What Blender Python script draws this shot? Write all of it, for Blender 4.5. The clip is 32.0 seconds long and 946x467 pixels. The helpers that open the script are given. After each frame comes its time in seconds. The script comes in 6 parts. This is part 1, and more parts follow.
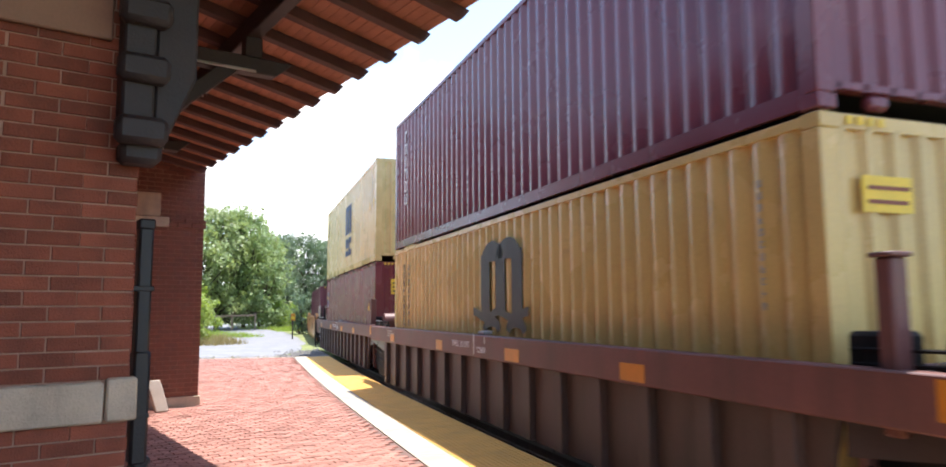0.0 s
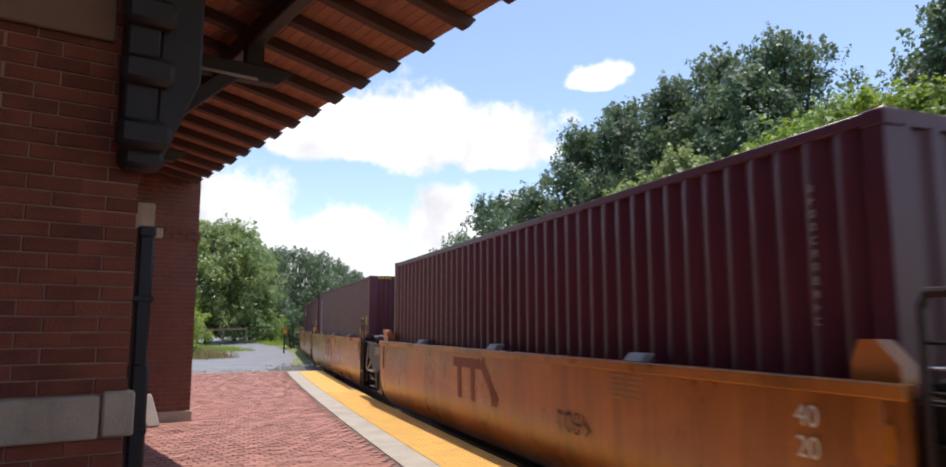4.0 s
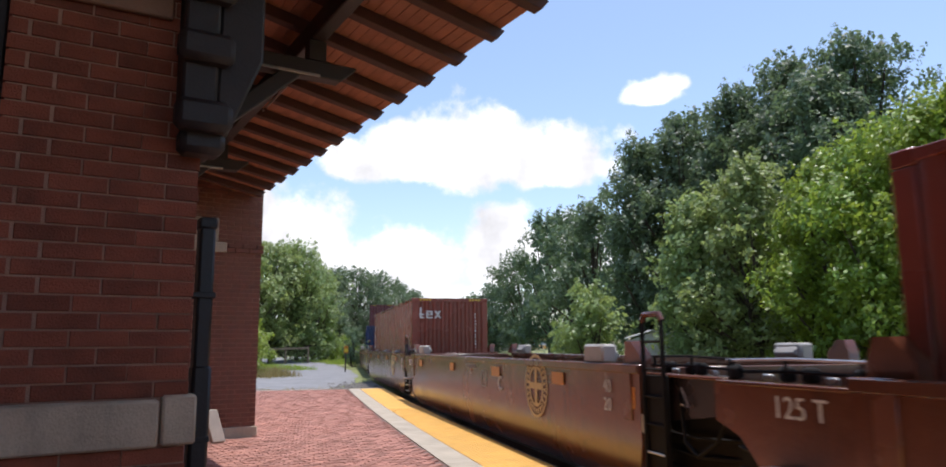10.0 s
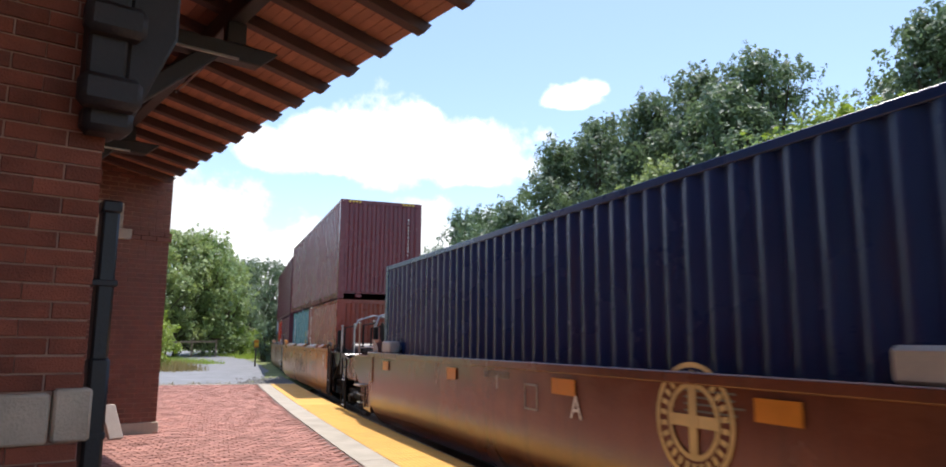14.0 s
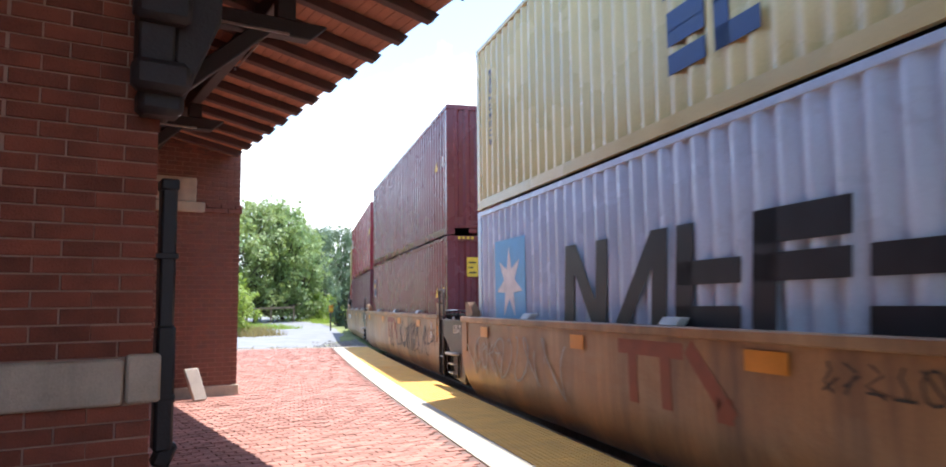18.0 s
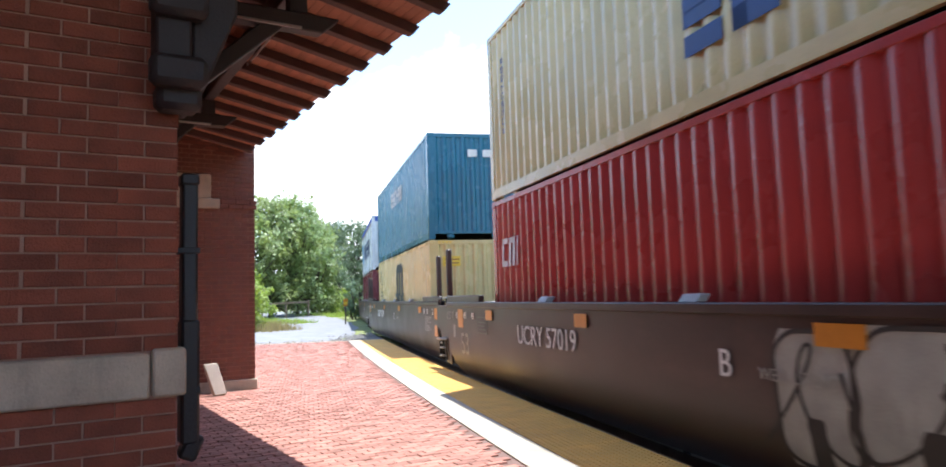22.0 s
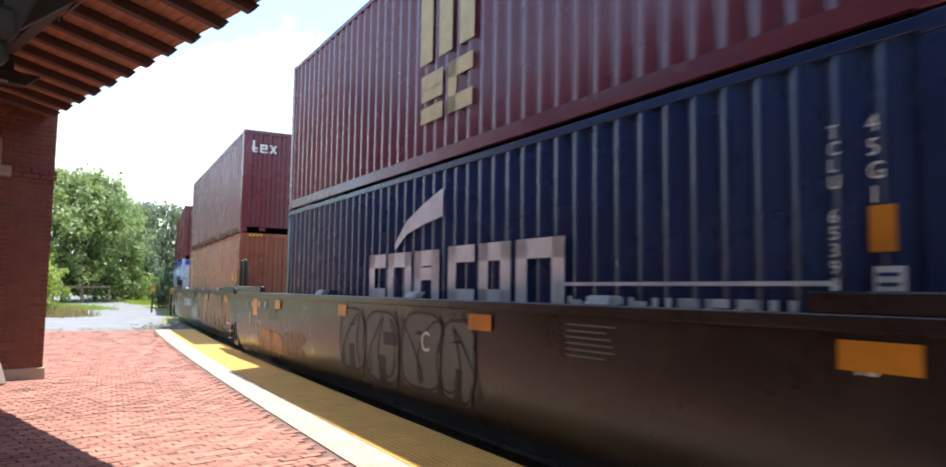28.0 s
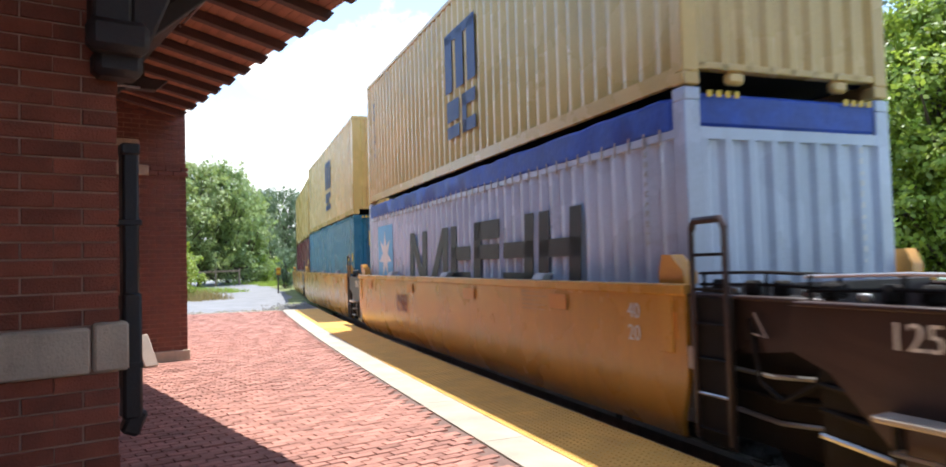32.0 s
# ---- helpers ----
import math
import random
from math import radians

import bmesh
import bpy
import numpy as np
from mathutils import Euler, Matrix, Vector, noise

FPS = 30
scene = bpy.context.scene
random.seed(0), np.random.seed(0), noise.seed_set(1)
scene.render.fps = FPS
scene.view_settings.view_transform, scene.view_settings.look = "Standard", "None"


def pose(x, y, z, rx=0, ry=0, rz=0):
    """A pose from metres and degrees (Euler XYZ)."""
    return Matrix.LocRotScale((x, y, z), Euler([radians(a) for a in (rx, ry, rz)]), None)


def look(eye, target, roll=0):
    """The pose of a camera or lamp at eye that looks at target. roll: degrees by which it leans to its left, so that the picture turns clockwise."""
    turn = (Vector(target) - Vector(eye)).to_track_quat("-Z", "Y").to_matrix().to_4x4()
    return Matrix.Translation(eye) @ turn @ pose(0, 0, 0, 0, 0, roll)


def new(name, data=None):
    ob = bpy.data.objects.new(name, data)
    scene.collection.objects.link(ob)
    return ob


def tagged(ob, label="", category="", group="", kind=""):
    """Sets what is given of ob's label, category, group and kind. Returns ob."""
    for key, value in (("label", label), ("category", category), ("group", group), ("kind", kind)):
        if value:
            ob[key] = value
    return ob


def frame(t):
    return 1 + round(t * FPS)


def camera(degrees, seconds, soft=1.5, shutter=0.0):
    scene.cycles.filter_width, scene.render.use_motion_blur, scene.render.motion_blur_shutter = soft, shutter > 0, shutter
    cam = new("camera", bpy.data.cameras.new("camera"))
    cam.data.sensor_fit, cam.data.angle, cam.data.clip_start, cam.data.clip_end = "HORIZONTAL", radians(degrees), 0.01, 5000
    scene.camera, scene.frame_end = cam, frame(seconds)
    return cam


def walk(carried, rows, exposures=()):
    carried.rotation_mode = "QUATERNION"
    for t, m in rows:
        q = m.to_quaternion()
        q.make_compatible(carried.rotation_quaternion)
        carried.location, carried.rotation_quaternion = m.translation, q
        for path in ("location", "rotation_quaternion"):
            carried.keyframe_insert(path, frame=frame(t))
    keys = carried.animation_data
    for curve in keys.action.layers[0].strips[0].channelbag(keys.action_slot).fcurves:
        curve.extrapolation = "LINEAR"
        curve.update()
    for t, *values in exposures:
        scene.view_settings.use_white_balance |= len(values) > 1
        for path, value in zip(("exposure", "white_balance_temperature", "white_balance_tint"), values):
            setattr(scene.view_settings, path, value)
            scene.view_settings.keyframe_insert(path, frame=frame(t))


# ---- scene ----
LENS = 67.0
# seconds, eye x y z, heading (clockwise from +y), pitch, lean
PATH = [
    (0, -0.039, -0.826, 1.631, 35.23, 6.17, -0.33),
    (0.5, -0.042, -0.833, 1.651, 34.78, 5.53, -0.10),
    (1, -0.053, -0.840, 1.660, 34.45, 6.48, -0.01),
    (1.5, -0.044, -0.834, 1.661, 34.08, 5.92, -0.62),
    (2, -0.048, -0.808, 1.651, 34.52, 6.00, -1.07),
    (2.5, -0.055, -0.835, 1.653, 35.01, 5.68, -0.52),
    (3, -0.058, -0.841, 1.640, 35.26, 6.10, -0.95),
    (3.5, -0.064, -0.811, 1.639, 35.36, 7.20, -0.46),
    (5.5, -0.003, -0.154, 1.520, 36.48, 7.39, 0.64),
    (6, 0.001, -0.147, 1.522, 35.65, 7.20, 0.40),
    (6.5, 0.013, -0.142, 1.519, 34.60, 6.39, 0.86),
    (7, 0.023, -0.122, 1.525, 35.62, 6.95, 0.03),
    (7.5, 0.023, -0.165, 1.533, 34.03, 7.41, -0.65),
    (8, 0.037, -0.154, 1.519, 34.53, 8.15, 0.01),
    (8.5, 0.048, -0.185, 1.510, 34.60, 8.37, 0.44),
    (9, 0.078, -0.206, 1.510, 33.19, 7.88, 0.61),
    (9.5, 0.073, -0.222, 1.510, 31.88, 8.15, -0.28),
    (10, 0.060, -0.226, 1.507, 31.33, 8.89, -0.43),
    (10.5, 0.060, -0.224, 1.509, 31.21, 8.77, -0.23),
    (11, 0.065, -0.227, 1.508, 30.25, 9.41, -0.89),
    (11.5, 0.063, -0.198, 1.505, 30.60, 8.40, -0.23),
    (12, 0.057, -0.188, 1.507, 30.94, 8.32, 0.25),
    (12.5, 0.065, -0.182, 1.501, 31.07, 8.41, 0.26),
    (13, 0.063, -0.187, 1.503, 31.51, 8.33, -0.16),
    (13.5, 0.060, -0.172, 1.506, 37.48, 8.59, 0.96),
    (15.5, 0.131, -0.293, 1.498, 38.08, 8.72, 0.03),
    (16, 0.144, -0.292, 1.503, 36.44, 6.21, 0.59),
    (16.5, 0.161, -0.260, 1.505, 34.56, 5.55, 0.35),
    (17, 0.160, -0.295, 1.505, 32.89, 5.74, -0.08),
    (17.5, 0.159, -0.313, 1.504, 32.99, 5.64, 0.16),
    (18, 0.146, -0.330, 1.509, 32.40, 5.63, -0.61),
    (18.5, 0.137, -0.356, 1.506, 32.10, 6.05, -1.75),
    (19, 0.131, -0.364, 1.502, 32.35, 5.55, -1.92),
    (19.5, 0.128, -0.325, 1.501, 32.53, 6.11, -2.30),
    (20, 0.118, -0.324, 1.498, 32.85, 6.20, -1.92),
    (20.5, 0.121, -0.313, 1.494, 33.37, 6.00, -1.58),
    (21, 0.115, -0.313, 1.495, 33.84, 5.99, -1.28),
    (21.5, 0.114, -0.328, 1.493, 32.51, 4.75, -1.36),
    (22, 0.114, -0.304, 1.495, 31.44, 4.95, -1.76),
    (22.5, 0.111, -0.299, 1.493, 31.44, 5.05, -1.46),
    (23, 0.102, -0.321, 1.492, 32.04, 5.33, -1.29),
    (23.5, 0.101, -0.323, 1.493, 31.40, 4.51, -2.62),
    (24, 0.095, -0.325, 1.486, 30.03, 4.74, -1.74),
    (24.5, 0.070, -0.339, 1.486, 30.04, 4.45, -0.96),
    (26.5, 0.028, -0.338, 1.464, 30.30, 4.23, -1.83),
    (27, 0.037, -0.319, 1.471, 30.85, 4.45, -2.29),
    (27.5, 0.078, -0.323, 1.479, 37.45, 6.20, -0.67),
    (28, 0.046, -0.341, 1.470, 45.26, 4.60, 0.86),
    (28.5, 0.011, -0.335, 1.502, 40.94, 2.87, -0.58),
    (29, 0.030, -0.307, 1.515, 35.46, 2.52, -1.09),
    (29.5, 0.070, -0.288, 1.522, 33.23, 2.31, -2.07),
    (30, 0.092, -0.292, 1.530, 33.35, 2.56, -2.31),
    (30.5, 0.097, -0.297, 1.519, 33.78, 1.69, -2.21),
    (31, 0.082, -0.291, 1.518, 34.24, 3.19, -1.91),
    (31.5, 0.052, -0.307, 1.520, 35.05, 3.44, -1.96),
    (32, 0.027, -0.307, 1.522, 36.61, 2.30, -1.60)]


def aim(x, y, z, heading, pitch, lean):
    h, p = radians(heading), radians(pitch)
    return look((x, y, z), (x + math.sin(h) * math.cos(p), y + math.cos(h) * math.cos(p), z + math.sin(p)), lean)


cam = camera(LENS, 32.0, soft=1.8, shutter=0.12)
walk(cam, [(t, aim(*p)) for t, *p in PATH],
     [(0, 1.1, 6300, 12), (1.2, 1.25, 6300, 12), (1.6, 1.15, 6250, 11), (2.7, 0.0, 6300, 14), (13.2, 0.0, 6300, 14), (15.2, 1.2, 6100, 10), (16, 1.45, 6050, 12), (17, 1.4, 6050, 12), (18, 1.2, 5950, 9), (19, 1.52, 5950, 9), (20, 1.55, 5650, 8), (21, 0.7, 5550, 8), (22, 1.15, 5900, 9), (23, 0.9, 5950, 9), (24, 0.9, 6050, 10), (27, 1.35, 5850, 8), (28, 1.0, 6300, 7), (28.7, 1.0, 7200, 9), (29.1, 1.05, 7500, 9), (29.6, 1.3, 6400, 8), (30.4, 1.0, 6300, 9), (32, 0.9, 6200, 9)])

# ---- light ----
SUN_WAY = Vector((0.245, 0.10, 1.0)).normalized()          # towards the sun
world = bpy.data.worlds.new("sky")
scene.world = world
world.use_nodes = True
wn, wl = world.node_tree.nodes, world.node_tree.links
sky = wn.new("ShaderNodeTexSky")
sky.sky_type, sky.sun_disc = "NISHITA", False
sky.sun_elevation = math.asin(SUN_WAY.z)
sky.sun_rotation = math.atan2(SUN_WAY.x, SUN_WAY.y)
sky.air_density, sky.dust_density, sky.ozone_density = 1.0, 0.8, 0.5


def math_node(op, a, b=None, c=None):
    n = wn.new("ShaderNodeMath")
    n.operation = op
    for k, v in enumerate((a, b, c)):
        if v is not None:
            if isinstance(v, (int, float)):
                n.inputs[k].default_value = v
            else:
                wl.new(v, n.inputs[k])
    return n.outputs[0]


# cumulus: heaps round given bearings (degrees, clockwise from +y) and heights, frayed by noise, and scattered ones all round
geo = wn.new("ShaderNodeTexCoord")
sep = wn.new("ShaderNodeSeparateXYZ")
wl.new(geo.outputs["Generated"], sep.inputs[0])
fray = wn.new("ShaderNodeTexNoise")
fray.inputs["Scale"].default_value, fray.inputs["Detail"].default_value, fray.inputs["Roughness"].default_value = 13.0, 9, 0.6
wl.new(geo.outputs["Generated"], fray.inputs["Vector"])
bearing = math_node("MULTIPLY", math_node("ARCTAN2", sep.outputs[0], sep.outputs[1]), 57.296)
height = math_node("MULTIPLY", math_node("ARCSINE", sep.outputs[2]), 57.296)
heap = None
for b0, h0, wide, high, peak in ((26.5, 14.3, 7.6, 3.4, 1.2), (31.5, 14.4, 6.4, 5.4, 1.1), (37.4, 14.2, 6.8, 3.8, 1.2), (15.2, 8.8, 6.8, 4.4, 1.1), (18.6, 7.2, 4.0, 4.0, 1),
                                 (26.5, 6.2, 6.0, 3.9, 1.1), (33.8, 6.4, 5.0, 5.4, 1.0), (38.5, 6.6, 4.8, 4.2, 1.0), (24, 3.0, 16, 2.6, 1), (46.4, 19.0, 3.6, 1.9, 0.75), (48.2, 19.6, 1.8, 1.3, 0.7), (43.6, 16.2, 2.0, 1.7, 0.5),
                                 (-40, 18, 14, 5, 1), (95, 20, 16, 6, 1), (150, 25, 20, 7, 1), (-120, 22, 18, 6, 1), (5, 12, 5, 4, 1)):
    rise = math_node("DIVIDE", math_node("SUBTRACT", height, h0), high)
    d2 = math_node("ADD", math_node("POWER", math_node("ABSOLUTE", math_node("DIVIDE", math_node("SUBTRACT", bearing, b0), wide)), 2.0),
                   math_node("POWER", math_node("MAXIMUM", rise, math_node("MULTIPLY", rise, -2.2)), 2.0))
    one = math_node("SUBTRACT", peak, d2)
    heap = one if heap is None else math_node("MAXIMUM", heap, one)
dense = math_node("ADD", math_node("MAXIMUM", heap, -1.2), math_node("MULTIPLY", math_node("SUBTRACT", fray.outputs[0], 0.5), 2.6))
cover = wn.new("ShaderNodeMapRange")
cover.interpolation_type = "SMOOTHSTEP"
cover.inputs[1].default_value, cover.inputs[2].default_value = 0.02, 0.62
wl.new(dense, cover.inputs[0])
soft = wn.new("ShaderNodeTexNoise")
soft.inputs["Scale"].default_value, soft.inputs["Detail"].default_value = 14.0, 6
wl.new(geo.outputs["Generated"], soft.inputs["Vector"])
white = wn.new("ShaderNodeMapRange")
white.inputs[1].default_value, white.inputs[2].default_value, white.inputs[3].default_value, white.inputs[4].default_value = 0.3, 0.7, 4.3, 7.2
wl.new(soft.outputs[0], white.inputs[0])
puff = wn.new("ShaderNodeCombineColor")
for k in range(3):
    wl.new(white.outputs[0], puff.inputs[k])
blend = wn.new("ShaderNodeMix")
blend.data_type = "RGBA"
wl.new(cover.outputs[0], blend.inputs[0])
wl.new(sky.outputs[0], blend.inputs[6])
wl.new(puff.outputs[0], blend.inputs[7])
wl.new(blend.outputs[2], wn["Background"].inputs[0])
wn["Background"].inputs[1].default_value = 0.2
sun = new("sun", bpy.data.lights.new("sun", "SUN"))
sun.data.energy, sun.data.angle, sun.data.color = 4.6, radians(0.5), (1.0, 0.95, 0.88)
sun.matrix_world = look(SUN_WAY * 100, (0, 0, 0))

# ---- materials ----
def material(name, color, rough=0.7, metal=0.0, vary=0.25, scale=3.0, bump=0.0, fine=60.0, spread=0.0, island=False, dirt=None, dirt_scale=0.8, dirt_amount=0.45, streak=1.0, spec=0.5, wear=None, wear_amount=0.42):
    """Painted or raw surface: colour varied at two scales, optional dirt in vertical streaks, fine relief."""
    m = bpy.data.materials.new(name)
    m.use_nodes = True
    n, l = m.node_tree.nodes, m.node_tree.links
    b = n["Principled BSDF"]
    b.inputs["Metallic"].default_value = metal
    b.inputs["Specular IOR Level"].default_value = spec
    coord = n.new("ShaderNodeTexCoord")
    each = n.new("ShaderNodeObjectInfo")
    far = n.new("ShaderNodeVectorMath")
    far.operation = "MULTIPLY_ADD"
    far.inputs[1].default_value = (37.0, 53.0, 29.0)
    l.new(each.outputs["Random"], far.inputs[0])
    l.new(coord.outputs["Object"], far.inputs[2])
    place = far.outputs[0]
    big = n.new("ShaderNodeTexNoise")
    big.inputs["Scale"].default_value, big.inputs["Detail"].default_value = scale, 6
    small = n.new("ShaderNodeTexNoise")
    small.inputs["Scale"].default_value, small.inputs["Detail"].default_value = fine, 3
    l.new(place, big.inputs["Vector"])
    l.new(place, small.inputs["Vector"])
    both = n.new("ShaderNodeMath")
    both.operation = "MULTIPLY_ADD"
    both.inputs[1].default_value = 0.35
    l.new(small.outputs[0], both.inputs[0])
    l.new(big.outputs[0], both.inputs[2])
    ramp = n.new("ShaderNodeMapRange")
    ramp.inputs[1].default_value, ramp.inputs[2].default_value = 0.4, 0.95
    ramp.inputs[3].default_value, ramp.inputs[4].default_value = 1 - vary, 1 + vary
    l.new(both.outputs[0], ramp.inputs[0])
    val = ramp.outputs[0]
    if spread:
        info = n.new("ShaderNodeObjectInfo")
        rr = n.new("ShaderNodeMapRange")
        rr.inputs[3].default_value, rr.inputs[4].default_value = 1 - spread, 1 + spread
        if island:
            info = n.new("ShaderNodeNewGeometry")
        l.new(info.outputs["Random Per Island" if island else "Random"], rr.inputs[0])
        mul = n.new("ShaderNodeMath")
        mul.operation = "MULTIPLY"
        l.new(val, mul.inputs[0])
        l.new(rr.outputs[0], mul.inputs[1])
        val = mul.outputs[0]
    hsv = n.new("ShaderNodeHueSaturation")
    hsv.inputs["Color"].default_value = (*color, 1)
    l.new(val, hsv.inputs["Value"])
    out = hsv.outputs[0]
    if wear:
        wm = n.new("ShaderNodeMapping")
        wm.inputs["Scale"].default_value = (0.9, 0.55, 1.5)
        wt = n.new("ShaderNodeTexNoise")
        wt.inputs["Scale"].default_value, wt.inputs["Detail"].default_value, wt.inputs["Roughness"].default_value, wt.inputs["Distortion"].default_value = 1.0, 9, 0.68, 0.6
        l.new(place, wm.inputs[0])
        l.new(wm.outputs[0], wt.inputs["Vector"])
        wr = n.new("ShaderNodeMapRange")
        wr.inputs[1].default_value, wr.inputs[2].default_value = 1 - wear_amount - 0.06, 1 - wear_amount + 0.10
        wr.inputs[4].default_value = 0.8
        l.new(wt.outputs[0], wr.inputs[0])
        wx = n.new("ShaderNodeMix")
        wx.data_type = "RGBA"
        wx.inputs[7].default_value = (*wear, 1)
        l.new(wr.outputs[0], wx.inputs[0])
        l.new(out, wx.inputs[6])
        out = wx.outputs[2]
    if dirt:
        mp = n.new("ShaderNodeMapping")
        mp.inputs["Scale"].default_value = (dirt_scale * 3, dirt_scale * 3, dirt_scale / streak)
        dn = n.new("ShaderNodeTexNoise")
        dn.inputs["Scale"].default_value, dn.inputs["Detail"].default_value, dn.inputs["Roughness"].default_value = 1.0, 8, 0.7
        l.new(place, mp.inputs[0])
        l.new(mp.outputs[0], dn.inputs["Vector"])
        dr = n.new("ShaderNodeMapRange")
        dr.inputs[1].default_value, dr.inputs[2].default_value = 1 - dirt_amount - 0.1, 1 - dirt_amount + 0.25
        l.new(dn.outputs[0], dr.inputs[0])
        mix = n.new("ShaderNodeMix")
        mix.data_type = "RGBA"
        mix.inputs[7].default_value = (*dirt, 1)
        l.new(dr.outputs[0], mix.inputs[0])
        l.new(out, mix.inputs[6])
        out = mix.outputs[2]
    l.new(out, b.inputs["Base Color"])
    rg = n.new("ShaderNodeMapRange")
    rg.inputs[3].default_value, rg.inputs[4].default_value = max(0.05, rough - 0.12), min(1, rough + 0.12)
    l.new(big.outputs[0], rg.inputs[0])
    l.new(rg.outputs[0], b.inputs["Roughness"])
    if bump:
        bp = n.new("ShaderNodeBump")
        bp.inputs["Strength"].default_value, bp.inputs["Distance"].default_value = bump, 0.01
        l.new(small.outputs[0], bp.inputs["Height"])
        l.new(bp.outputs[0], b.inputs["Normal"])
    return m


BRICK = material("wall brick", (0.25, 0.072, 0.04), 0.85, vary=0.38, scale=5, bump=0.6, fine=110, spread=0.2, dirt=(0.10, 0.04, 0.03), dirt_scale=0.9, dirt_amount=0.32)
MORTAR = material("weathered mortar", (0.47, 0.29, 0.21), 0.95, vary=0.2, scale=8, bump=0.4, fine=150)
FINE_BRICK = material("far brick", (0.20, 0.076, 0.05), 0.85, vary=0.25, scale=7, bump=0.4, spread=0.13, island=True)
STONE = material("belt stone", (0.52, 0.43, 0.32), 0.85, vary=0.25, scale=5, bump=0.5, fine=90, dirt=(0.24, 0.19, 0.15), dirt_scale=1.6, dirt_amount=0.36, streak=2.5)
PAVER = material("paver brick", (0.375, 0.178, 0.135), 0.9, vary=0.25, scale=6, bump=0.5, fine=90, spread=0.24)
ISLAND_PAVER = material("laid paver brick", (0.375, 0.178, 0.135), 0.9, vary=0.25, scale=6, bump=0.5, fine=90, spread=0.24, island=True)
JOINT = material("sand joint", (0.18, 0.11, 0.09), 0.95, vary=0.25, scale=12, bump=0.3)
CONCRETE = material("edge concrete", (0.41, 0.36, 0.285), 0.9, vary=0.2, scale=2.5, bump=0.4, fine=80, dirt=(0.3, 0.27, 0.23), dirt_amount=0.3)
YELLOW = material("tactile yellow", (0.68, 0.38, 0.08), 0.75, vary=0.2, scale=3, bump=0.3, dirt=(0.42, 0.22, 0.06), dirt_amount=0.34)
SOFFIT = material("soffit board", (0.42, 0.185, 0.11), 0.7, vary=0.2, scale=5, bump=0.3, spread=0.1)
BEAM = material("painted timber", (0.034, 0.027, 0.027), 0.6, vary=0.25, scale=4, bump=0.3)
RAFTER = material("brown painted rafter", (0.085, 0.042, 0.034), 0.7, vary=0.25, scale=4, bump=0.3)
IRON = material("black iron", (0.012, 0.012, 0.014), 0.5, vary=0.3, scale=8, bump=0.2)
GRAVEL = material("road gravel", (0.21, 0.21, 0.215), 0.95, vary=0.25, scale=1.2, bump=0.6, fine=25)
GRASS = material("grass ground", (0.17, 0.19, 0.06), 0.95, vary=0.4, scale=0.6, bump=0.6, fine=30)
BALLAST = material("ballast", (0.20, 0.19, 0.175), 0.95, vary=0.4, scale=5, bump=0.8, fine=40)
STEEL = material("rail steel", (0.25, 0.2, 0.17), 0.35, metal=0.8, vary=0.3, scale=5)
SHINE = material("worn steel", (0.6, 0.58, 0.55), 0.3, metal=0.9, vary=0.2)
TIE = material("tie timber", (0.07, 0.055, 0.045), 0.9, vary=0.3, scale=5, bump=0.4)
BARK = material("bark", (0.08, 0.06, 0.045), 0.95, vary=0.35, scale=5, bump=0.6)


# ---- geometry helpers ----
def box(bm, x0, y0, z0, x1, y1, z1, bevel=0.0, m=None):
    got = bmesh.ops.create_cube(bm, size=1.0)["verts"]
    for v in got:
        v.co = Vector(((x0 + x1) / 2 + v.co.x * (x1 - x0), (y0 + y1) / 2 + v.co.y * (y1 - y0), (z0 + z1) / 2 + v.co.z * (z1 - z0)))
    if bevel:
        edges = list({e for v in got for e in v.link_edges})
        got = bmesh.ops.bevel(bm, geom=edges, offset=bevel, segments=1, affect="EDGES")["verts"]
    if m:
        bmesh.ops.transform(bm, matrix=m, verts=list(got))
    return bm


def tube(bm, points, radius, sides=8, taper=1.0):
    """A round bar along points."""
    rings = []
    pts = [Vector(p) for p in points]
    for i, p in enumerate(pts):
        d = (pts[min(i + 1, len(pts) - 1)] - pts[max(i - 1, 0)]).normalized()
        a = d.orthogonal().normalized()
        if i and rings:
            a = (last - d * last.dot(d)).normalized()
        last = a
        b = d.cross(a)
        r = radius * (1 + (taper - 1) * i / max(1, len(pts) - 1))
        rings.append([bm.verts.new(p + (a * math.cos(2 * math.pi * k / sides) + b * math.sin(2 * math.pi * k / sides)) * r) for k in range(sides)])
    for r0, r1 in zip(rings, rings[1:]):
        for k in range(sides):
            bm.faces.new((r0[k], r0[(k + 1) % sides], r1[(k + 1) % sides], r1[k]))
    bm.faces.new(rings[0][::-1])
    bm.faces.new(rings[-1])
    return bm


def disc(bm, centre, axis, radius, width, sides=24):
    c, a = Vector(centre), Vector(axis).normalized()
    return tube(bm, [c - a * width / 2, c + a * width / 2], radius, sides)


def mesh_of(bm, mat, name="mesh", smooth=False):
    me = bpy.data.meshes.new(name)
    bmesh.ops.recalc_face_normals(bm, faces=bm.faces)
    bm.to_mesh(me)
    bm.free()
    me.materials.append(mat)
    me.shade_smooth()
    me.set_sharp_from_angle(angle=radians(40))
    return me


def part(name, bm, mat, parent=None, label="", m=None):
    me = bm if isinstance(bm, bpy.types.Mesh) else mesh_of(bm, mat, name)
    ob = new(name, me)
    if parent is not None:
        ob.parent = parent
    if m is not None:
        ob.matrix_basis = m
    if label:
        ob["label"] = label
    return ob


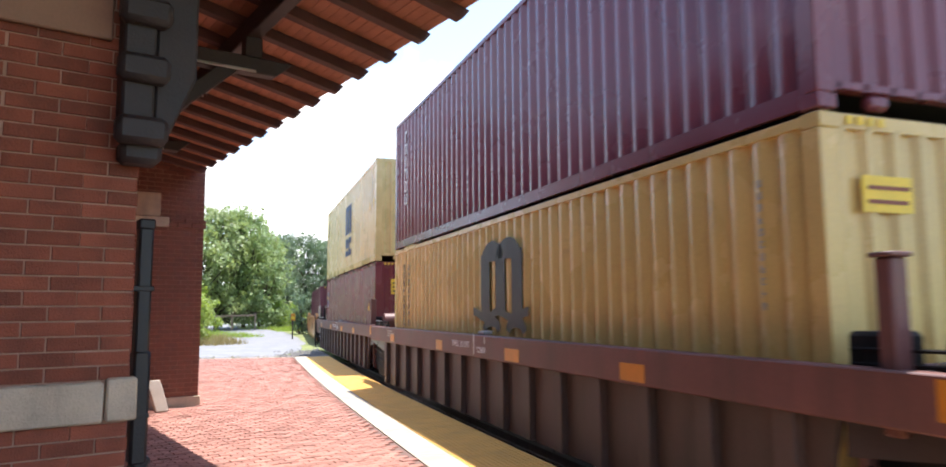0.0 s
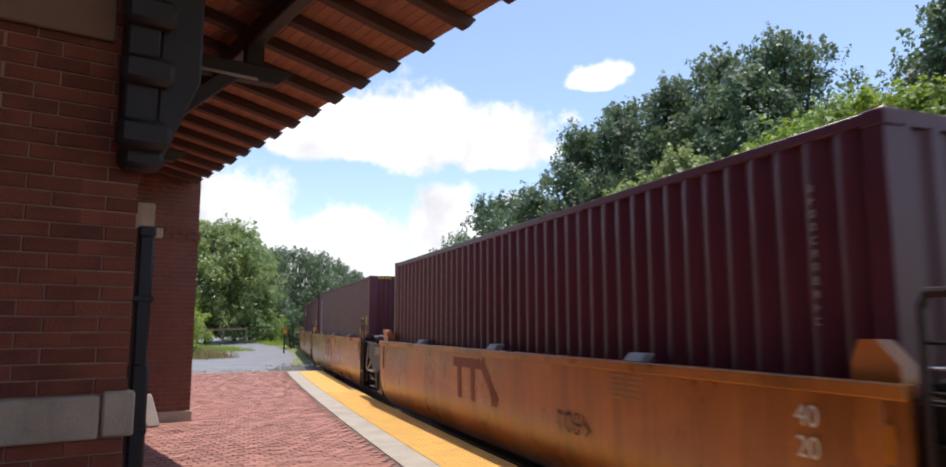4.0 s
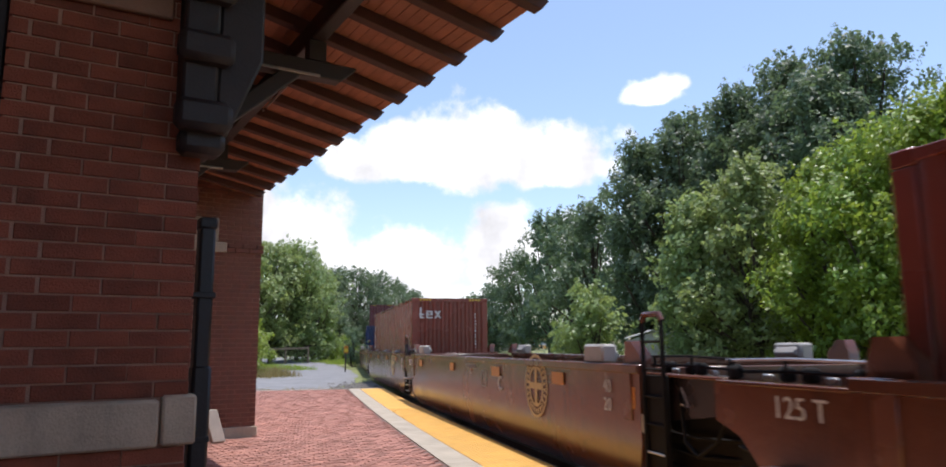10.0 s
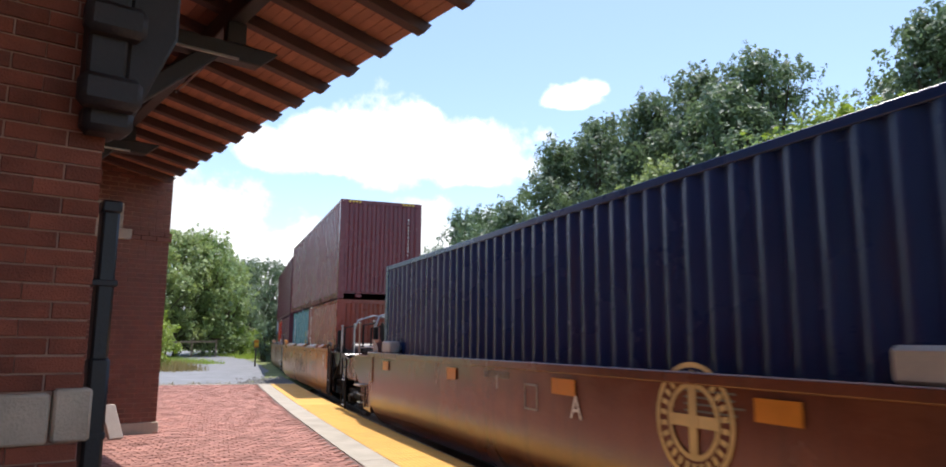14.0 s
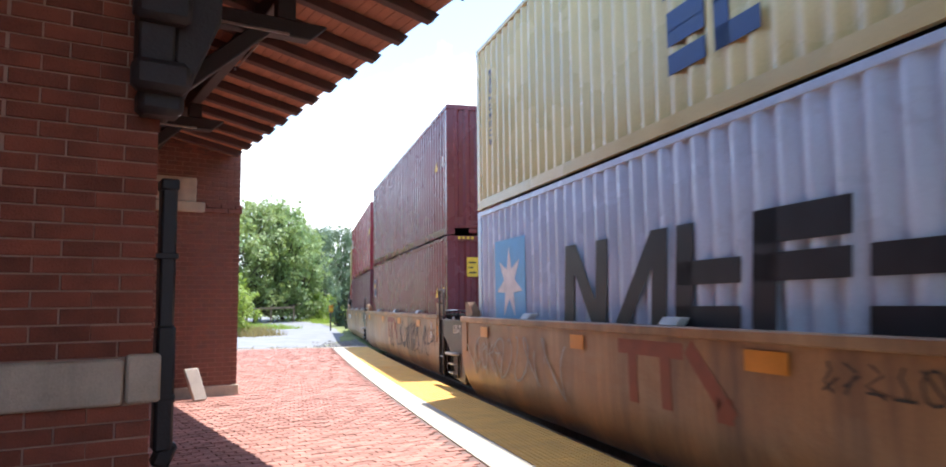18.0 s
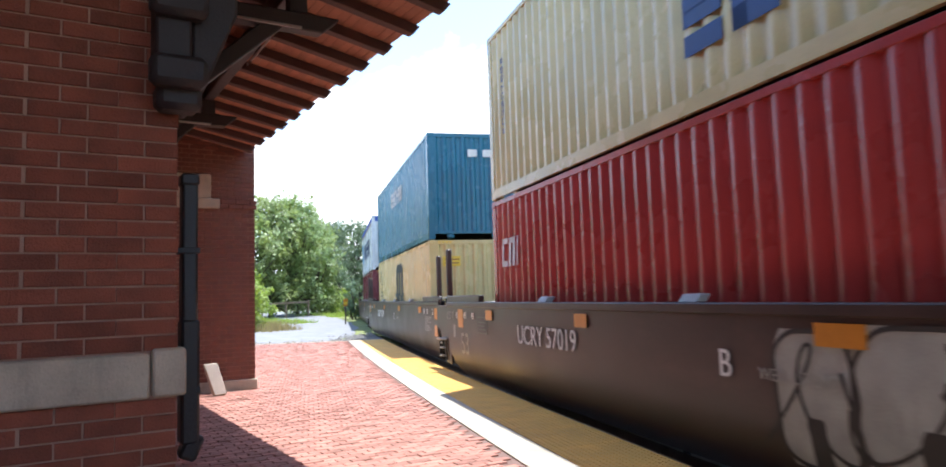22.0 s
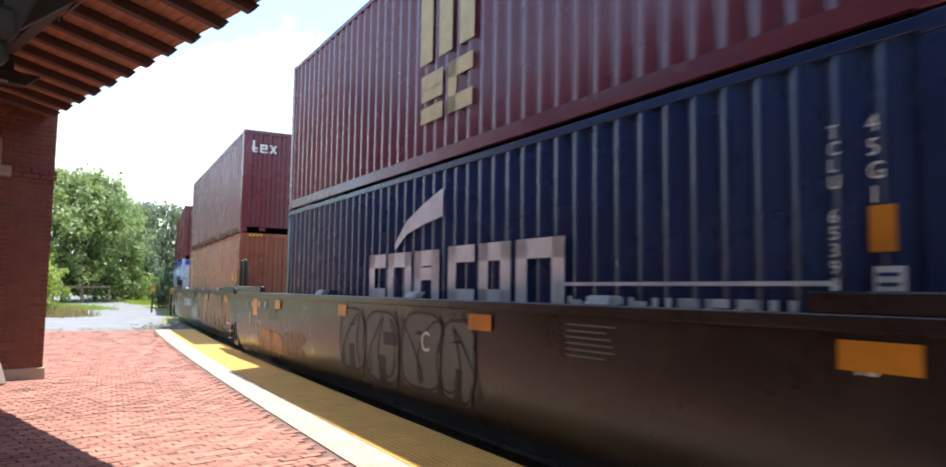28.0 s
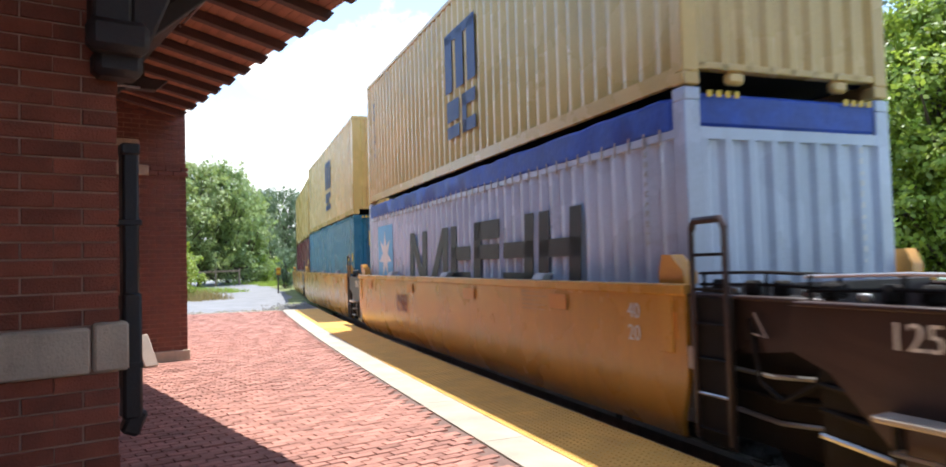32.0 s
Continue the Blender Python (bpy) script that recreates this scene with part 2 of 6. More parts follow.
def thing(name, label, category, group="", kind="", m=None):
    ob = new(name)
    ob.empty_display_size = 0.2
    if m is not None:
        ob.matrix_basis = m
    return tagged(ob, label, category, group, kind)


def B():
    return bmesh.new()


# ---- the plan ----
CX, CY, R_EDGE = 392.757, -104.298, 402.767       # platform edge: an arc round this centre
R_TRACK = R_EDGE - 1.68
TH0 = math.atan2(-0.3 - CY, CX)
RAIL_Z = -0.22


def on_arc(s, r=R_TRACK, z=0.0):
    """The place s metres along the track from beside the camera, at radius r."""
    th = TH0 + s / R_TRACK
    return Vector((CX - r * math.cos(th), CY + r * math.sin(th), z))


def arc_pose(s, off=0.0, z=0.0):
    """A pose on the track: y along it, x away from the platform."""
    th = TH0 + s / R_TRACK
    return Matrix.LocRotScale(on_arc(s, R_TRACK - off, z), Euler((0, 0, -th)), None)


def arc_strip(s0, s1, r0, r1, z0, z1, step=0.5):
    """A curved slab between two radii."""
    n = max(2, int((s1 - s0) / step) + 1)
    verts, faces = [], []
    for i in range(n):
        s = s0 + (s1 - s0) * i / (n - 1)
        verts += [on_arc(s, r0, z0), on_arc(s, r1, z0), on_arc(s, r1, z1), on_arc(s, r0, z1)]
        if i:
            a, b = 4 * (i - 1), 4 * i
            faces += [(a + k, a + (k + 1) % 4, b + (k + 1) % 4, b + k) for k in range(4)]
    faces += [(3, 2, 1, 0), (4 * n - 4, 4 * n - 3, 4 * n - 2, 4 * n - 1)]
    me = bpy.data.meshes.new("strip")
    me.from_pydata(verts, [], faces)
    return me


def with_mat(me, mat):
    me.materials.append(mat)
    return me

# ---- ground, platform, track ----
ground = part("ground", with_mat(arc_strip(-700, 700, R_TRACK - 390, R_TRACK + 900, -0.9, -0.42, 14), GRASS), GRASS)
tagged(ground, "rough green grass and weedy ground", "ground", kind="structure")
S_END = 26.2                                  # the platform's far end
platform = part("pavement", with_mat(arc_strip(-30, S_END - 0.1, R_EDGE + 1.24, R_EDGE + 30, -0.6, -0.016), JOINT), JOINT)
tagged(platform, "red brick paved station platform with dark sand joints", "pavement", kind="structure")
end_kerb = part("trim", with_mat(arc_strip(S_END - 0.1, S_END + 0.12, R_EDGE, R_EDGE + 30, -0.6, 0.003), CONCRETE), CONCRETE)
tagged(end_kerb, "pale concrete kerb closing the end of the platform", "kerb", kind="structure")
coping = thing("platform_edging", "pale worn concrete coping slabs along the platform", "edging", kind="structure")
warning = thing("tactile_paving", "yellow tactile warning tiles with raised domes", "paving", kind="structure")
s = -9.0
while s < S_END - 0.2:
    e = min(s + 1.83, S_END - 0.1)
    part("slab", with_mat(arc_strip(s + 0.004, e - 0.004, R_EDGE + 0.835, R_EDGE + 1.236, -0.3, 0.0, 0.6), CONCRETE), CONCRETE, coping)
    s = e
part("bed", with_mat(arc_strip(-30, S_END - 0.1, R_EDGE, R_EDGE + 1.24, -0.6, -0.02), CONCRETE), CONCRETE, coping)
s = -9.0
while s < S_END - 0.2:
    e = min(s + 0.915, S_END - 0.1)
    tile = part("tile", with_mat(arc_strip(s + 0.003, e - 0.003, R_EDGE - 0.01, R_EDGE + 0.83, -0.018, 0.004, 0.5), YELLOW), YELLOW, warning)
    if -1 < s < 17:
        verts, faces = [], []
        for i in range(15):
            for j in range(13):
                c = on_arc(s + 0.03 + i * (e - s - 0.06) / 14, R_EDGE + 0.035 + j * 0.0633, 0.004)
                k = len(verts)
                verts += [c + Vector((math.cos(a) * r, math.sin(a) * r, h)) for r, h in ((0.013, 0), (0.008, 0.006)) for a in (0.5, 1.55, 2.6, 3.64, 4.69, 5.74)]
                faces += [(k + q, k + (q + 1) % 6, k + 6 + (q + 1) % 6, k + 6 + q) for q in range(6)] + [tuple(k + 6 + q for q in range(6))]
        me = bpy.data.meshes.new("domes")
        me.from_pydata(verts, [], faces)
        part("domes", with_mat(me, YELLOW), YELLOW, tile)
    s = e

ballast = part("ballast_bed", with_mat(arc_strip(-120, 300, R_TRACK - 3.2, R_EDGE - 0.02, -0.8, -0.40, 3), BALLAST), BALLAST)
tagged(ballast, "grey crushed stone ballast under the track", "ballast", kind="structure")
track = thing("railway_track", "rusty steel rails on dark timber ties", "track", kind="structure")
for side in (-0.7525, 0.7525):
    rail = part("rail", with_mat(arc_strip(-120, 300, R_TRACK - side - 0.037, R_TRACK - side + 0.037, RAIL_Z - 0.045, RAIL_Z, 2), SHINE), SHINE, track)
    part("web", with_mat(arc_strip(-120, 300, R_TRACK - side - 0.02, R_TRACK - side + 0.02, RAIL_Z - 0.16, RAIL_Z - 0.045, 2), STEEL), STEEL, rail)
    part("foot", with_mat(arc_strip(-120, 300, R_TRACK - side - 0.07, R_TRACK - side + 0.07, RAIL_Z - 0.18, RAIL_Z - 0.16, 2), STEEL), STEEL, rail)
tie = mesh_of(box(B(), -1.3, -0.11, -0.56, 1.3, 0.11, RAIL_Z - 0.18, 0.01), TIE, "tie")
for k in range(-20, 150):
    part("tie", tie, TIE, track, m=arc_pose(k * 0.53))


def scatter_stones(name, spots, size, mat, label):
    """Loose stones as one heap of small rough solids."""
    verts, faces = [], []
    rng = random.Random(5)
    for x, y, z in spots:
        k, r = len(verts), size * rng.uniform(0.6, 1.5)
        a0 = rng.uniform(0, 6)
        for a, h in ((0, -0.2), (1.6, -0.1), (3.1, -0.25), (4.7, 0.0)):
            q = r * rng.uniform(0.6, 1.1)
            verts.append((x + q * math.cos(a + a0), y + q * math.sin(a + a0), z + h * r))
        verts.append((x + r * rng.uniform(-0.3, 0.3), y + r * rng.uniform(-0.3, 0.3), z + r * rng.uniform(0.45, 0.8)))
        faces += [(k, k + 1, k + 4), (k + 1, k + 2, k + 4), (k + 2, k + 3, k + 4), (k + 3, k, k + 4)]
    me = bpy.data.meshes.new(name)
    me.from_pydata(verts, [], faces)
    return tagged(part(name, with_mat(me, mat), mat), label, "stones", kind="stuff")


rng = random.Random(11)
scatter_stones("ballast_stones", [on_arc(rng.uniform(0, 55), R_TRACK + rng.choice((1, 1, -1)) * rng.uniform(0.0, 1.66), -0.40) for _ in range(9000)], 0.045, BALLAST, "loose grey ballast stones between the rails")
scatter_stones("gravel_heap", [Vector((*on_arc(S_END + 0.3 + abs(rng.gauss(0, 3.2)), R_EDGE - 0.2 + rng.uniform(0, 2.2) * rng.random()).xy, -0.25 + rng.uniform(0, 0.1))) for _ in range(3000)], 0.07, BALLAST, "loose grey stones beside the end of the platform")

shoulder = part("ballast_shoulder", with_mat(arc_strip(S_END + 0.15, 110, R_EDGE - 0.02, R_EDGE + 1.5, -0.8, -0.22, 2), BALLAST), BALLAST)
tagged(shoulder, "dark gravel shoulder between the drive and the track", "ballast", kind="structure")
# gravel drive beyond the platform
def ribbon(points, z0, z1, mat):
    """A flat strip of ground through (x, y, half width, height)."""
    n = len(points)
    fine = []
    for i in range((n - 1) * 8 + 1):
        u = i / 8
        k = min(int(u), n - 2)
        f = u - k
        p = [points[max(k - 1, 0)], points[k], points[k + 1], points[min(k + 2, n - 1)]]
        fine.append([0.5 * (2 * b + (c - a) * f + (2 * a - 5 * b + 4 * c - d) * f * f + (3 * b - a - 3 * c + d) * f ** 3) for a, b, c, d in zip(*p)])
    verts, faces = [], []
    for i, (x, y, w, z) in enumerate(fine):
        a, b = fine[max(i - 1, 0)], fine[min(i + 1, len(fine) - 1)]
        d = Vector((b[0] - a[0], b[1] - a[1], 0)).normalized()
        for j in range(7):
            q = (j / 3 - 1) * w * (1 + 0.05 * noise.noise((x * 0.3, y * 0.3, j)))
            verts.append((x + d.y * q, y - d.x * q, z + 0.02 * noise.noise((x, y, 0)) - 0.06 * (j in (0, 6))))
        if i:
            faces += [(7 * i - 7 + j, 7 * i - 6 + j, 7 * i + 1 + j, 7 * i + j) for j in range(6)]
    me = bpy.data.meshes.new("ribbon")
    me.from_pydata(verts, [], faces)
    return with_mat(me, mat)


bank = part("ground_bank", ribbon([(6, 27.2, 12, -0.30), (9, 34, 13, -0.16), (14, 46, 18, 0.0), (22, 66, 28, 0.25), (34, 100, 40, 0.6)], 0, 0, GRASS), GRASS)
tagged(bank, "gently rising grassy ground", "ground", kind="structure")
road = part("road", ribbon([(3, 28.2, 3.4, -0.20), (7.0, 30.0, 3.5, -0.19), (11.1, 35, 3.2, -0.08), (14.5, 43.5, 2.9, 0.03), (17.6, 54, 2.6, 0.18), (20.2, 64, 3.0, 0.32), (20.5, 74, 6, 0.42)], 0, 0, GRAVEL), GRAVEL)
tagged(road, "pale grey gravel drive", "road", kind="structure")

# ---- station building ----
P_LONG, P_HIGH = 0.2465, 0.0783


def brick_mesh(w, h, d, bev, mat):
    bm = B()
    box(bm, 0, 0, 0, w, d, h)
    front = [e for e in bm.edges if all(v.co.y < 1e-6 for v in e.verts)]
    bmesh.ops.bevel(bm, geom=front, offset=bev, segments=1, affect="EDGES")
    return mesh_of(bm, mat, "brick")


wall_near = part("wall_1", box(B(), -0.135, 3.457, -0.3, 0.697, 3.9, 4.58), MORTAR)
tagged(wall_near, "dark red brick station wall with thin weathered mortar joints", "wall", kind="structure")
full = brick_mesh(P_LONG - 0.009, P_HIGH - 0.009, 0.03, 0.003, BRICK)
half = brick_mesh(0.159 - 0.009, P_HIGH - 0.009, 0.03, 0.003, BRICK)
loose_v, loose_f = [], []
rng = random.Random(3)
for row in range(-2, 57):
    z = 1.273 + 0.006 + (row - 16) * P_HIGH if row >= 16 else 1.053 - (16 - row) * P_HIGH + 0.006
    edge = 0.707
    x = edge
    first = row % 2 == 0
    while x > -0.14:
        w = min((0.159 if first else 0.273) if x == edge else P_LONG, x + 0.145)
        if w < 0.03:
            break
        x -= w
        y = 3.445 + rng.uniform(-0.002, 0.002)
        if 0.45 < z < 4.5 and (w == P_LONG or w == 0.159):
            part("brick", half if w < P_LONG else full, BRICK, wall_near, m=pose(x + 0.0055, y, z))
        else:
            k = len(loose_v)
            x1, z1 = x + w - 0.011, z + P_HIGH - 0.011
            loose_v += [(x, y, z), (x1, y, z), (x1, y, z1), (x, y, z1), (x, y + 0.03, z), (x1, y + 0.03, z), (x1, y + 0.03, z1), (x, y + 0.03, z1)]
            loose_f += [(k, k + 1, k + 2, k + 3), (k + 1, k + 5, k + 6, k + 2), (k + 4, k, k + 3, k + 7), (k + 3, k + 2, k + 6, k + 7), (k + 4, k + 5, k + 1, k)]
me = bpy.data.meshes.new("bricks")
me.from_pydata(loose_v, [], loose_f)
tagged(part("bricks", with_mat(me, BRICK), BRICK, wall_near), kind="stuff")

band = thing("trim_1", "weathered grey stone belt course on the wall", "stone band", kind="structure")
for x0, x1, dz in ((-0.17, 0.575, 0.0), (0.587, 0.738, 0.018)):
    bm = box(B(), x0, 3.398, 1.056 + dz * 0.2, x1, 3.52, 1.270 + dz, 0.012)
    for v in bm.verts:
        v.co += Vector((0, 0.006 * noise.noise(v.co * 5), 0.004 * noise.noise(v.co * 7 + Vector((9, 0, 0)))))
    part("stone", bm, STONE, band)

frieze = thing("trim_2", "brown painted timber frieze above the brick wall", "frieze", kind="structure")
FRIEZE = material("frieze paint", (0.30, 0.17, 0.11), 0.7, vary=0.15, scale=4, bump=0.2)
part("board", box(B(), -0.14, 3.40, 3.12, 0.535, 3.44, 3.40, 0.008), FRIEZE, frieze)
part("moulding", box(B(), -0.14, 3.375, 3.40, 0.535, 3.44, 3.46, 0.015), FRIEZE, frieze)

door_side = thing("door_1", "dark recessed station door beside the brick pier", "door", kind="structure")
part("frame", box(B(), -0.30, 3.50, -0.1, -0.15, 3.70, 3.2, 0.01), BEAM, door_side)
part("panel", box(B(), -1.6, 3.60, -0.1, -0.30, 3.66, 3.2, 0.01), BEAM, door_side)
part("jamb", box(B(), -1.9, 3.46, -0.1, -1.6, 3.9, 4.58, 0.01), BRICK, door_side)
part("transom", box(B(), -1.6, 3.46, 3.2, -0.15, 3.9, 4.58, 0.01), BRICK, door_side)

# end wall of the wing, with a band, a lintel and a footing
pier = part("wall_2", box(B(), -6, 12.552, -0.3, 3.408, 22, 6.4), MORTAR)
tagged(pier, "red brick end wall of the station wing", "wall", kind="structure")
loose_v, loose_f = [], []
for row in range(59):
    z = 0.17 + row * P_HIGH
    x, k0 = 3.42, row % 2
    out = 0.03 if 3.13 < z + 0.04 < 3.31 else 0.0
    if out:
        x += 0.03
    while x > 0.6:
        w = P_LONG / 2 if (k0 and x > 3.4) else P_LONG
        x -= w
        k = len(loose_v)
        y = 12.54 - out + rng.uniform(-0.002, 0.002)
        x1, z1 = x + w - 0.012, z + P_HIGH - 0.012
        loose_v += [(x, y, z), (x1, y, z), (x1, y, z1), (x, y, z1), (x, y + 0.05, z), (x1, y + 0.05, z), (x1, y + 0.05, z1), (x, y + 0.05, z1)]
        loose_f += [(k, k + 1, k + 2, k + 3), (k + 1, k + 5, k + 6, k + 2), (k + 4, k, k + 3, k + 7), (k + 3, k + 2, k + 6, k + 7), (k + 4, k + 5, k + 1, k)]
me = bpy.data.meshes.new("bricks")
me.from_pydata(loose_v, [], loose_f)
tagged(part("bricks", with_mat(me, FINE_BRICK), FINE_BRICK, pier), kind="stuff")
part("footing", box(B(), 1.2, 12.50, -0.1, 3.44, 12.6, 0.165, 0.01), STONE, pier, "dark weathered stone footing")
part("lintel", box(B(), 1.4, 12.515, 3.31, 2.66, 12.60, 3.73, 0.012), STONE, pier, "pale stone lintel")
part("springer", box(B(), 1.4, 12.49, 3.13, 2.80, 12.60, 3.305, 0.012), STONE, pier, "pale stone springer block")
# wall_3 is assumed and out of view; kept short to let bounce light in
back_wall = tagged(part("wall_3", box(B(), -2.6, -2.4, -0.3, -2.2, 3.44, 5.1), BRICK), "red brick station wall under the canopy", "wall", kind="structure")
side_wall = tagged(part("wall_4", box(B(), -0.2, 3.91, -0.3, 0.69, 12.53, 4.6), BRICK), "red brick side wall of the station", "wall", kind="structure")

# downpipe at the corner
pipe = thing("downpipe", "black cast iron downpipe with a wide boot at the brick corner", "pipe")
part("pipe", box(B(), 0.735, 3.52, 1.40, 0.812, 3.62, 2.14, 0.012), IRON, pipe)
part("head", box(B(), 0.728, 3.51, 2.10, 0.818, 3.63, 2.16, 0.01), IRON, pipe)
part("boot", box(B(), 0.730, 3.51, 0.80, 0.820, 3.63, 1.42, 0.015), IRON, pipe)
part("outlet", box(B(), -0.042, -0.05, -0.08, 0.045, 0.05, 0.05, 0.015, m=pose(0.79, 3.57, 0.80, 0, 24, 0)), IRON, pipe)
for z in (1.05, 1.75):
    part("strap", box(B(), 0.700, 3.508, z, 0.822, 3.632, z + 0.03, 0.004), IRON, pipe)

# leaning slab by the wing
slab = thing("splash_block", "pale concrete slab leaning against the wall", "slab", m=pose(2.60, 11.95, 0.0, -14, 0, 12))
bm = box(B(), -0.02, -0.06, 0.0, 0.20, 0.02, 0.52, 0.012)
for v in bm.verts:
    v.co.x -= 0.12 * v.co.z / 0.52
part("slab", bm, material("slab concrete", (0.55, 0.50, 0.42), 0.9, vary=0.15, scale=6, bump=0.4), slab)

# roof: rafters, boards, brackets
roof = thing("roof", "wide timber eaves with exposed rafters and red-brown boards", "roof", kind="structure")
EAVE_X, EAVE_Z, PITCH = 3.27, 4.075, 12.0
spread = random.Random(8)
rafter = B()
box(rafter, -4.2, -0.052, -0.03, 0.0, 0.052, 0.075, 0.006)
for v in rafter.verts:
    if v.co.x > -0.1 and v.co.z < 0:
        v.co.x -= 0.05
rafter = mesh_of(rafter, RAFTER, "rafter")
for k in range(-10, 15):
    part("rafter", rafter, RAFTER, roof, m=pose(EAVE_X, 3.957 + 0.617 * k, EAVE_Z, 0, PITCH, 0))
for k in range(44):
    x = -0.035 - k * 0.0925
    bm = box(B(), x - 0.0905, -5.8, 0.077 + spread.uniform(0, 0.002), x, 9.2, 0.098, 0.004)
    part("board", bm, SOFFIT, roof, m=pose(EAVE_X, 3.3, EAVE_Z, 0, PITCH, 0))
part("covering", box(B(), -6.2, -5.8, 0.10, -0.03, 9.3, 0.16, m=pose(EAVE_X, 3.3, EAVE_Z, 0, PITCH, 0)), IRON, roof, "dark roof covering")


corner = thing("roof_bracket", "heavy dark timber bracket with stepped corbels at the wall corner", "bracket", kind="structure")
bm = box(B(), 0.74, 3.30, 2.50, 0.96, 3.78, 4.30, 0.015)
bmesh.ops.bisect_plane(bm, geom=bm.verts[:] + bm.edges[:] + bm.faces[:], plane_co=(0, 0, 2.95), plane_no=(0, 0, 1))
for v in bm.verts:
    if v.co.z < 2.9 and v.co.x > 0.9:
        v.co.x -= 0.17
part("post", bm, BEAM, corner)
part("post", box(B(), 0.57, 3.26, 2.62, 0.735, 3.443, 4.45, 0.015), BEAM, corner)
for z in (2.52, 2.86, 3.18, 3.50, 3.82):
    part("corbel", box(B(), 0.54, 3.18, z, 0.80, 3.30, z + 0.15, 0.03), BEAM, corner)
part("foot", box(B(), 0.58, 3.28, 2.43, 0.79, 3.44, 2.56, 0.03), BEAM, corner)


def bracket(y):
    b = thing("roof_bracket", "dark timber arm and brace under the eaves", "bracket", "brackets under the eaves", kind="structure")
    bm = box(B(), 0.70, y - 0.07, 3.80, 2.34, y + 0.07, 3.95, 0.012)
    for v in bm.verts:
        if v.co.x > 2.3 and v.co.z < 3.86:
            v.co.x -= 0.14
    part("arm", bm, BEAM, b)
    part("brace", box(B(), 0.0, -0.055, -0.065, 1.42, 0.055, 0.065, 0.012, m=pose(0.78, y, 2.90, 0, -43, 0)), BEAM, b)
    part("block", box(B(), 1.90, y - 0.06, 3.952, 2.06, y + 0.06, 4.14, 0.01), BEAM, b)
    # bright strip paints in the highlight along the arm's lower edge
    part("strap", box(B(), 1.30, y - 0.078, 3.80, 2.0, y - 0.071, 3.825, 0.002), SHINE, b, "thin bright strip for the arm's lit edge")
    part("post", box(B(), 0.70, y - 0.08, 2.75, 0.86, y + 0.08, 4.2, 0.012), BEAM, b)
    return b


bracket(5.55)
bracket(9.3)
part("purlin", box(B(), 1.92, -2.4, 4.14, 2.05, 12.5, 4.33, 0.012), BEAM, roof)
# no pipe: bright tubes stand in for the light on the purlin's lower edge
conduit = thing("conduit", "thin bright line for the purlin's lit lower edge", "conduit", kind="structure")
part("run", tube(B(), [(2.07, 6.1, 4.13), (2.07, 7.6, 4.135)], 0.012, 6), SHINE, conduit)
part("run", tube(B(), [(2.07, 2.1, 4.13), (2.07, 3.6, 4.13)], 0.012, 6), SHINE, conduit)

# ---- trees ----
def leaf_material(name, color, light):
    m = bpy.data.materials.new(name)
    m.use_nodes = True
    n, l = m.node_tree.nodes, m.node_tree.links
    b = n["Principled BSDF"]
    geo = n.new("ShaderNodeNewGeometry")
    ramp = n.new("ShaderNodeMapRange")
    ramp.inputs[3].default_value, ramp.inputs[4].default_value = 0.55, 1.5
    l.new(geo.outputs["Random Per Island"], ramp.inputs[0])
    hsv = n.new("ShaderNodeHueSaturation")
    hsv.inputs["Color"].default_value = (*color, 1)
    l.new(ramp.outputs[0], hsv.inputs["Value"])
    hue = n.new("ShaderNodeMapRange")
    hue.inputs[3].default_value, hue.inputs[4].default_value = 0.48, 0.525
    info = n.new("ShaderNodeObjectInfo")
    l.new(info.outputs["Random"], hue.inputs[0])
    l.new(hue.outputs[0], hsv.inputs["Hue"])
    l.new(hsv.outputs[0], b.inputs["Base Color"])
    b.inputs["Roughness"].default_value = 0.5
    tr = n.new("ShaderNodeBsdfTranslucent")
    tr.inputs[0].default_value = (*light, 1)
    mix = n.new("ShaderNodeMixShader")
    mix.inputs[0].default_value = 0.33
    l.new(b.outputs[0], mix.inputs[1])
    l.new(tr.outputs[0], mix.inputs[2])
    l.new(mix.outputs[0], n["Material Output"].inputs[0])
    return m


DARK = leaf_material("dark foliage", (0.105, 0.155, 0.09), (0.24, 0.34, 0.15))
MID = leaf_material("mid foliage", (0.22, 0.285, 0.11), (0.48, 0.58, 0.18))
LIGHT = leaf_material("bright foliage", (0.20, 0.29, 0.045), (0.46, 0.58, 0.08))


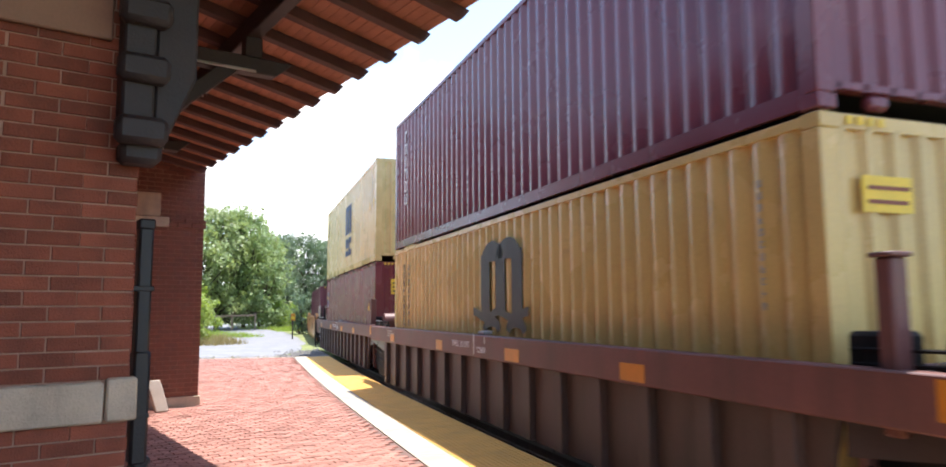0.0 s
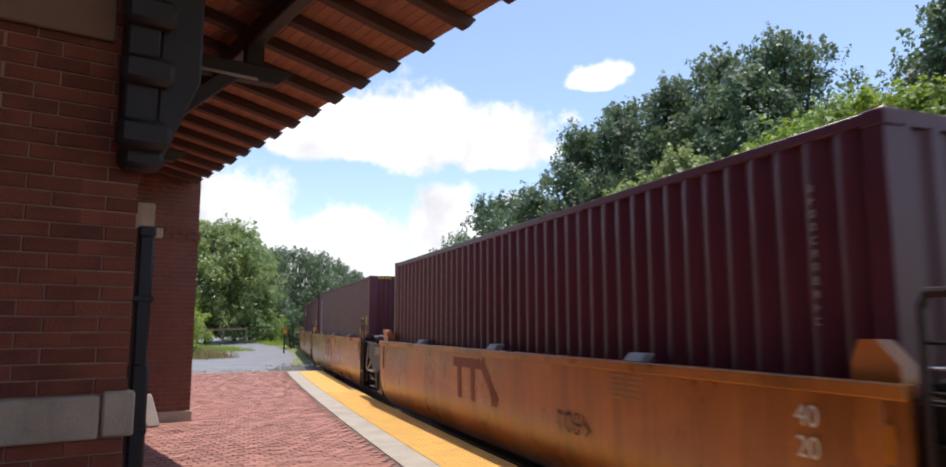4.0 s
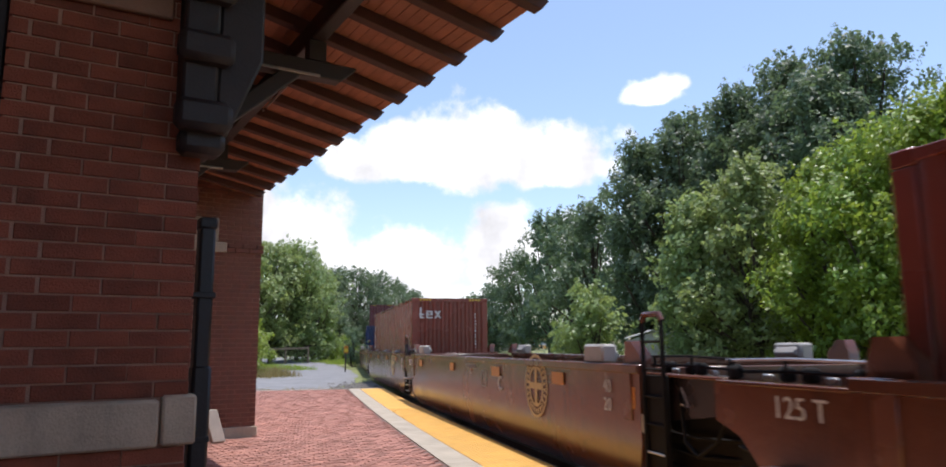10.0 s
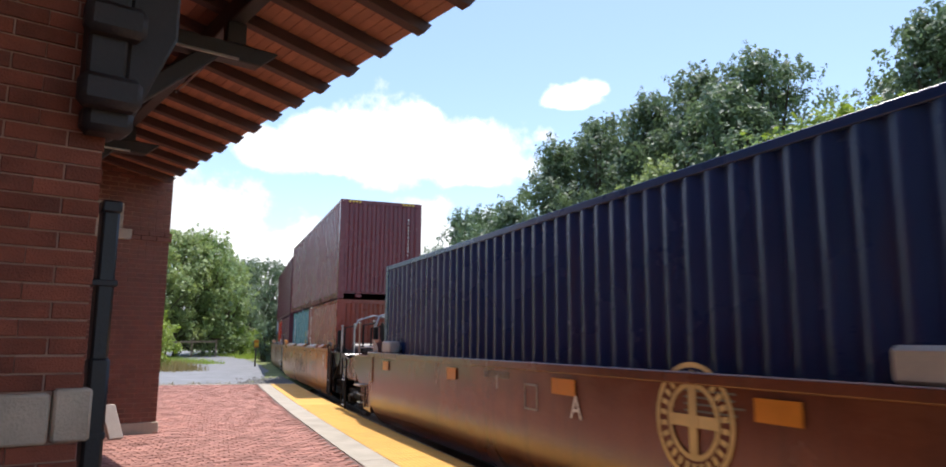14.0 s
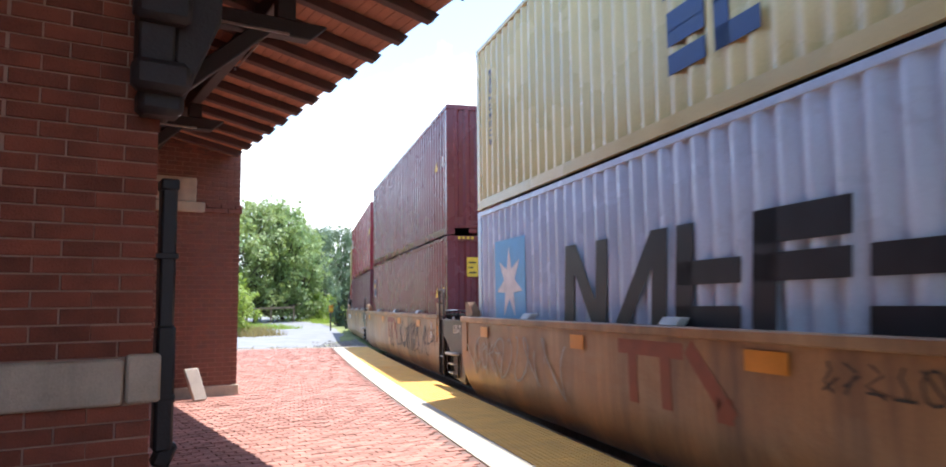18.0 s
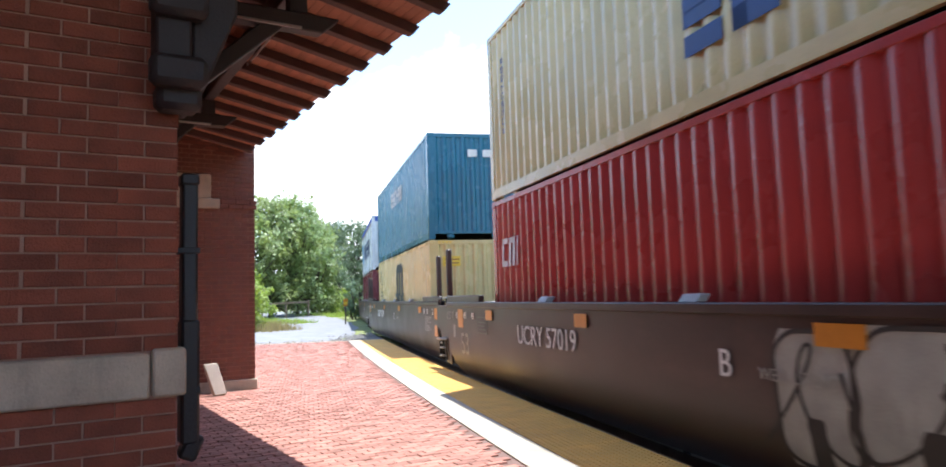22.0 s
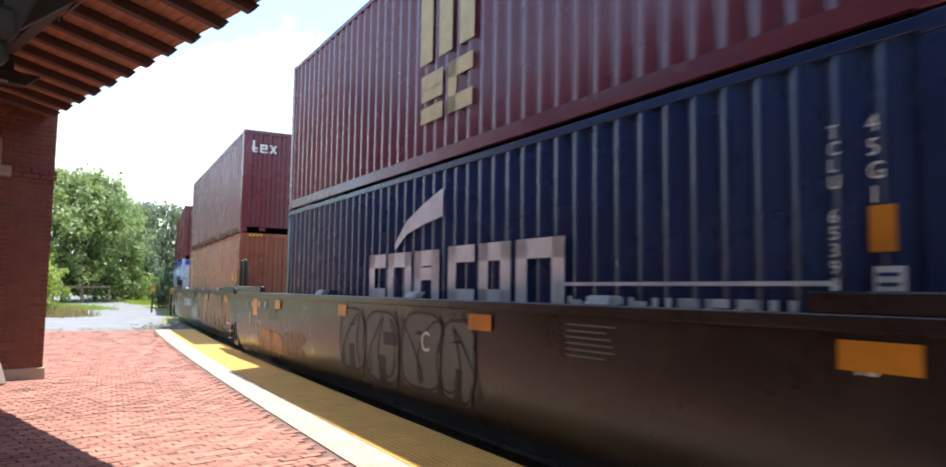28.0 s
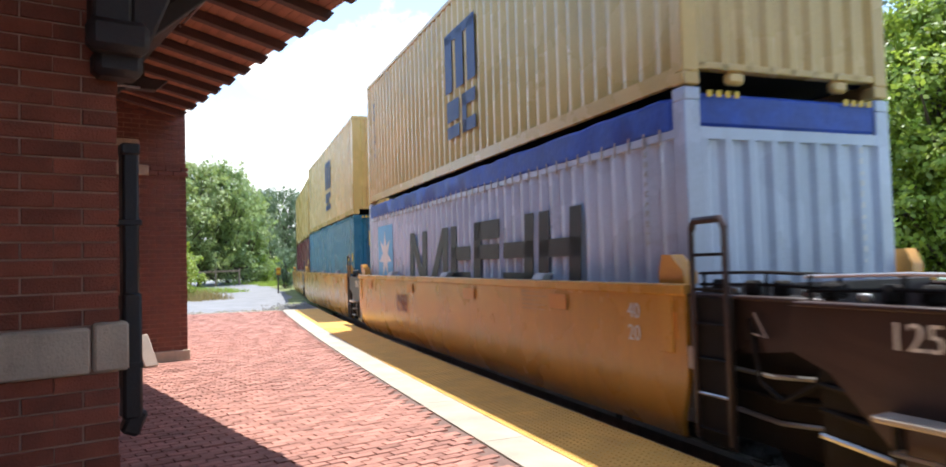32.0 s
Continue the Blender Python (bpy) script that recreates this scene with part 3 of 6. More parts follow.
def tree(x, y, z, height, radius, mat, seed, leaves=6000, leaf=0.30, low=0.22, label="leafy green deciduous tree", lobes=16, cat="tree", spiky=0.0):
    rng = np.random.default_rng(seed)
    t = thing("tree", label, cat, "trees by the railway", m=pose(x, y, z))
    bm = B()
    top = height * 0.72
    pts = [(0.12 * math.sin(i * 1.3 + seed), 0.12 * math.cos(i * 1.7 + seed), top * i / 7 - 0.3) for i in range(8)]
    tube(bm, pts, 0.025 * height * 0.55 + 0.05, 8, 0.25)
    centres = []
    for k in range(lobes):
        f = low + (1 - low) * (k + rng.random() * 0.8) / lobes
        r = radius * (math.sin(math.pi * min(1, (f - low) / (1 - low) * 0.82 + 0.16)) ** 0.75)
        a = k * 2.4 + rng.random()
        d = r * (0.25 + 0.72 * rng.random())
        c = np.array([d * math.cos(a), d * math.sin(a), f * height * 0.94])
        centres.append((c, radius * (0.22 + 0.17 * rng.random()) * (1.0 if f < 0.8 else 0.72)))
        base = pts[min(7, max(2, int(f * 7) - 1))]
        tube(bm, [base, tuple((np.array(base) + c) / 2 + np.array([0, 0, -0.2])), tuple(c)], 0.05 + 0.006 * height, 5, 0.3)
    part("trunk", bm, BARK, t)
    # sprays of leaves over the lobes: clumps first, then leaves in each clump
    nclump = max(60, leaves // 26)
    which = rng.integers(0, len(centres), nclump)
    dirs = rng.normal(size=(nclump, 3))
    dirs /= np.linalg.norm(dirs, axis=1)[:, None]
    dirs[:, 2] = np.where(dirs[:, 2] < -0.35, -dirs[:, 2] * 0.5, dirs[:, 2])
    rad = np.array([centres[w][1] for w in which]) * (0.35 + 0.85 * rng.random(nclump) ** 0.8)
    cc = np.array([centres[w][0] for w in which]) + dirs * rad[:, None] * np.array([1, 1, 0.85])
    per = leaves // nclump
    axis = dirs * 0.75 + np.array([0, 0, 0.35 + spiky]) + rng.normal(size=dirs.shape) * 0.2
    axis /= np.linalg.norm(axis, axis=1)[:, None]
    along = rng.random(nclump * per)
    ball = rng.normal(size=(nclump * per, 3))
    ball *= (rng.random(nclump * per) ** 0.4 / np.linalg.norm(ball, axis=1))[:, None]
    pos = np.repeat(cc, per, 0) + np.repeat(axis, per, 0) * (along * leaf * 4.2)[:, None] + ball * (leaf * (0.5 + 2.2 * (1 - along)))[:, None]
    out = np.repeat(dirs, per, 0) + rng.normal(size=pos.shape) * 0.55 + np.array([0, 0, 0.45])
    out /= np.linalg.norm(out, axis=1)[:, None]
    side = np.cross(out, rng.normal(size=pos.shape))
    side /= np.linalg.norm(side, axis=1)[:, None]
    up = np.cross(out, side)
    ln = (leaf * (0.55 + 0.6 * rng.random(len(pos))))[:, None]
    quad = np.stack([pos - up * ln * 0.62, pos + side * ln * 0.36 - out * ln * 0.08, pos + up * ln * 0.62, pos - side * ln * 0.36 - out * ln * 0.08], 1).reshape(-1, 3)
    me = bpy.data.meshes.new("crown")
    me.vertices.add(len(quad))
    me.vertices.foreach_set("co", quad.ravel())
    me.loops.add(len(quad))
    me.loops.foreach_set("vertex_index", np.arange(len(quad)))
    me.polygons.add(len(pos))
    me.polygons.foreach_set("loop_start", np.arange(0, len(quad), 4))
    me.polygons.foreach_set("loop_total", np.full(len(pos), 4))
    me.update()
    part("crown", with_mat(me, mat), mat, t)
    return t


def polar(bearing, d):
    return d * math.sin(radians(bearing)), d * math.cos(radians(bearing))


# tall dark woods across the track
for i, (b, d, h, r) in enumerate(((61.0, 43, 18.6, 4.6), (56.6, 45, 18.9, 4.8), (52.4, 47, 18.3, 4.3), (48.4, 50, 17.6, 4.4), (45.2, 52, 16.6, 3.6), (72.5, 38, 17.0, 4.2),
                                  (74.5, 42, 18, 5.4), (80, 40, 17, 5.4), (54.5, 53, 18.5, 4.6), (60, 50, 18.0, 4.2), (50, 57, 17.8, 4.6), (58.5, 40, 15.5, 3.8))):
    x, y = polar(b, d)
    tree(x, y, -0.3, h, r, DARK, 20 + i, 25000, 0.255, 0.10, "tall dark green tree with dense foliage", 54, spiky=0.75)
for i, (b, d, h, r) in enumerate(((39.5, 66, 13.8, 4.4), (37.4, 74, 15.2, 3.6), (35.2, 84, 12.4, 4.0), (33.2, 96, 9.6, 4.2), (41.2, 60, 13.6, 4.0), (31.5, 110, 8.6, 4.6), (29.5, 120, 8.4, 4.6), (27.5, 130, 8.4, 4.8))):
    x, y = polar(b, d)
    tree(x, y, -0.3, h, r, DARK, 50 + i, 10000, 0.33, 0.08, "grey-green tree at the edge of the woods", 18)
# brighter young trees nearer the track
for i, (b, d, h, r) in enumerate(((66.5, 27, 9.7, 3.4), (62.2, 29, 9.5, 3.2), (58.6, 30.5, 8.9, 2.7), (71, 26, 9.4, 3.2), (75.5, 26, 9.2, 3.2))):
    x, y = polar(b, d)
    tree(x, y, -0.3, h, r, LIGHT, 70 + i, 26000, 0.19, 0.06, "bright sunlit young tree with broad leaves", 50, spiky=0.1)
for i, (b, d, h, r) in enumerate(((53.2, 33, 9.6, 2.9), (49.4, 35, 8.6, 2.4))):
    x, y = polar(b, d)
    tree(x, y, -0.3, h, r, MID, 80 + i, 18000, 0.21, 0.06, "leafy young tree in half shade", 44, spiky=0.1)
x, y = polar(41.0, 36)
tree(x, y, -0.3, 4.4, 1.5, MID, 90, 3500, 0.24, 0.1, "small leafy young tree", 10)
# trees beyond the drive
for i, (b, d, h, r, m) in enumerate(((13.2, 58, 9.0, 3.4, MID), (15.6, 60, 9.6, 3.6, MID), (17.6, 62, 9.9, 3.4, MID), (18.9, 66, 8.6, 3.0, MID), (10.5, 60, 9.5, 4.0, MID), (7, 60, 10, 4, MID),
                                     (20.3, 88, 10.6, 4.0, DARK), (21.9, 92, 11.2, 4.2, DARK), (23.6, 96, 11.0, 4.2, DARK), (25.2, 104, 10.6, 4.2, DARK), (26.6, 112, 9.6, 4.2, DARK), (19.4, 80, 7.6, 3.0, DARK))):
    x, y = polar(b, d)
    tree(x, y, 0.1, h, r, m, 100 + i, 13000, 0.24, 0.04, "green tree with a full crown beyond the drive" if m is MID else "dark green tree in the far woods", 44, spiky=0.2)
for i, (b, d, h, r) in enumerate(((14.2, 40, 2.3, 0.9), (14.0, 46, 3.2, 1.3), (20.0, 66, 2.6, 1.2), (21.4, 68, 2.2, 1.2))):
    x, y = polar(b, d)
    tree(x, y, -0.1, h, r, LIGHT, 130 + i, 2200, 0.16, 0.02, "low bright green bush", 8, "bush")
x, y = polar(22.0, 52)
tree(x, y, 0.0, 2.6, 0.75, DARK, 140, 2200, 0.14, 0.05, "small dark conifer-like sapling", 10)

# grass and weeds as tufts
def tufts(name, spots, size, mat, label):
    verts, faces = [], []
    g = random.Random(4)
    for x, y, z in spots:
        for _ in range(7):
            a, k = g.uniform(0, 6.3), len(verts)
            dx, dy = math.cos(a), math.sin(a)
            h = size * g.uniform(0.5, 1.3)
            px, py = x + g.gauss(0, size * 0.5), y + g.gauss(0, size * 0.5)
            verts += [(px - dy * 0.02, py + dx * 0.02, z), (px + dy * 0.02, py - dx * 0.02, z), (px + dx * h * 0.4, py + dy * h * 0.4, z + h)]
            faces.append((k, k + 1, k + 2))
    me = bpy.data.meshes.new(name)
    me.from_pydata(verts, [], faces)
    return tagged(part(name, with_mat(me, mat), mat), label, "grass", kind="stuff")


g = random.Random(21)
DRY = leaf_material("dry weeds", (0.28, 0.23, 0.10), (0.34, 0.28, 0.10))
tufts("grass", [(g.uniform(9.5, 15.5), y0, 0.0) for y0 in [g.uniform(44, 62) for _ in range(1500)]], 0.30, LIGHT, "long green grass beside the drive")
tufts("grass", [(g.uniform(19.5, 24.5), y0, 0.15) for y0 in [g.uniform(52, 66) for _ in range(700)]], 0.28, LIGHT, "green grass between the drive and the track")
tufts("weeds", [(g.uniform(8.0, 12.0), y0, -0.1) for y0 in [g.uniform(37, 46) for _ in range(600)]], 0.5, DRY, "dry brown weeds beside the drive")
tufts("weeds", [(*on_arc(S_END + g.uniform(0.2, 0.7), R_EDGE + g.uniform(2.0, 9.0)).xy, -0.25) for _ in range(160)], 0.28, DRY, "dry weeds along the end of the platform")
tufts("grass", [(*on_arc(g.uniform(10, 60), R_TRACK - g.uniform(4.5, 14)).xy, -0.42) for _ in range(2500)], 0.35, DRY, "dry grass across the track")

# road sign post by the drive
post = thing("marker_sign", "small yellow and orange marker on a thin brown post", "sign", m=pose(16.2, 41.2, 0.0))
part("post", tube(B(), [(0, 0, -0.3), (0, 0, 1.35)], 0.05, 8), TIE, post)
part("panel", box(B(), -0.14, -0.075, 1.10, 0.14, -0.052, 1.52, 0.006), material("sign orange", (0.55, 0.22, 0.03), 0.5, vary=0.15), post)
part("panel", box(B(), -0.12, -0.082, 1.18, 0.12, -0.076, 1.36, 0.002), material("sign yellow", (0.7, 0.5, 0.05), 0.5, vary=0.15), post)

# low rail at the foot of the trees beyond the drive
RAILWOOD = material("bleached rail timber", (0.36, 0.27, 0.19), 0.85, vary=0.2, scale=4, bump=0.3)
low_rail = thing("rail_fence", "low bleached timber rail fence before the trees", "fence")
ra, rb = Vector((9.0, 54.0, 0.1)), Vector((19.0, 56.5, 0.3))
for k in range(5):
    part("rail", box(B(), 0, -0.03, 1.02, (rb - ra).length / 5 - 0.02, 0.03, 1.16, 0.01), RAILWOOD, low_rail, m=Matrix.Translation(ra.lerp(rb, k / 5)) @ pose(0, 0, 0, 0, -0.8, math.degrees(math.atan2(2.5, 10))))
for k in range(6):
    part("post", box(B(), -0.06, 0.032, -0.5, 0.06, 0.14, 1.25, 0.01), RAILWOOD, low_rail, m=Matrix.Translation(ra.lerp(rb, k / 5)))

# shed and pipe fence across the track
SIDING = material("shed siding", (0.62, 0.64, 0.68), 0.6, vary=0.1, scale=2, bump=0.2)
shed = thing("garden_shed", "small pale grey garden shed with a gable roof", "shed", m=pose(*polar(45.4, 38), -0.4, 0, 0, -38))
part("wall", box(B(), -1.15, -0.9, 0, 1.15, 0.9, 2.1, 0.01), SIDING, shed)
bm = B()
for sgn in (-1, 1):
    box(bm, -1.3 if sgn < 0 else 0, -1.02, 0, 0.0 if sgn < 0 else 1.3, 1.02, 0.06, m=pose(0, 0, 2.55, 0, sgn * 17, 0))
part("roof", bm, material("shed roof", (0.5, 0.5, 0.5), 0.7, vary=0.15), shed)
bm = B()
v = [bm.verts.new(p) for p in ((-1.15, -0.9, 2.1), (1.15, -0.9, 2.1), (0, -0.9, 2.5), (-1.15, -0.8, 2.1), (1.15, -0.8, 2.1), (0, -0.8, 2.5))]
for f in ((0, 1, 2), (5, 4, 3), (0, 3, 4, 1), (1, 4, 5, 2), (2, 5, 3, 0)):
    bm.faces.new([v[k] for k in f])
part("gable", bm, SIDING, shed)
part("door", box(B(), -0.02, -0.93, 0.08, 0.95, -0.9, 1.9, 0.005), SIDING, shed)
part("door", box(B(), -0.95, -0.93, 0.08, -0.04, -0.9, 1.9, 0.005), SIDING, shed)
for k in range(9):
    part("batten", box(B(), -1.12 + k * 0.275, -0.915, 0.02, -1.09 + k * 0.275, -0.9, 2.08), SIDING, shed)
fence = thing("pipe_fence", "pale green painted pipe fence across the track", "fence")
PIPE = material("fence paint", (0.42, 0.52, 0.46), 0.5, vary=0.2, scale=4)
fa, fb = Vector((16.2, 2.0, -0.42)), Vector((46, 46, -0.42))
for h in (1.22, 0.72):
    part("rail", tube(B(), [fa + Vector((0, 0, h)), fb + Vector((0, 0, h))], 0.035, 8), PIPE, fence)
for k in range(23):
    p = fa.lerp(fb, k / 22)
    part("post", tube(B(), [p, p + Vector((0, 0, 1.26))], 0.035, 8), PIPE, fence)

# ---- train: paints ----
RUST = (0.10, 0.045, 0.025)
GRIME = (0.05, 0.04, 0.035)


def paint(name, color, rough=0.27, vary=0.16, dirt=RUST, amount=0.30, scale=1.1, wear=None, wear_amount=0.42, spec=0.45):
    return material(name, color, rough, vary=vary, scale=scale, bump=0.12, fine=40, spread=0.04, dirt=dirt, dirt_scale=0.5, dirt_amount=amount, streak=3.0, spec=spec, wear=wear, wear_amount=wear_amount)


PAINT = {
    "maroon": paint("maroon container paint", (0.155, 0.035, 0.045), wear=(0.20, 0.06, 0.06), wear_amount=0.36),
    "plum": paint("plum container paint", (0.12, 0.03, 0.042), 0.36, wear=(0.09, 0.028, 0.035), wear_amount=0.36),
    "brick": paint("red-brown container paint", (0.24, 0.055, 0.035), wear=(0.28, 0.09, 0.06), wear_amount=0.36),
    "tan": paint("orange-brown container paint", (0.28, 0.085, 0.045)),
    "crimson": paint("crimson container paint", (0.40, 0.045, 0.038)),
    "wine": paint("wine red container paint", (0.25, 0.03, 0.045)),
    "red": paint("bright red container paint", (0.55, 0.05, 0.03)),
    "yellow": paint("ochre yellow container paint", (0.60, 0.41, 0.14), amount=0.24, wear=(0.48, 0.30, 0.12), wear_amount=0.36),
    "cream": paint("pale yellow container paint", (0.60, 0.46, 0.20), amount=0.22, wear=(0.52, 0.38, 0.17), wear_amount=0.36),
    "teal": paint("teal container paint", (0.03, 0.175, 0.22), amount=0.36, wear=(0.06, 0.13, 0.16)),
    "sea": paint("sea blue container paint", (0.025, 0.14, 0.22)),
    "navy": paint("navy container paint", (0.018, 0.035, 0.10)),
    "blue": paint("strong blue container paint", (0.02, 0.09, 0.27)),
    "grey": paint("blue-grey container paint", (0.50, 0.57, 0.68), amount=0.24, wear=(0.42, 0.44, 0.50), wear_amount=0.36),
    "white": paint("off-white container paint", (0.62, 0.64, 0.65), amount=0.2),
    "orange_car": paint("old orange car paint", (0.46, 0.165, 0.03), 0.3, 0.3, (0.12, 0.05, 0.022), 0.44, spec=0.6, wear=(0.56, 0.26, 0.07)),
    "yellow_car": paint("faded yellow car paint", (0.37, 0.19, 0.078), 0.42, 0.38, (0.11, 0.062, 0.042), 0.54, wear=(0.42, 0.28, 0.155), wear_amount=0.47),
    "new_car": paint("bright yellow car paint", (0.54, 0.265, 0.045), 0.28, 0.2, (0.2, 0.10, 0.04), 0.34, wear=(0.46, 0.22, 0.05), wear_amount=0.40),
    "brown_car": paint("oxide brown car paint", (0.15, 0.05, 0.026), 0.24, 0.28, spec=0.8, dirt=(0.06, 0.03, 0.022), amount=0.42, wear=(0.19, 0.075, 0.04), wear_amount=0.44),
    "dark_car": paint("dark brown car paint", (0.042, 0.023, 0.019), 0.42, 0.28, (0.03, 0.022, 0.018), 0.42, wear=(0.065, 0.038, 0.03), wear_amount=0.44),
    "black_car": paint("sooty black car paint", (0.027, 0.020, 0.019), 0.30, 0.3, (0.055, 0.032, 0.022), 0.34, wear=(0.055, 0.04, 0.03), wear_amount=0.44),
    "rib_side": paint("grimy brown car paint", (0.085, 0.05, 0.042), 0.55, 0.3, (0.04, 0.03, 0.026), 0.45),
    "rib_car": paint("red oxide car paint", (0.14, 0.052, 0.045), 0.5, 0.28, (0.06, 0.035, 0.03), 0.44),
}
INK = {
    "white": material("white stencil", (0.72, 0.70, 0.66), 0.6, vary=0.18, scale=5, dirt=(0.25, 0.18, 0.14), dirt_amount=0.3),
    "black": material("black stencil", (0.015, 0.016, 0.02), 0.5, vary=0.3, scale=5),
    "navy": material("navy stencil", (0.015, 0.04, 0.13), 0.5, vary=0.25, scale=5),
    "sky": material("pale blue stencil", (0.14, 0.42, 0.68), 0.5, vary=0.12, scale=5),
    "yellow": material("yellow placard", (0.75, 0.50, 0.04), 0.5, vary=0.15, scale=5),
    "amber": material("amber reflector", (0.58, 0.22, 0.02), 0.35, vary=0.15, scale=5),
    "rust": material("dull red stencil", (0.22, 0.06, 0.03), 0.6, vary=0.25, scale=5),
    "gold": material("gold stencil", (0.62, 0.47, 0.22), 0.6, vary=0.2, scale=5),
    "tarp": material("blue tarpaulin", (0.015, 0.06, 0.34), 0.5, vary=0.35, scale=4, bump=0.6, fine=14),
    "pale": material("pale spray paint", (0.34, 0.33, 0.29), 0.6, vary=0.25, scale=3, dirt=(0.12, 0.09, 0.07), dirt_amount=0.35),
    "grey": material("grey-green spray paint", (0.14, 0.145, 0.12), 0.6, vary=0.25, scale=3),
    "soot": material("flat dark spray paint", (0.03, 0.025, 0.022), 0.6, vary=0.3, scale=4),
    "ochre": material("faded tan spray paint", (0.46, 0.27, 0.12), 0.6, vary=0.3, scale=3, dirt=(0.16, 0.08, 0.04), dirt_amount=0.4),
    "smear": material("rusty tan smear and reflection", (0.34, 0.195, 0.08), 0.6, vary=0.5, scale=3, dirt=(0.04, 0.03, 0.025), dirt_scale=1.2, dirt_amount=0.55),
    "sand": material("sand spray paint", (0.42, 0.27, 0.12), 0.6, vary=0.25, scale=3),
}
SOOT = material("sooty steel", (0.013, 0.011, 0.010), 0.8, vary=0.4, scale=6, bump=0.3, spec=0.2)
WHEEL = material("brown wheel steel", (0.05, 0.035, 0.03), 0.55, metal=0.3, vary=0.3, scale=6)
HOSE = material("pale hose", (0.40, 0.34, 0.28), 0.6, vary=0.2)
CHROME = material("bare steel", (0.45, 0.44, 0.43), 0.35, metal=0.8, vary=0.25, scale=6)
# pale as the galvanized plates; on other guides it paints in their sunlit tops
GUIDE = material("galvanized and lit-top guide", (0.40, 0.37, 0.33), 0.5, vary=0.15, scale=6)

CACHE = {}


def cached(key, make, mat):
    """One mesh for each kind and paint."""
    k = (key, mat.name)
    if k not in CACHE:
        CACHE[k] = mesh_of(make(), mat, key if isinstance(key, str) else key[0])
    return CACHE[k]


def wave(length, z0, z1, pitch, depth, thick=0.004):
    """A trapezoid-corrugated sheet along y, crests at x = 0, troughs at x = depth."""
    bm = B()
    n = max(1, round(length / pitch))
    p = length / n
    prof = []
    for i in range(n):
        prof += [(i * p, depth), (i * p + p * 0.27, depth), (i * p + p * 0.46, 0.0), (i * p + p * 0.81, 0.0)]
    prof.append((length, depth))
    cols = [(bm.verts.new((x, y, z0)), bm.verts.new((x, y, z1))) for y, x in prof]
    for a, b in zip(cols, cols[1:]):
        bm.faces.new((a[0], b[0], b[1], a[1]))
    return bm


W2 = 1.219
LONG, HIGH = 12.192, 2.896


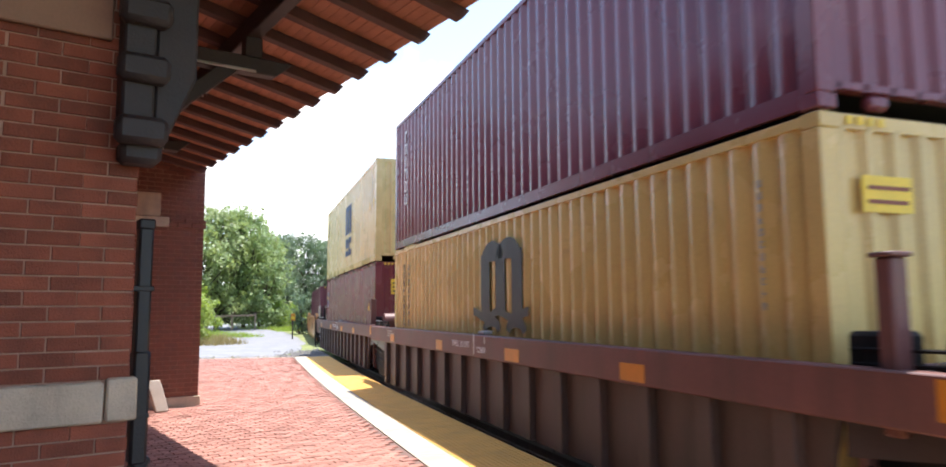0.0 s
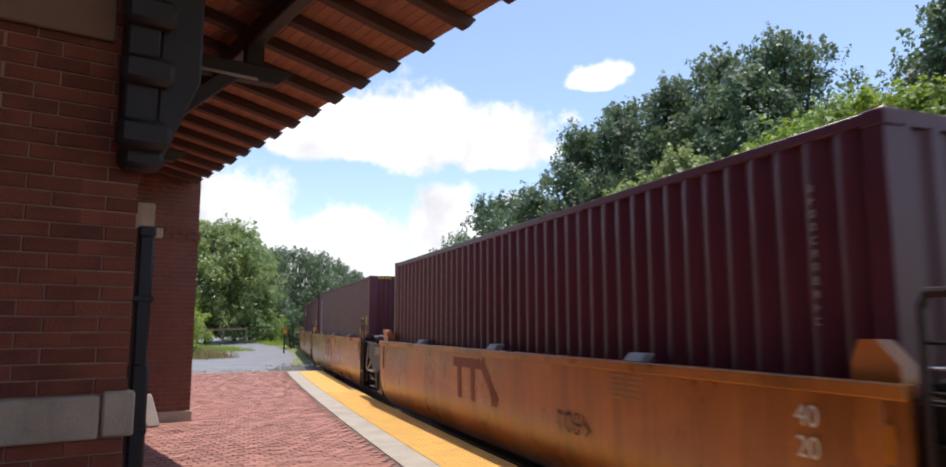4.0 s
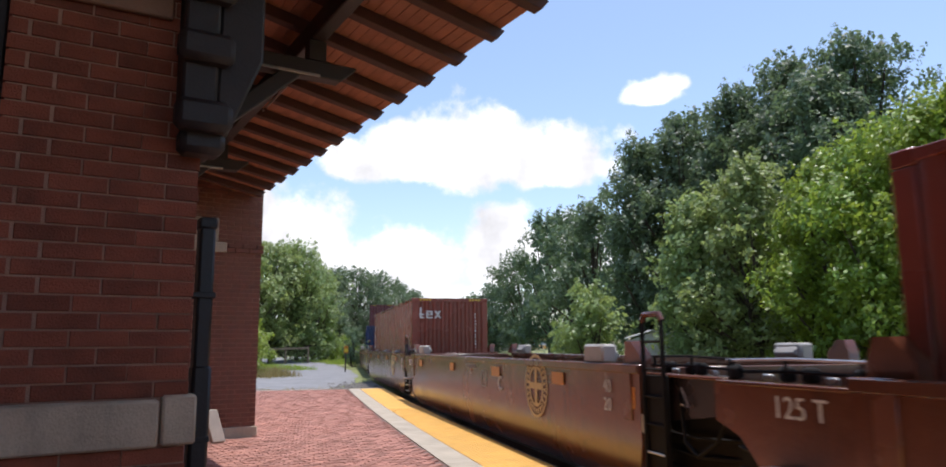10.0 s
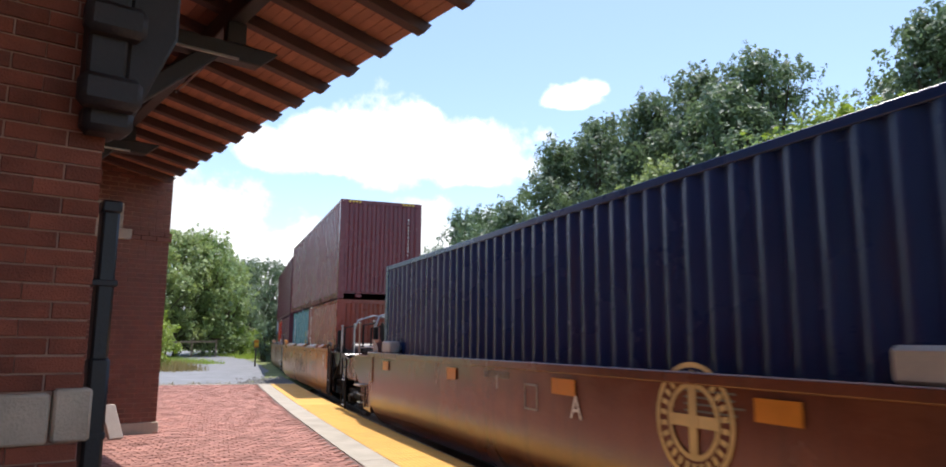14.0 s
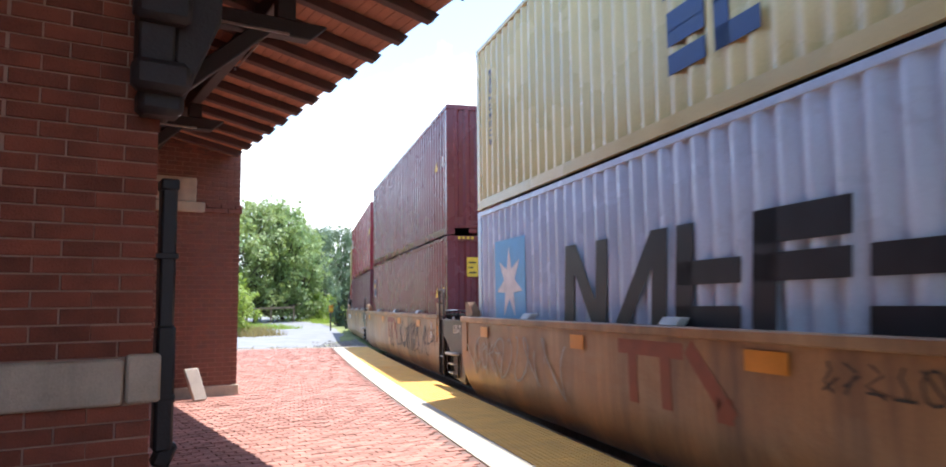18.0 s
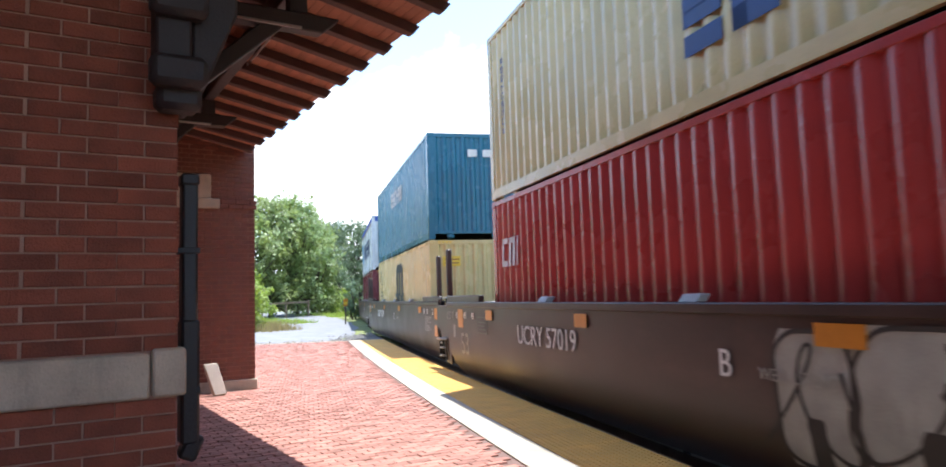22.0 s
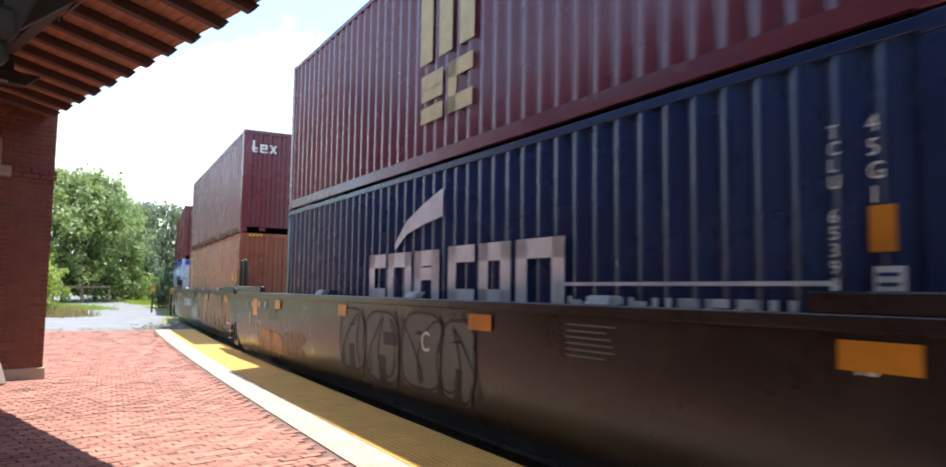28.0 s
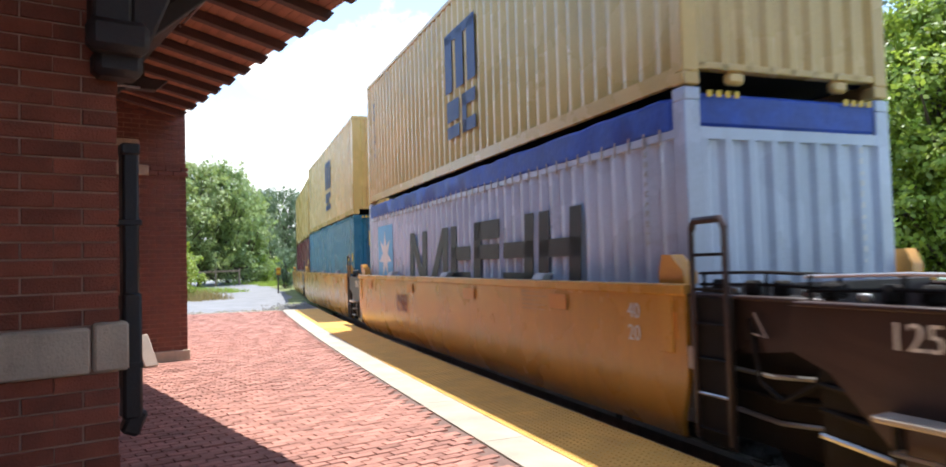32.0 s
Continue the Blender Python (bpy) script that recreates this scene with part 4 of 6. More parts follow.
def container(color, label, length=LONG, high=HIGH, doors=False, end_color=None, tarp=False, post_color=None):
    m = PAINT[color]
    me = PAINT[end_color] if end_color else m
    c = thing("container", label, "container", "containers on the train")
    L, H = length, high
    roof_z = H - 0.34 if tarp else H
    side = cached(("side_panel", L, H, tarp), lambda: wave(L - 0.30, 0.15, roof_z - 0.08, 0.278, 0.042), m)
    for sx in (-1, 1):
        mm = pose(-W2 + 0.012, 0.15, 0) if sx < 0 else pose(W2 - 0.012, L - 0.15, 0, 0, 0, 180)
        part("side_panel", side, m, c, m=mm)
        part("bottom_rail", cached(("bottom_rail", L), lambda: box(B(), -0.03, 0.1, 0.02, 0.03, L - 0.1, 0.17), m), m, c, m=pose(sx * (W2 - 0.032), 0, 0))
        part("top_rail", cached(("top_rail", L), lambda: box(B(), -0.03, 0.1, -0.09, 0.03, L - 0.1, -0.012, 0.006), m), m, c, m=pose(sx * (W2 - 0.032), 0, roof_z))
        for y in (0.0, L - 0.17):
            part("corner_post", cached(("corner_post", H), lambda: box(B(), -0.085, 0, 0.118, 0.085, 0.17, H - 0.118, 0.008), PAINT[post_color] if post_color and y < 1 else m), PAINT[post_color] if post_color and y < 1 else me, c, m=pose(sx * (W2 - 0.086), y, 0))
            for z in (0.0, H - 0.118):
                part("corner_casting", cached("corner_casting", lambda: box(B(), -0.089, -0.004, 0, 0.089, 0.174, 0.118, 0.012), m), m, c, m=pose(sx * (W2 - 0.089), y, z))
    end = cached(("end_panel", H, tarp), lambda: wave(2 * W2 - 0.34, 0.15, roof_z - 0.1, 0.26, 0.045), me)
    part("end_panel", end, me, c, m=pose(W2 - 0.17, L - 0.05, 0, 0, 0, 90) @ pose(0, 0, 0))
    if doors:
        for sx in (-1, 1):
            door = part("door", cached(("door", H, tarp), lambda: box(B(), -0.52, 0, 0.16, 0.52, 0.05, roof_z - 0.12, 0.01), me), me, c, m=pose(sx * 0.525, 0.03, 0))
            for dx in (-0.3, 0.26):
                part("lock_rod", cached(("lock_rod", H), lambda: tube(B(), [(0, -0.02, 0.1), (0, -0.02, roof_z - 0.08)], 0.017, 6), CHROME), CHROME, door, m=pose(dx, 0, 0))
            for z in (0.7, 1.3, 1.9):
                part("rib", cached("door_rib", lambda: box(B(), -0.5, -0.012, 0, 0.5, 0, 0.09, 0.004), me), me, door, m=pose(0, 0, z))
            for dx in (-0.2, 0.36):
                part("handle", cached("handle", lambda: box(B(), -0.12, -0.05, -0.015, 0.12, -0.03, 0.015, 0.004), CHROME), CHROME, door, m=pose(dx - 0.06, 0, 1.05))
    else:
        part("end_panel", end, me, c, m=pose(-W2 + 0.17, 0.05, 0, 0, 0, -90))
    for y in (0.0, L - 0.12):
        part("end_sill", cached("end_sill", lambda: box(B(), -W2 + 0.17, 0.005, 0.15, W2 - 0.17, 0.115, 0.215, 0.008), m), me, c, m=pose(0, y, 0))
        for sx in (-1, 1):
            part("sill_foot", cached("sill_foot", lambda: box(B(), -0.10, 0.01, 0.03, 0.10, 0.11, 0.15, 0.03), m), me, c, m=pose(sx * 0.62, y, 0))
        part("end_header", cached("end_header", lambda: box(B(), -W2 + 0.17, 0.005, -0.11, W2 - 0.17, 0.115, -0.005), m), me, c, m=pose(0, y, roof_z))
    part("floor", cached(("floor", L), lambda: box(B(), -W2 + 0.06, 0.1, 0.17, W2 - 0.06, L - 0.1, 0.20), SOOT), SOOT, c)
    if tarp:
        bm = B()
        box(bm, -W2 - 0.004, 0.18, roof_z - 0.03, W2 + 0.004, L - 0.18, H - 0.05, 0.03)
        bmesh.ops.subdivide_edges(bm, edges=[e for e in bm.edges if e.calc_length() > 5], cuts=70)
        for v in bm.verts:
            v.co += Vector((0.022 * noise.noise(v.co * 3.5), 0, 0.035 * noise.noise(v.co * 2.6 + Vector((0, 0, v.co.z * 3)))))
        part("tarpaulin", bm, INK["tarp"], c, "blue tarpaulin over the open top")
        bm = B()
        for sx in (-1, 1):
            for k in range(46):
                y = 0.35 + k * 0.25
                box(bm, sx * (W2 + 0.012) - 0.006, y - 0.008, roof_z - 0.13, sx * (W2 + 0.012) + 0.006, y + 0.008, roof_z + 0.02)
        tagged(part("lacing", bm, HOSE, c, "short tie cords along the cover's edge"), kind="stuff")
        for y in (0.02, L - 0.20):
            part("end_cover", box(B(), -W2 + 0.16, y, roof_z + 0.0, W2 - 0.16, y + 0.18, H - 0.04, 0.03), INK["tarp"], c)
    else:
        part("roof", cached(("roof", L), lambda: box(B(), -W2 + 0.05, 0.1, -0.035, W2 - 0.05, L - 0.1, -0.018), m), m, c, m=pose(0, 0, H))
    return c


def stroke(bm, pts, width):
    last = None
    for i, (y, z) in enumerate(pts):
        a, b = pts[max(i - 1, 0)], pts[min(i + 1, len(pts) - 1)]
        dy, dz = b[0] - a[0], b[1] - a[1]
        l = math.hypot(dy, dz) or 1
        ny, nz = -dz / l * width / 2, dy / l * width / 2
        cur = (bm.verts.new((0, y + ny, z + nz)), bm.verts.new((0, y - ny, z - nz)))
        if last:
            bm.faces.new((last[0], cur[0], cur[1], last[1]))
        last = cur


def mark(c, ink, y, z, w, h, name="stencil", skew=0.0, x=-W2 - 0.003):
    """A painted bar on the side that faces the platform: y is its far edge, it runs towards the near end."""
    bm = box(B(), 0, -w, 0, 0.004, 0, h)
    for v in bm.verts:
        v.co.y -= skew * v.co.z
    return part(name, bm, INK[ink], c, m=pose(x, y, z))


def end_mark(c, ink, x, z, w, h, y=-0.008):
    return part("stencil", box(B(), 0, 0, 0, w, 0.004, h), INK[ink], c, m=pose(x, y, z))


GLYPHS = ("lrt", "lrm", "ltmb", "lrtm", "lmb", "lm", "lrb", "ltb", "lrtb")


def glyph(c, ink, kinds, y, z, w, h, t, skew, x, name="letter"):
    """One plain letter-sized shape; y is its far edge."""
    bm = B()
    for k in kinds:
        b = {"x": None, "y": None, "c": (-w / 2 - t / 2, -w / 2 + t / 2, 0, h), "l": (-t, 0, 0, h), "r": (-w, -w + t, 0, h), "t": (-w, 0, h - t, h), "m": (-w, 0, h * 0.45, h * 0.45 + t * 0.8), "b": (-w, 0, 0, t)}[k]
        if b:
            box(bm, 0, b[0], b[2], 0.003 + 0.0005 * "lrtmbc".index(k), b[1], b[3])
        else:
            ends = (0, h) if k == "y" else (h, 0)
            q = [bm.verts.new((-0.001 if k == "x" else -0.0015, dy, dz)) for dy, dz in ((0, ends[0]), (-t * 1.1, ends[0]), (-w, ends[1]), (-w + t * 1.1, ends[1]))]
            bm.faces.new(q)
    for v in bm.verts:
        v.co.y -= skew * v.co.z
    return part(name, bm, INK[ink], c, m=pose(x, y, z))


def block_word(c, ink, y, z, widths, h, gap=0.12, stroke=0.24, skew=0.0, x=-W2 - 0.003, seed=1, shapes=None):
    """Plain letter-sized shapes in a row, from the far end towards the near end."""
    g = random.Random(seed)
    for i, w in enumerate(widths):
        glyph(c, ink, shapes[i] if shapes else g.choice(GLYPHS), y, z, w, h, min(stroke, w * 0.42), skew, x)
        y -= w + gap


def column_word(c, ink, y, z, n, size, gap=0.05, x=-W2 - 0.003, seed=1, shapes=None):
    """Plain letter-sized shapes one above the other; tiny ones stay one mark."""
    g = random.Random(seed)
    if size > 0.16:
        for i in range(n):
            glyph(c, ink, shapes[i] if shapes else g.choice(GLYPHS), y, z - i * (size * 1.05 + gap), size * 0.8, size, size * 0.2, 0, x)
        return
    bm = B()
    for i in range(n):
        zz, t = z - i * (size * 1.05 + gap), size * 0.22
        for k in g.choice(GLYPHS):
            b = {"l": (y - t, y, 0, size), "r": (y - size * 0.8, y - size * 0.8 + t, 0, size), "t": (y - size * 0.8, y, size - t, size), "m": (y - size * 0.8, y, size * 0.42, size * 0.42 + t), "b": (y - size * 0.8, y, 0, t)}[k]
            box(bm, 0, b[0], zz + b[2], 0.003 + 0.0005 * "lrtmb".index(k), b[1], zz + b[3])
    tagged(part("code_column", bm, INK[ink], c, m=pose(x, 0, 0)), kind="stuff")


def triangle(c, name, m, size=0.30):
    bm = B()
    v = [bm.verts.new(p) for p in ((0, 0, 0), (0, -size, 0), (0, -size / 2, size))]
    bm.faces.new(v)
    got = bmesh.ops.extrude_face_region(bm, geom=list(bm.faces))["geom"]
    for q in got:
        if isinstance(q, bmesh.types.BMVert):
            q.co.x -= 0.003
    return part(name, bm, INK["yellow"], c, m=m)


def codes(c, seed=0, z=2.45, placard=True, ink="white", column=True):
    """The usual number columns, placards and warning triangles at the near end of a container."""
    if column:
        column_word(c, "pale", 0.62, z, 11, 0.055, 0.035, seed=seed)
    bm = B()
    for i in range(11):
        box(bm, 0.80, -0.008, z - 0.085 - i * 0.105, 0.835 - 0.012 * (i % 3 == 1), -0.005, z - 0.03 - i * 0.105 - 0.02 * (i % 4 == 2))
    tagged(part("code_column", bm, INK[ink], c), kind="stuff")
    if seed % 2 == 0:
        tile = cached("hazard_mark", lambda: box(B(), -0.028, -0.003, -0.03, 0.028, 0.001, 0.03), INK["yellow"])
        for sx in (-1, 1):
            for i in range(4):
                part("hazard_mark", tile, INK["yellow"], c, m=pose(sx * (0.95 - i * 0.10), -0.008, HIGH - 0.052))
    if placard:
        if seed in (2, 15, 20, 23, 40):
            end_mark(c, "yellow", -0.78, 2.0, 0.25, 0.42)
            for k, w in enumerate((0.16, 0.10, 0.17)):
                end_mark(c, "black", -0.74, 2.29 - 0.11 * k, w, 0.035, -0.012)
        mark(c, "white" if seed % 4 == 1 else "yellow", 0.42, 1.55, 0.14, 0.24, "placard")
        triangle(c, "warning_triangle", pose(-W2 - 0.002, 1.14, 1.56), 0.24)
        if seed % 3 == 1:
            mark(c, "yellow", 1.18, 1.28, 0.30, 0.17, "placard")
            for k in range(2):
                mark(c, "black", 1.14, 1.33 + 0.06 * k, 0.22, 0.025, x=-W2 - 0.008)
        triangle(c, "warning_triangle", pose(0.35, -0.006, 1.75, 0, 0, 90), 0.22)


def star(c, y, z, r, ink="white", x=-W2 - 0.008):
    bm = B()
    mid = bm.verts.new((0, y, z))
    ring = [bm.verts.new((0, y + math.sin(math.pi * k / 7) * r * (1 if k % 2 == 0 else 0.42), z + math.cos(math.pi * k / 7) * r * (1 if k % 2 == 0 else 0.42))) for k in range(14)]
    for k in range(14):
        bm.faces.new((mid, ring[k], ring[(k + 1) % 14]))
    return part("emblem", bm, INK[ink], c, m=pose(x, 0, 0))


def words(kind, c):
    """What is painted on the side towards the platform."""
    if kind == "tall_bars":                       # dark blue block device, small
        for i in range(3):
            mark(c, "navy", 6.25 - i * 0.52, 1.32, 0.34, 0.95)
        mark(c, "navy", 6.25, 2.15, 1.38, 0.16)
        block_word(c, "navy", 6.2, 0.55, (0.58, 0.58), 0.62, 0.14, 0.2, shapes=("tmb", "ltb"))
        column_word(c, "navy", 11.5, 2.2, 9, 0.11, 0.03, seed=3)
    elif kind == "gold_bars":
        for i in range(3):
            mark(c, "gold", 6.3 - i * 0.52, 1.32, 0.34, 1.0)
        mark(c, "gold", 6.3, 2.2, 1.38, 0.16)
        block_word(c, "gold", 6.25, 0.55, (0.58, 0.58), 0.62, 0.14, 0.2, shapes=("tmb", "ltb"))
    elif kind == "big_arch":                      # large black three-legged device, partly sunk in the well
        for i in range(3):
            mark(c, "black", 6.62 - i * 0.60, 1.46, 0.36, 0.92)
        for i in range(2):
            bm = B()
            y0 = 6.62 - i * 0.60
            stroke(bm, [(y0 - 0.18 - 0.30 * (1 - math.cos(k * math.pi / 8)), 2.26 + 0.15 * math.sin(k * math.pi / 8)) for k in range(9)], 0.30)
            part("emblem", bm, INK["black"], c, m=pose(-W2 - 0.006, 0, 0))
        bm = B()
        stroke(bm, [(6.95 - k * 0.105, 1.47 + 0.05 * math.cos(k * math.pi / 5)) for k in range(21)], 0.12)
        part("emblem", bm, INK["black"], c, m=pose(-W2 - 0.008, 0, 0))
        for y0 in (6.45, 5.55):
            bm = B()
            stroke(bm, [(y0 - 0.28 * (1 - math.cos(k * math.pi / 8)), 1.24 + 0.14 * math.sin(k * math.pi / 8)) for k in range(9)], 0.16)
            part("emblem", bm, INK["black"], c, m=pose(-W2 - 0.006, 0, 0))
        column_word(c, "black", 11.4, 2.4, 9, 0.13, 0.03, seed=3)
        column_word(c, "black", 11.0, 2.4, 8, 0.13, 0.03, seed=5)
    elif kind == "column":
        column_word(c, "white", 11.34, 2.30, 6, 0.235, 0.03, shapes=("lt", "lrt", "c", "rt", "lrtb", "lrb"))
    elif kind == "small_column":
        column_word(c, "white", 11.72, 2.4, 9, 0.17, 0.03, seed=8)
    elif kind == "three":
        column_word(c, "white", 11.72, 2.05, 3, 0.28, 0.10, shapes=("lt", "lmb", "lrx"))
    elif kind == "badge":
        for i in range(4):
            mark(c, "gold", 10.95 + 0.05 * i, 2.44 + i * 0.06, 0.55, 0.03, "badge", 0.1)
        mark(c, "white", 11.32, 2.14, 0.10, 0.48, "badge", 0.05)
        block_word(c, "white", 11.18, 2.14, (0.13,) * 5, 0.22, 0.045, 0.04, shapes=("lrm", "lm", "lrt", "lb", "lr"))
    elif kind == "flag":
        mark(c, "white", 11.70, 1.72, 0.38, 0.62, "badge")
        mark(c, "navy", 11.67, 1.75, 0.32, 0.56, "badge", x=-W2 - 0.008)
        mark(c, "yellow", 11.62, 2.02, 0.24, 0.14, "badge", x=-W2 - 0.013)
    elif kind == "curl":
        mark(c, "white", 11.6, 1.9, 0.14, 0.55, skew=0.2)
    elif kind == "slant":
        block_word(c, "white", 11.75, 1.75, (0.27, 0.27, 0.09), 0.46, 0.07, 0.09, 0.12, shapes=("ltb", "lrt", "c"))
    elif kind == "star_word":
        mark(c, "sky", 11.3, 0.95, 1.3, 1.35, "badge")
        star(c, 10.65, 1.62, 0.56)
        block_word(c, "black", 8.7, 1.0, (1.1, 1.05, 0.92, 0.98, 0.95, 1.05), 1.02, 0.15, 0.27, 0.08, shapes=("lrx", "yr", "lmb", "ltm", "rmb", "lrm"))
    elif kind == "star_word_dark":
        mark(c, "sky", 11.75, 0.85, 1.2, 1.2, "badge")
        star(c, 11.15, 1.45, 0.5)
        block_word(c, "navy", 9.2, 0.95, (1.05, 0.95, 0.85, 0.9, 0.85, 0.95), 0.95, 0.14, 0.24, 0.08, shapes=("lrx", "yr", "lmb", "ltm", "rmb", "lrm"))
    elif kind == "wide_word":
        block_word(c, "white", 7.85, 1.20, (0.58, 0.74, 0.68), 0.66, 0.09, 0.19, shapes=("ltb", "lrt", "lrtm"))
        block_word(c, "white", 5.45, 1.20, (0.60, 0.62, 0.78), 0.68, 0.10, 0.19, shapes=("ltb", "ltbr", "lrt"))
        bm = B()
        pts = [(0, 6.95, 1.95), (0, 6.6, 2.18), (0, 6.1, 2.32), (0, 5.6, 2.42)]
        for p, q in zip(pts, pts[1:]):
            w0, w1 = 0.05 + 0.04 * pts.index(p), 0.05 + 0.04 * pts.index(q)
            v = [bm.verts.new(k) for k in ((0, p[1], p[2] - w0), (0, q[1], q[2] - w1), (0, q[1], q[2] + w1), (0, p[1], p[2] + w0))]
            bm.faces.new(v)
        part("emblem", bm, INK["white"], c, m=pose(-W2 - 0.005, 0, 0))
        for args in ((3.37, 1.43, 2.7, 0.03), (3.37, 1.0, 0.05, 0.44), (0.70, 1.0, 0.05, 0.44)):
            mark(c, "white", *args)
        block_word(c, "white", 3.2, 1.20, (0.2,) * 9, 0.14, 0.06, 0.06, seed=16)
        for text, size, y, z, drop in (("TCLU 653903", 0.115, 0.70, 2.30, 0.100), ("45G1", 0.14, 0.46, 2.30, 0.135)):
            for i, ch in enumerate(text):
                if ch != " ":
                    lettering(c, ch, size, "white", y, z - i * drop, -W2 - 0.004)
        mark(c, "amber", 0.46, 1.62, 0.15, 0.26, "placard")
        mark(c, "white", 0.44, 1.28, 0.17, 0.26, "placard")
        for k in range(4):
            mark(c, "navy", 0.42, 1.32 + 0.055 * k, 0.12, 0.02, x=-W2 - 0.008)
    elif kind == "pale_word":
        block_word(c, "white", 7.6, 1.75, (0.42, 0.4, 0.18, 0.36, 0.4, 0.34), 0.52, 0.1, 0.13, 0.12, seed=18)


# ---- train: well cars ----
TOP = 1.29                                  # top chord of the short wells; the long ones stand a little higher
OR, YL, NW, BR, DK, BK, RB = "orange_car", "yellow_car", "new_car", "brown_car", "dark_car", "black_car", "rib_car"


def letters(text, size, mat):
    key = ("text", text, size)
    if (key, mat.name) not in CACHE:
        cu = bpy.data.curves.new("text", "FONT")
        cu.body, cu.size, cu.extrude = text, size, 0.002
        ob = bpy.data.objects.new("text", cu)
        scene.collection.objects.link(ob)
        me = bpy.data.meshes.new_from_object(ob.evaluated_get(bpy.context.evaluated_depsgraph_get()))
        bpy.data.objects.remove(ob)
        me.materials.clear()
        me.materials.append(mat)
        CACHE[(key, mat.name)] = me
    return CACHE[(key, mat.name)]


def lettering(parent, text, size, ink, y, z, x):
    """Real characters on a face towards the platform, starting at y and reading towards the near end."""
    me = letters(text, size, INK[ink])
    if z < 0.85 and -1.48 < x < -1.455:
        me = me.copy()
        for v in me.vertices:
            v.co.z -= side_x(z + v.co.y) + 1.46
    return part("lettering", me, INK[ink], parent, m=Matrix(((0, 0, -1, x), (-1, 0, 0, y), (0, 1, 0, z), (0, 0, 0, 1))))


PROFILE = [(-1.46, TOP), (-1.46, 1.1), (-1.46, 0.80), (-1.455, 0.64), (-1.447, 0.48), (-1.43, 0.33), (-1.40, 0.20), (-1.355, 0.09), (-1.28, -0.02)]


def side_x(z):
    """Where the outer face of the plate side lies at height z."""
    for (xa, za), (xb, zb) in zip(PROFILE, PROFILE[1:]):
        if z >= zb:
            return xa if z > za else xb + (xa - xb) * (z - zb) / (za - zb)
    return PROFILE[-1][0]


def side_mesh(y0, y1, cut, mat, ribs):
    """One plate side: flat above, rolled under below, with ends cut back at the foot."""
    prof = PROFILE
    if ribs:
        prof = [(-1.40, TOP - 0.25), (-1.40, 0.06)]
    bm = B()
    n = 14
    outer, inner = [], []
    for x, z in prof:
        k = cut * max(0.0, (0.6 - z) / 0.6) ** 1.6
        ys = [y0 + k + (y1 - y0 - 2 * k) * i / n for i in range(n + 1)]
        outer.append([bm.verts.new((x + 0.006 * noise.noise((y * 0.9, z * 2, 1.0)), y, z)) for y in ys])
        inner.append([bm.verts.new((x + 0.05, y, z)) for y in ys])
    for grid in (outer, inner):
        for a, b in zip(grid, grid[1:]):
            for i in range(n):
                bm.faces.new((a[i], a[i + 1], b[i + 1], b[i]))
    for k in (0, n):
        for (a, b), (c, d) in zip(zip(outer, outer[1:]), zip(inner, inner[1:])):
            bm.faces.new((a[k], b[k], d[k], c[k]))
    return bm


def bent(bm, off):
    """Lays a flat painted form on the rolled plate side."""
    for v in bm.verts:
        v.co.x = side_x(v.co.z) - off
    return bm


def patch(y0, y1, z0, z1, g, off, lean=0.0, rows=26, rough=0.06):
    """A bulging sprayed form."""
    k = g.uniform(0, 50)
    bm = B()
    last = None
    for i in range(rows + 1):
        f = i / rows
        z = z0 + (z1 - z0) * f
        inset = 0.10 * (abs(2 * f - 1) ** 4) * (y1 - y0)
        a = y0 + inset + lean * f + rough * noise.noise((k, f * 3, 0))
        b = y1 - inset + lean * f + rough * noise.noise((k, f * 3, 7))
        cur = [bm.verts.new((0, a + (b - a) * q / 3, z)) for q in range(4)]
        if last:
            for q in range(3):
                bm.faces.new((last[q], last[q + 1], cur[q + 1], cur[q]))
        last = cur
    return bent(bm, off)


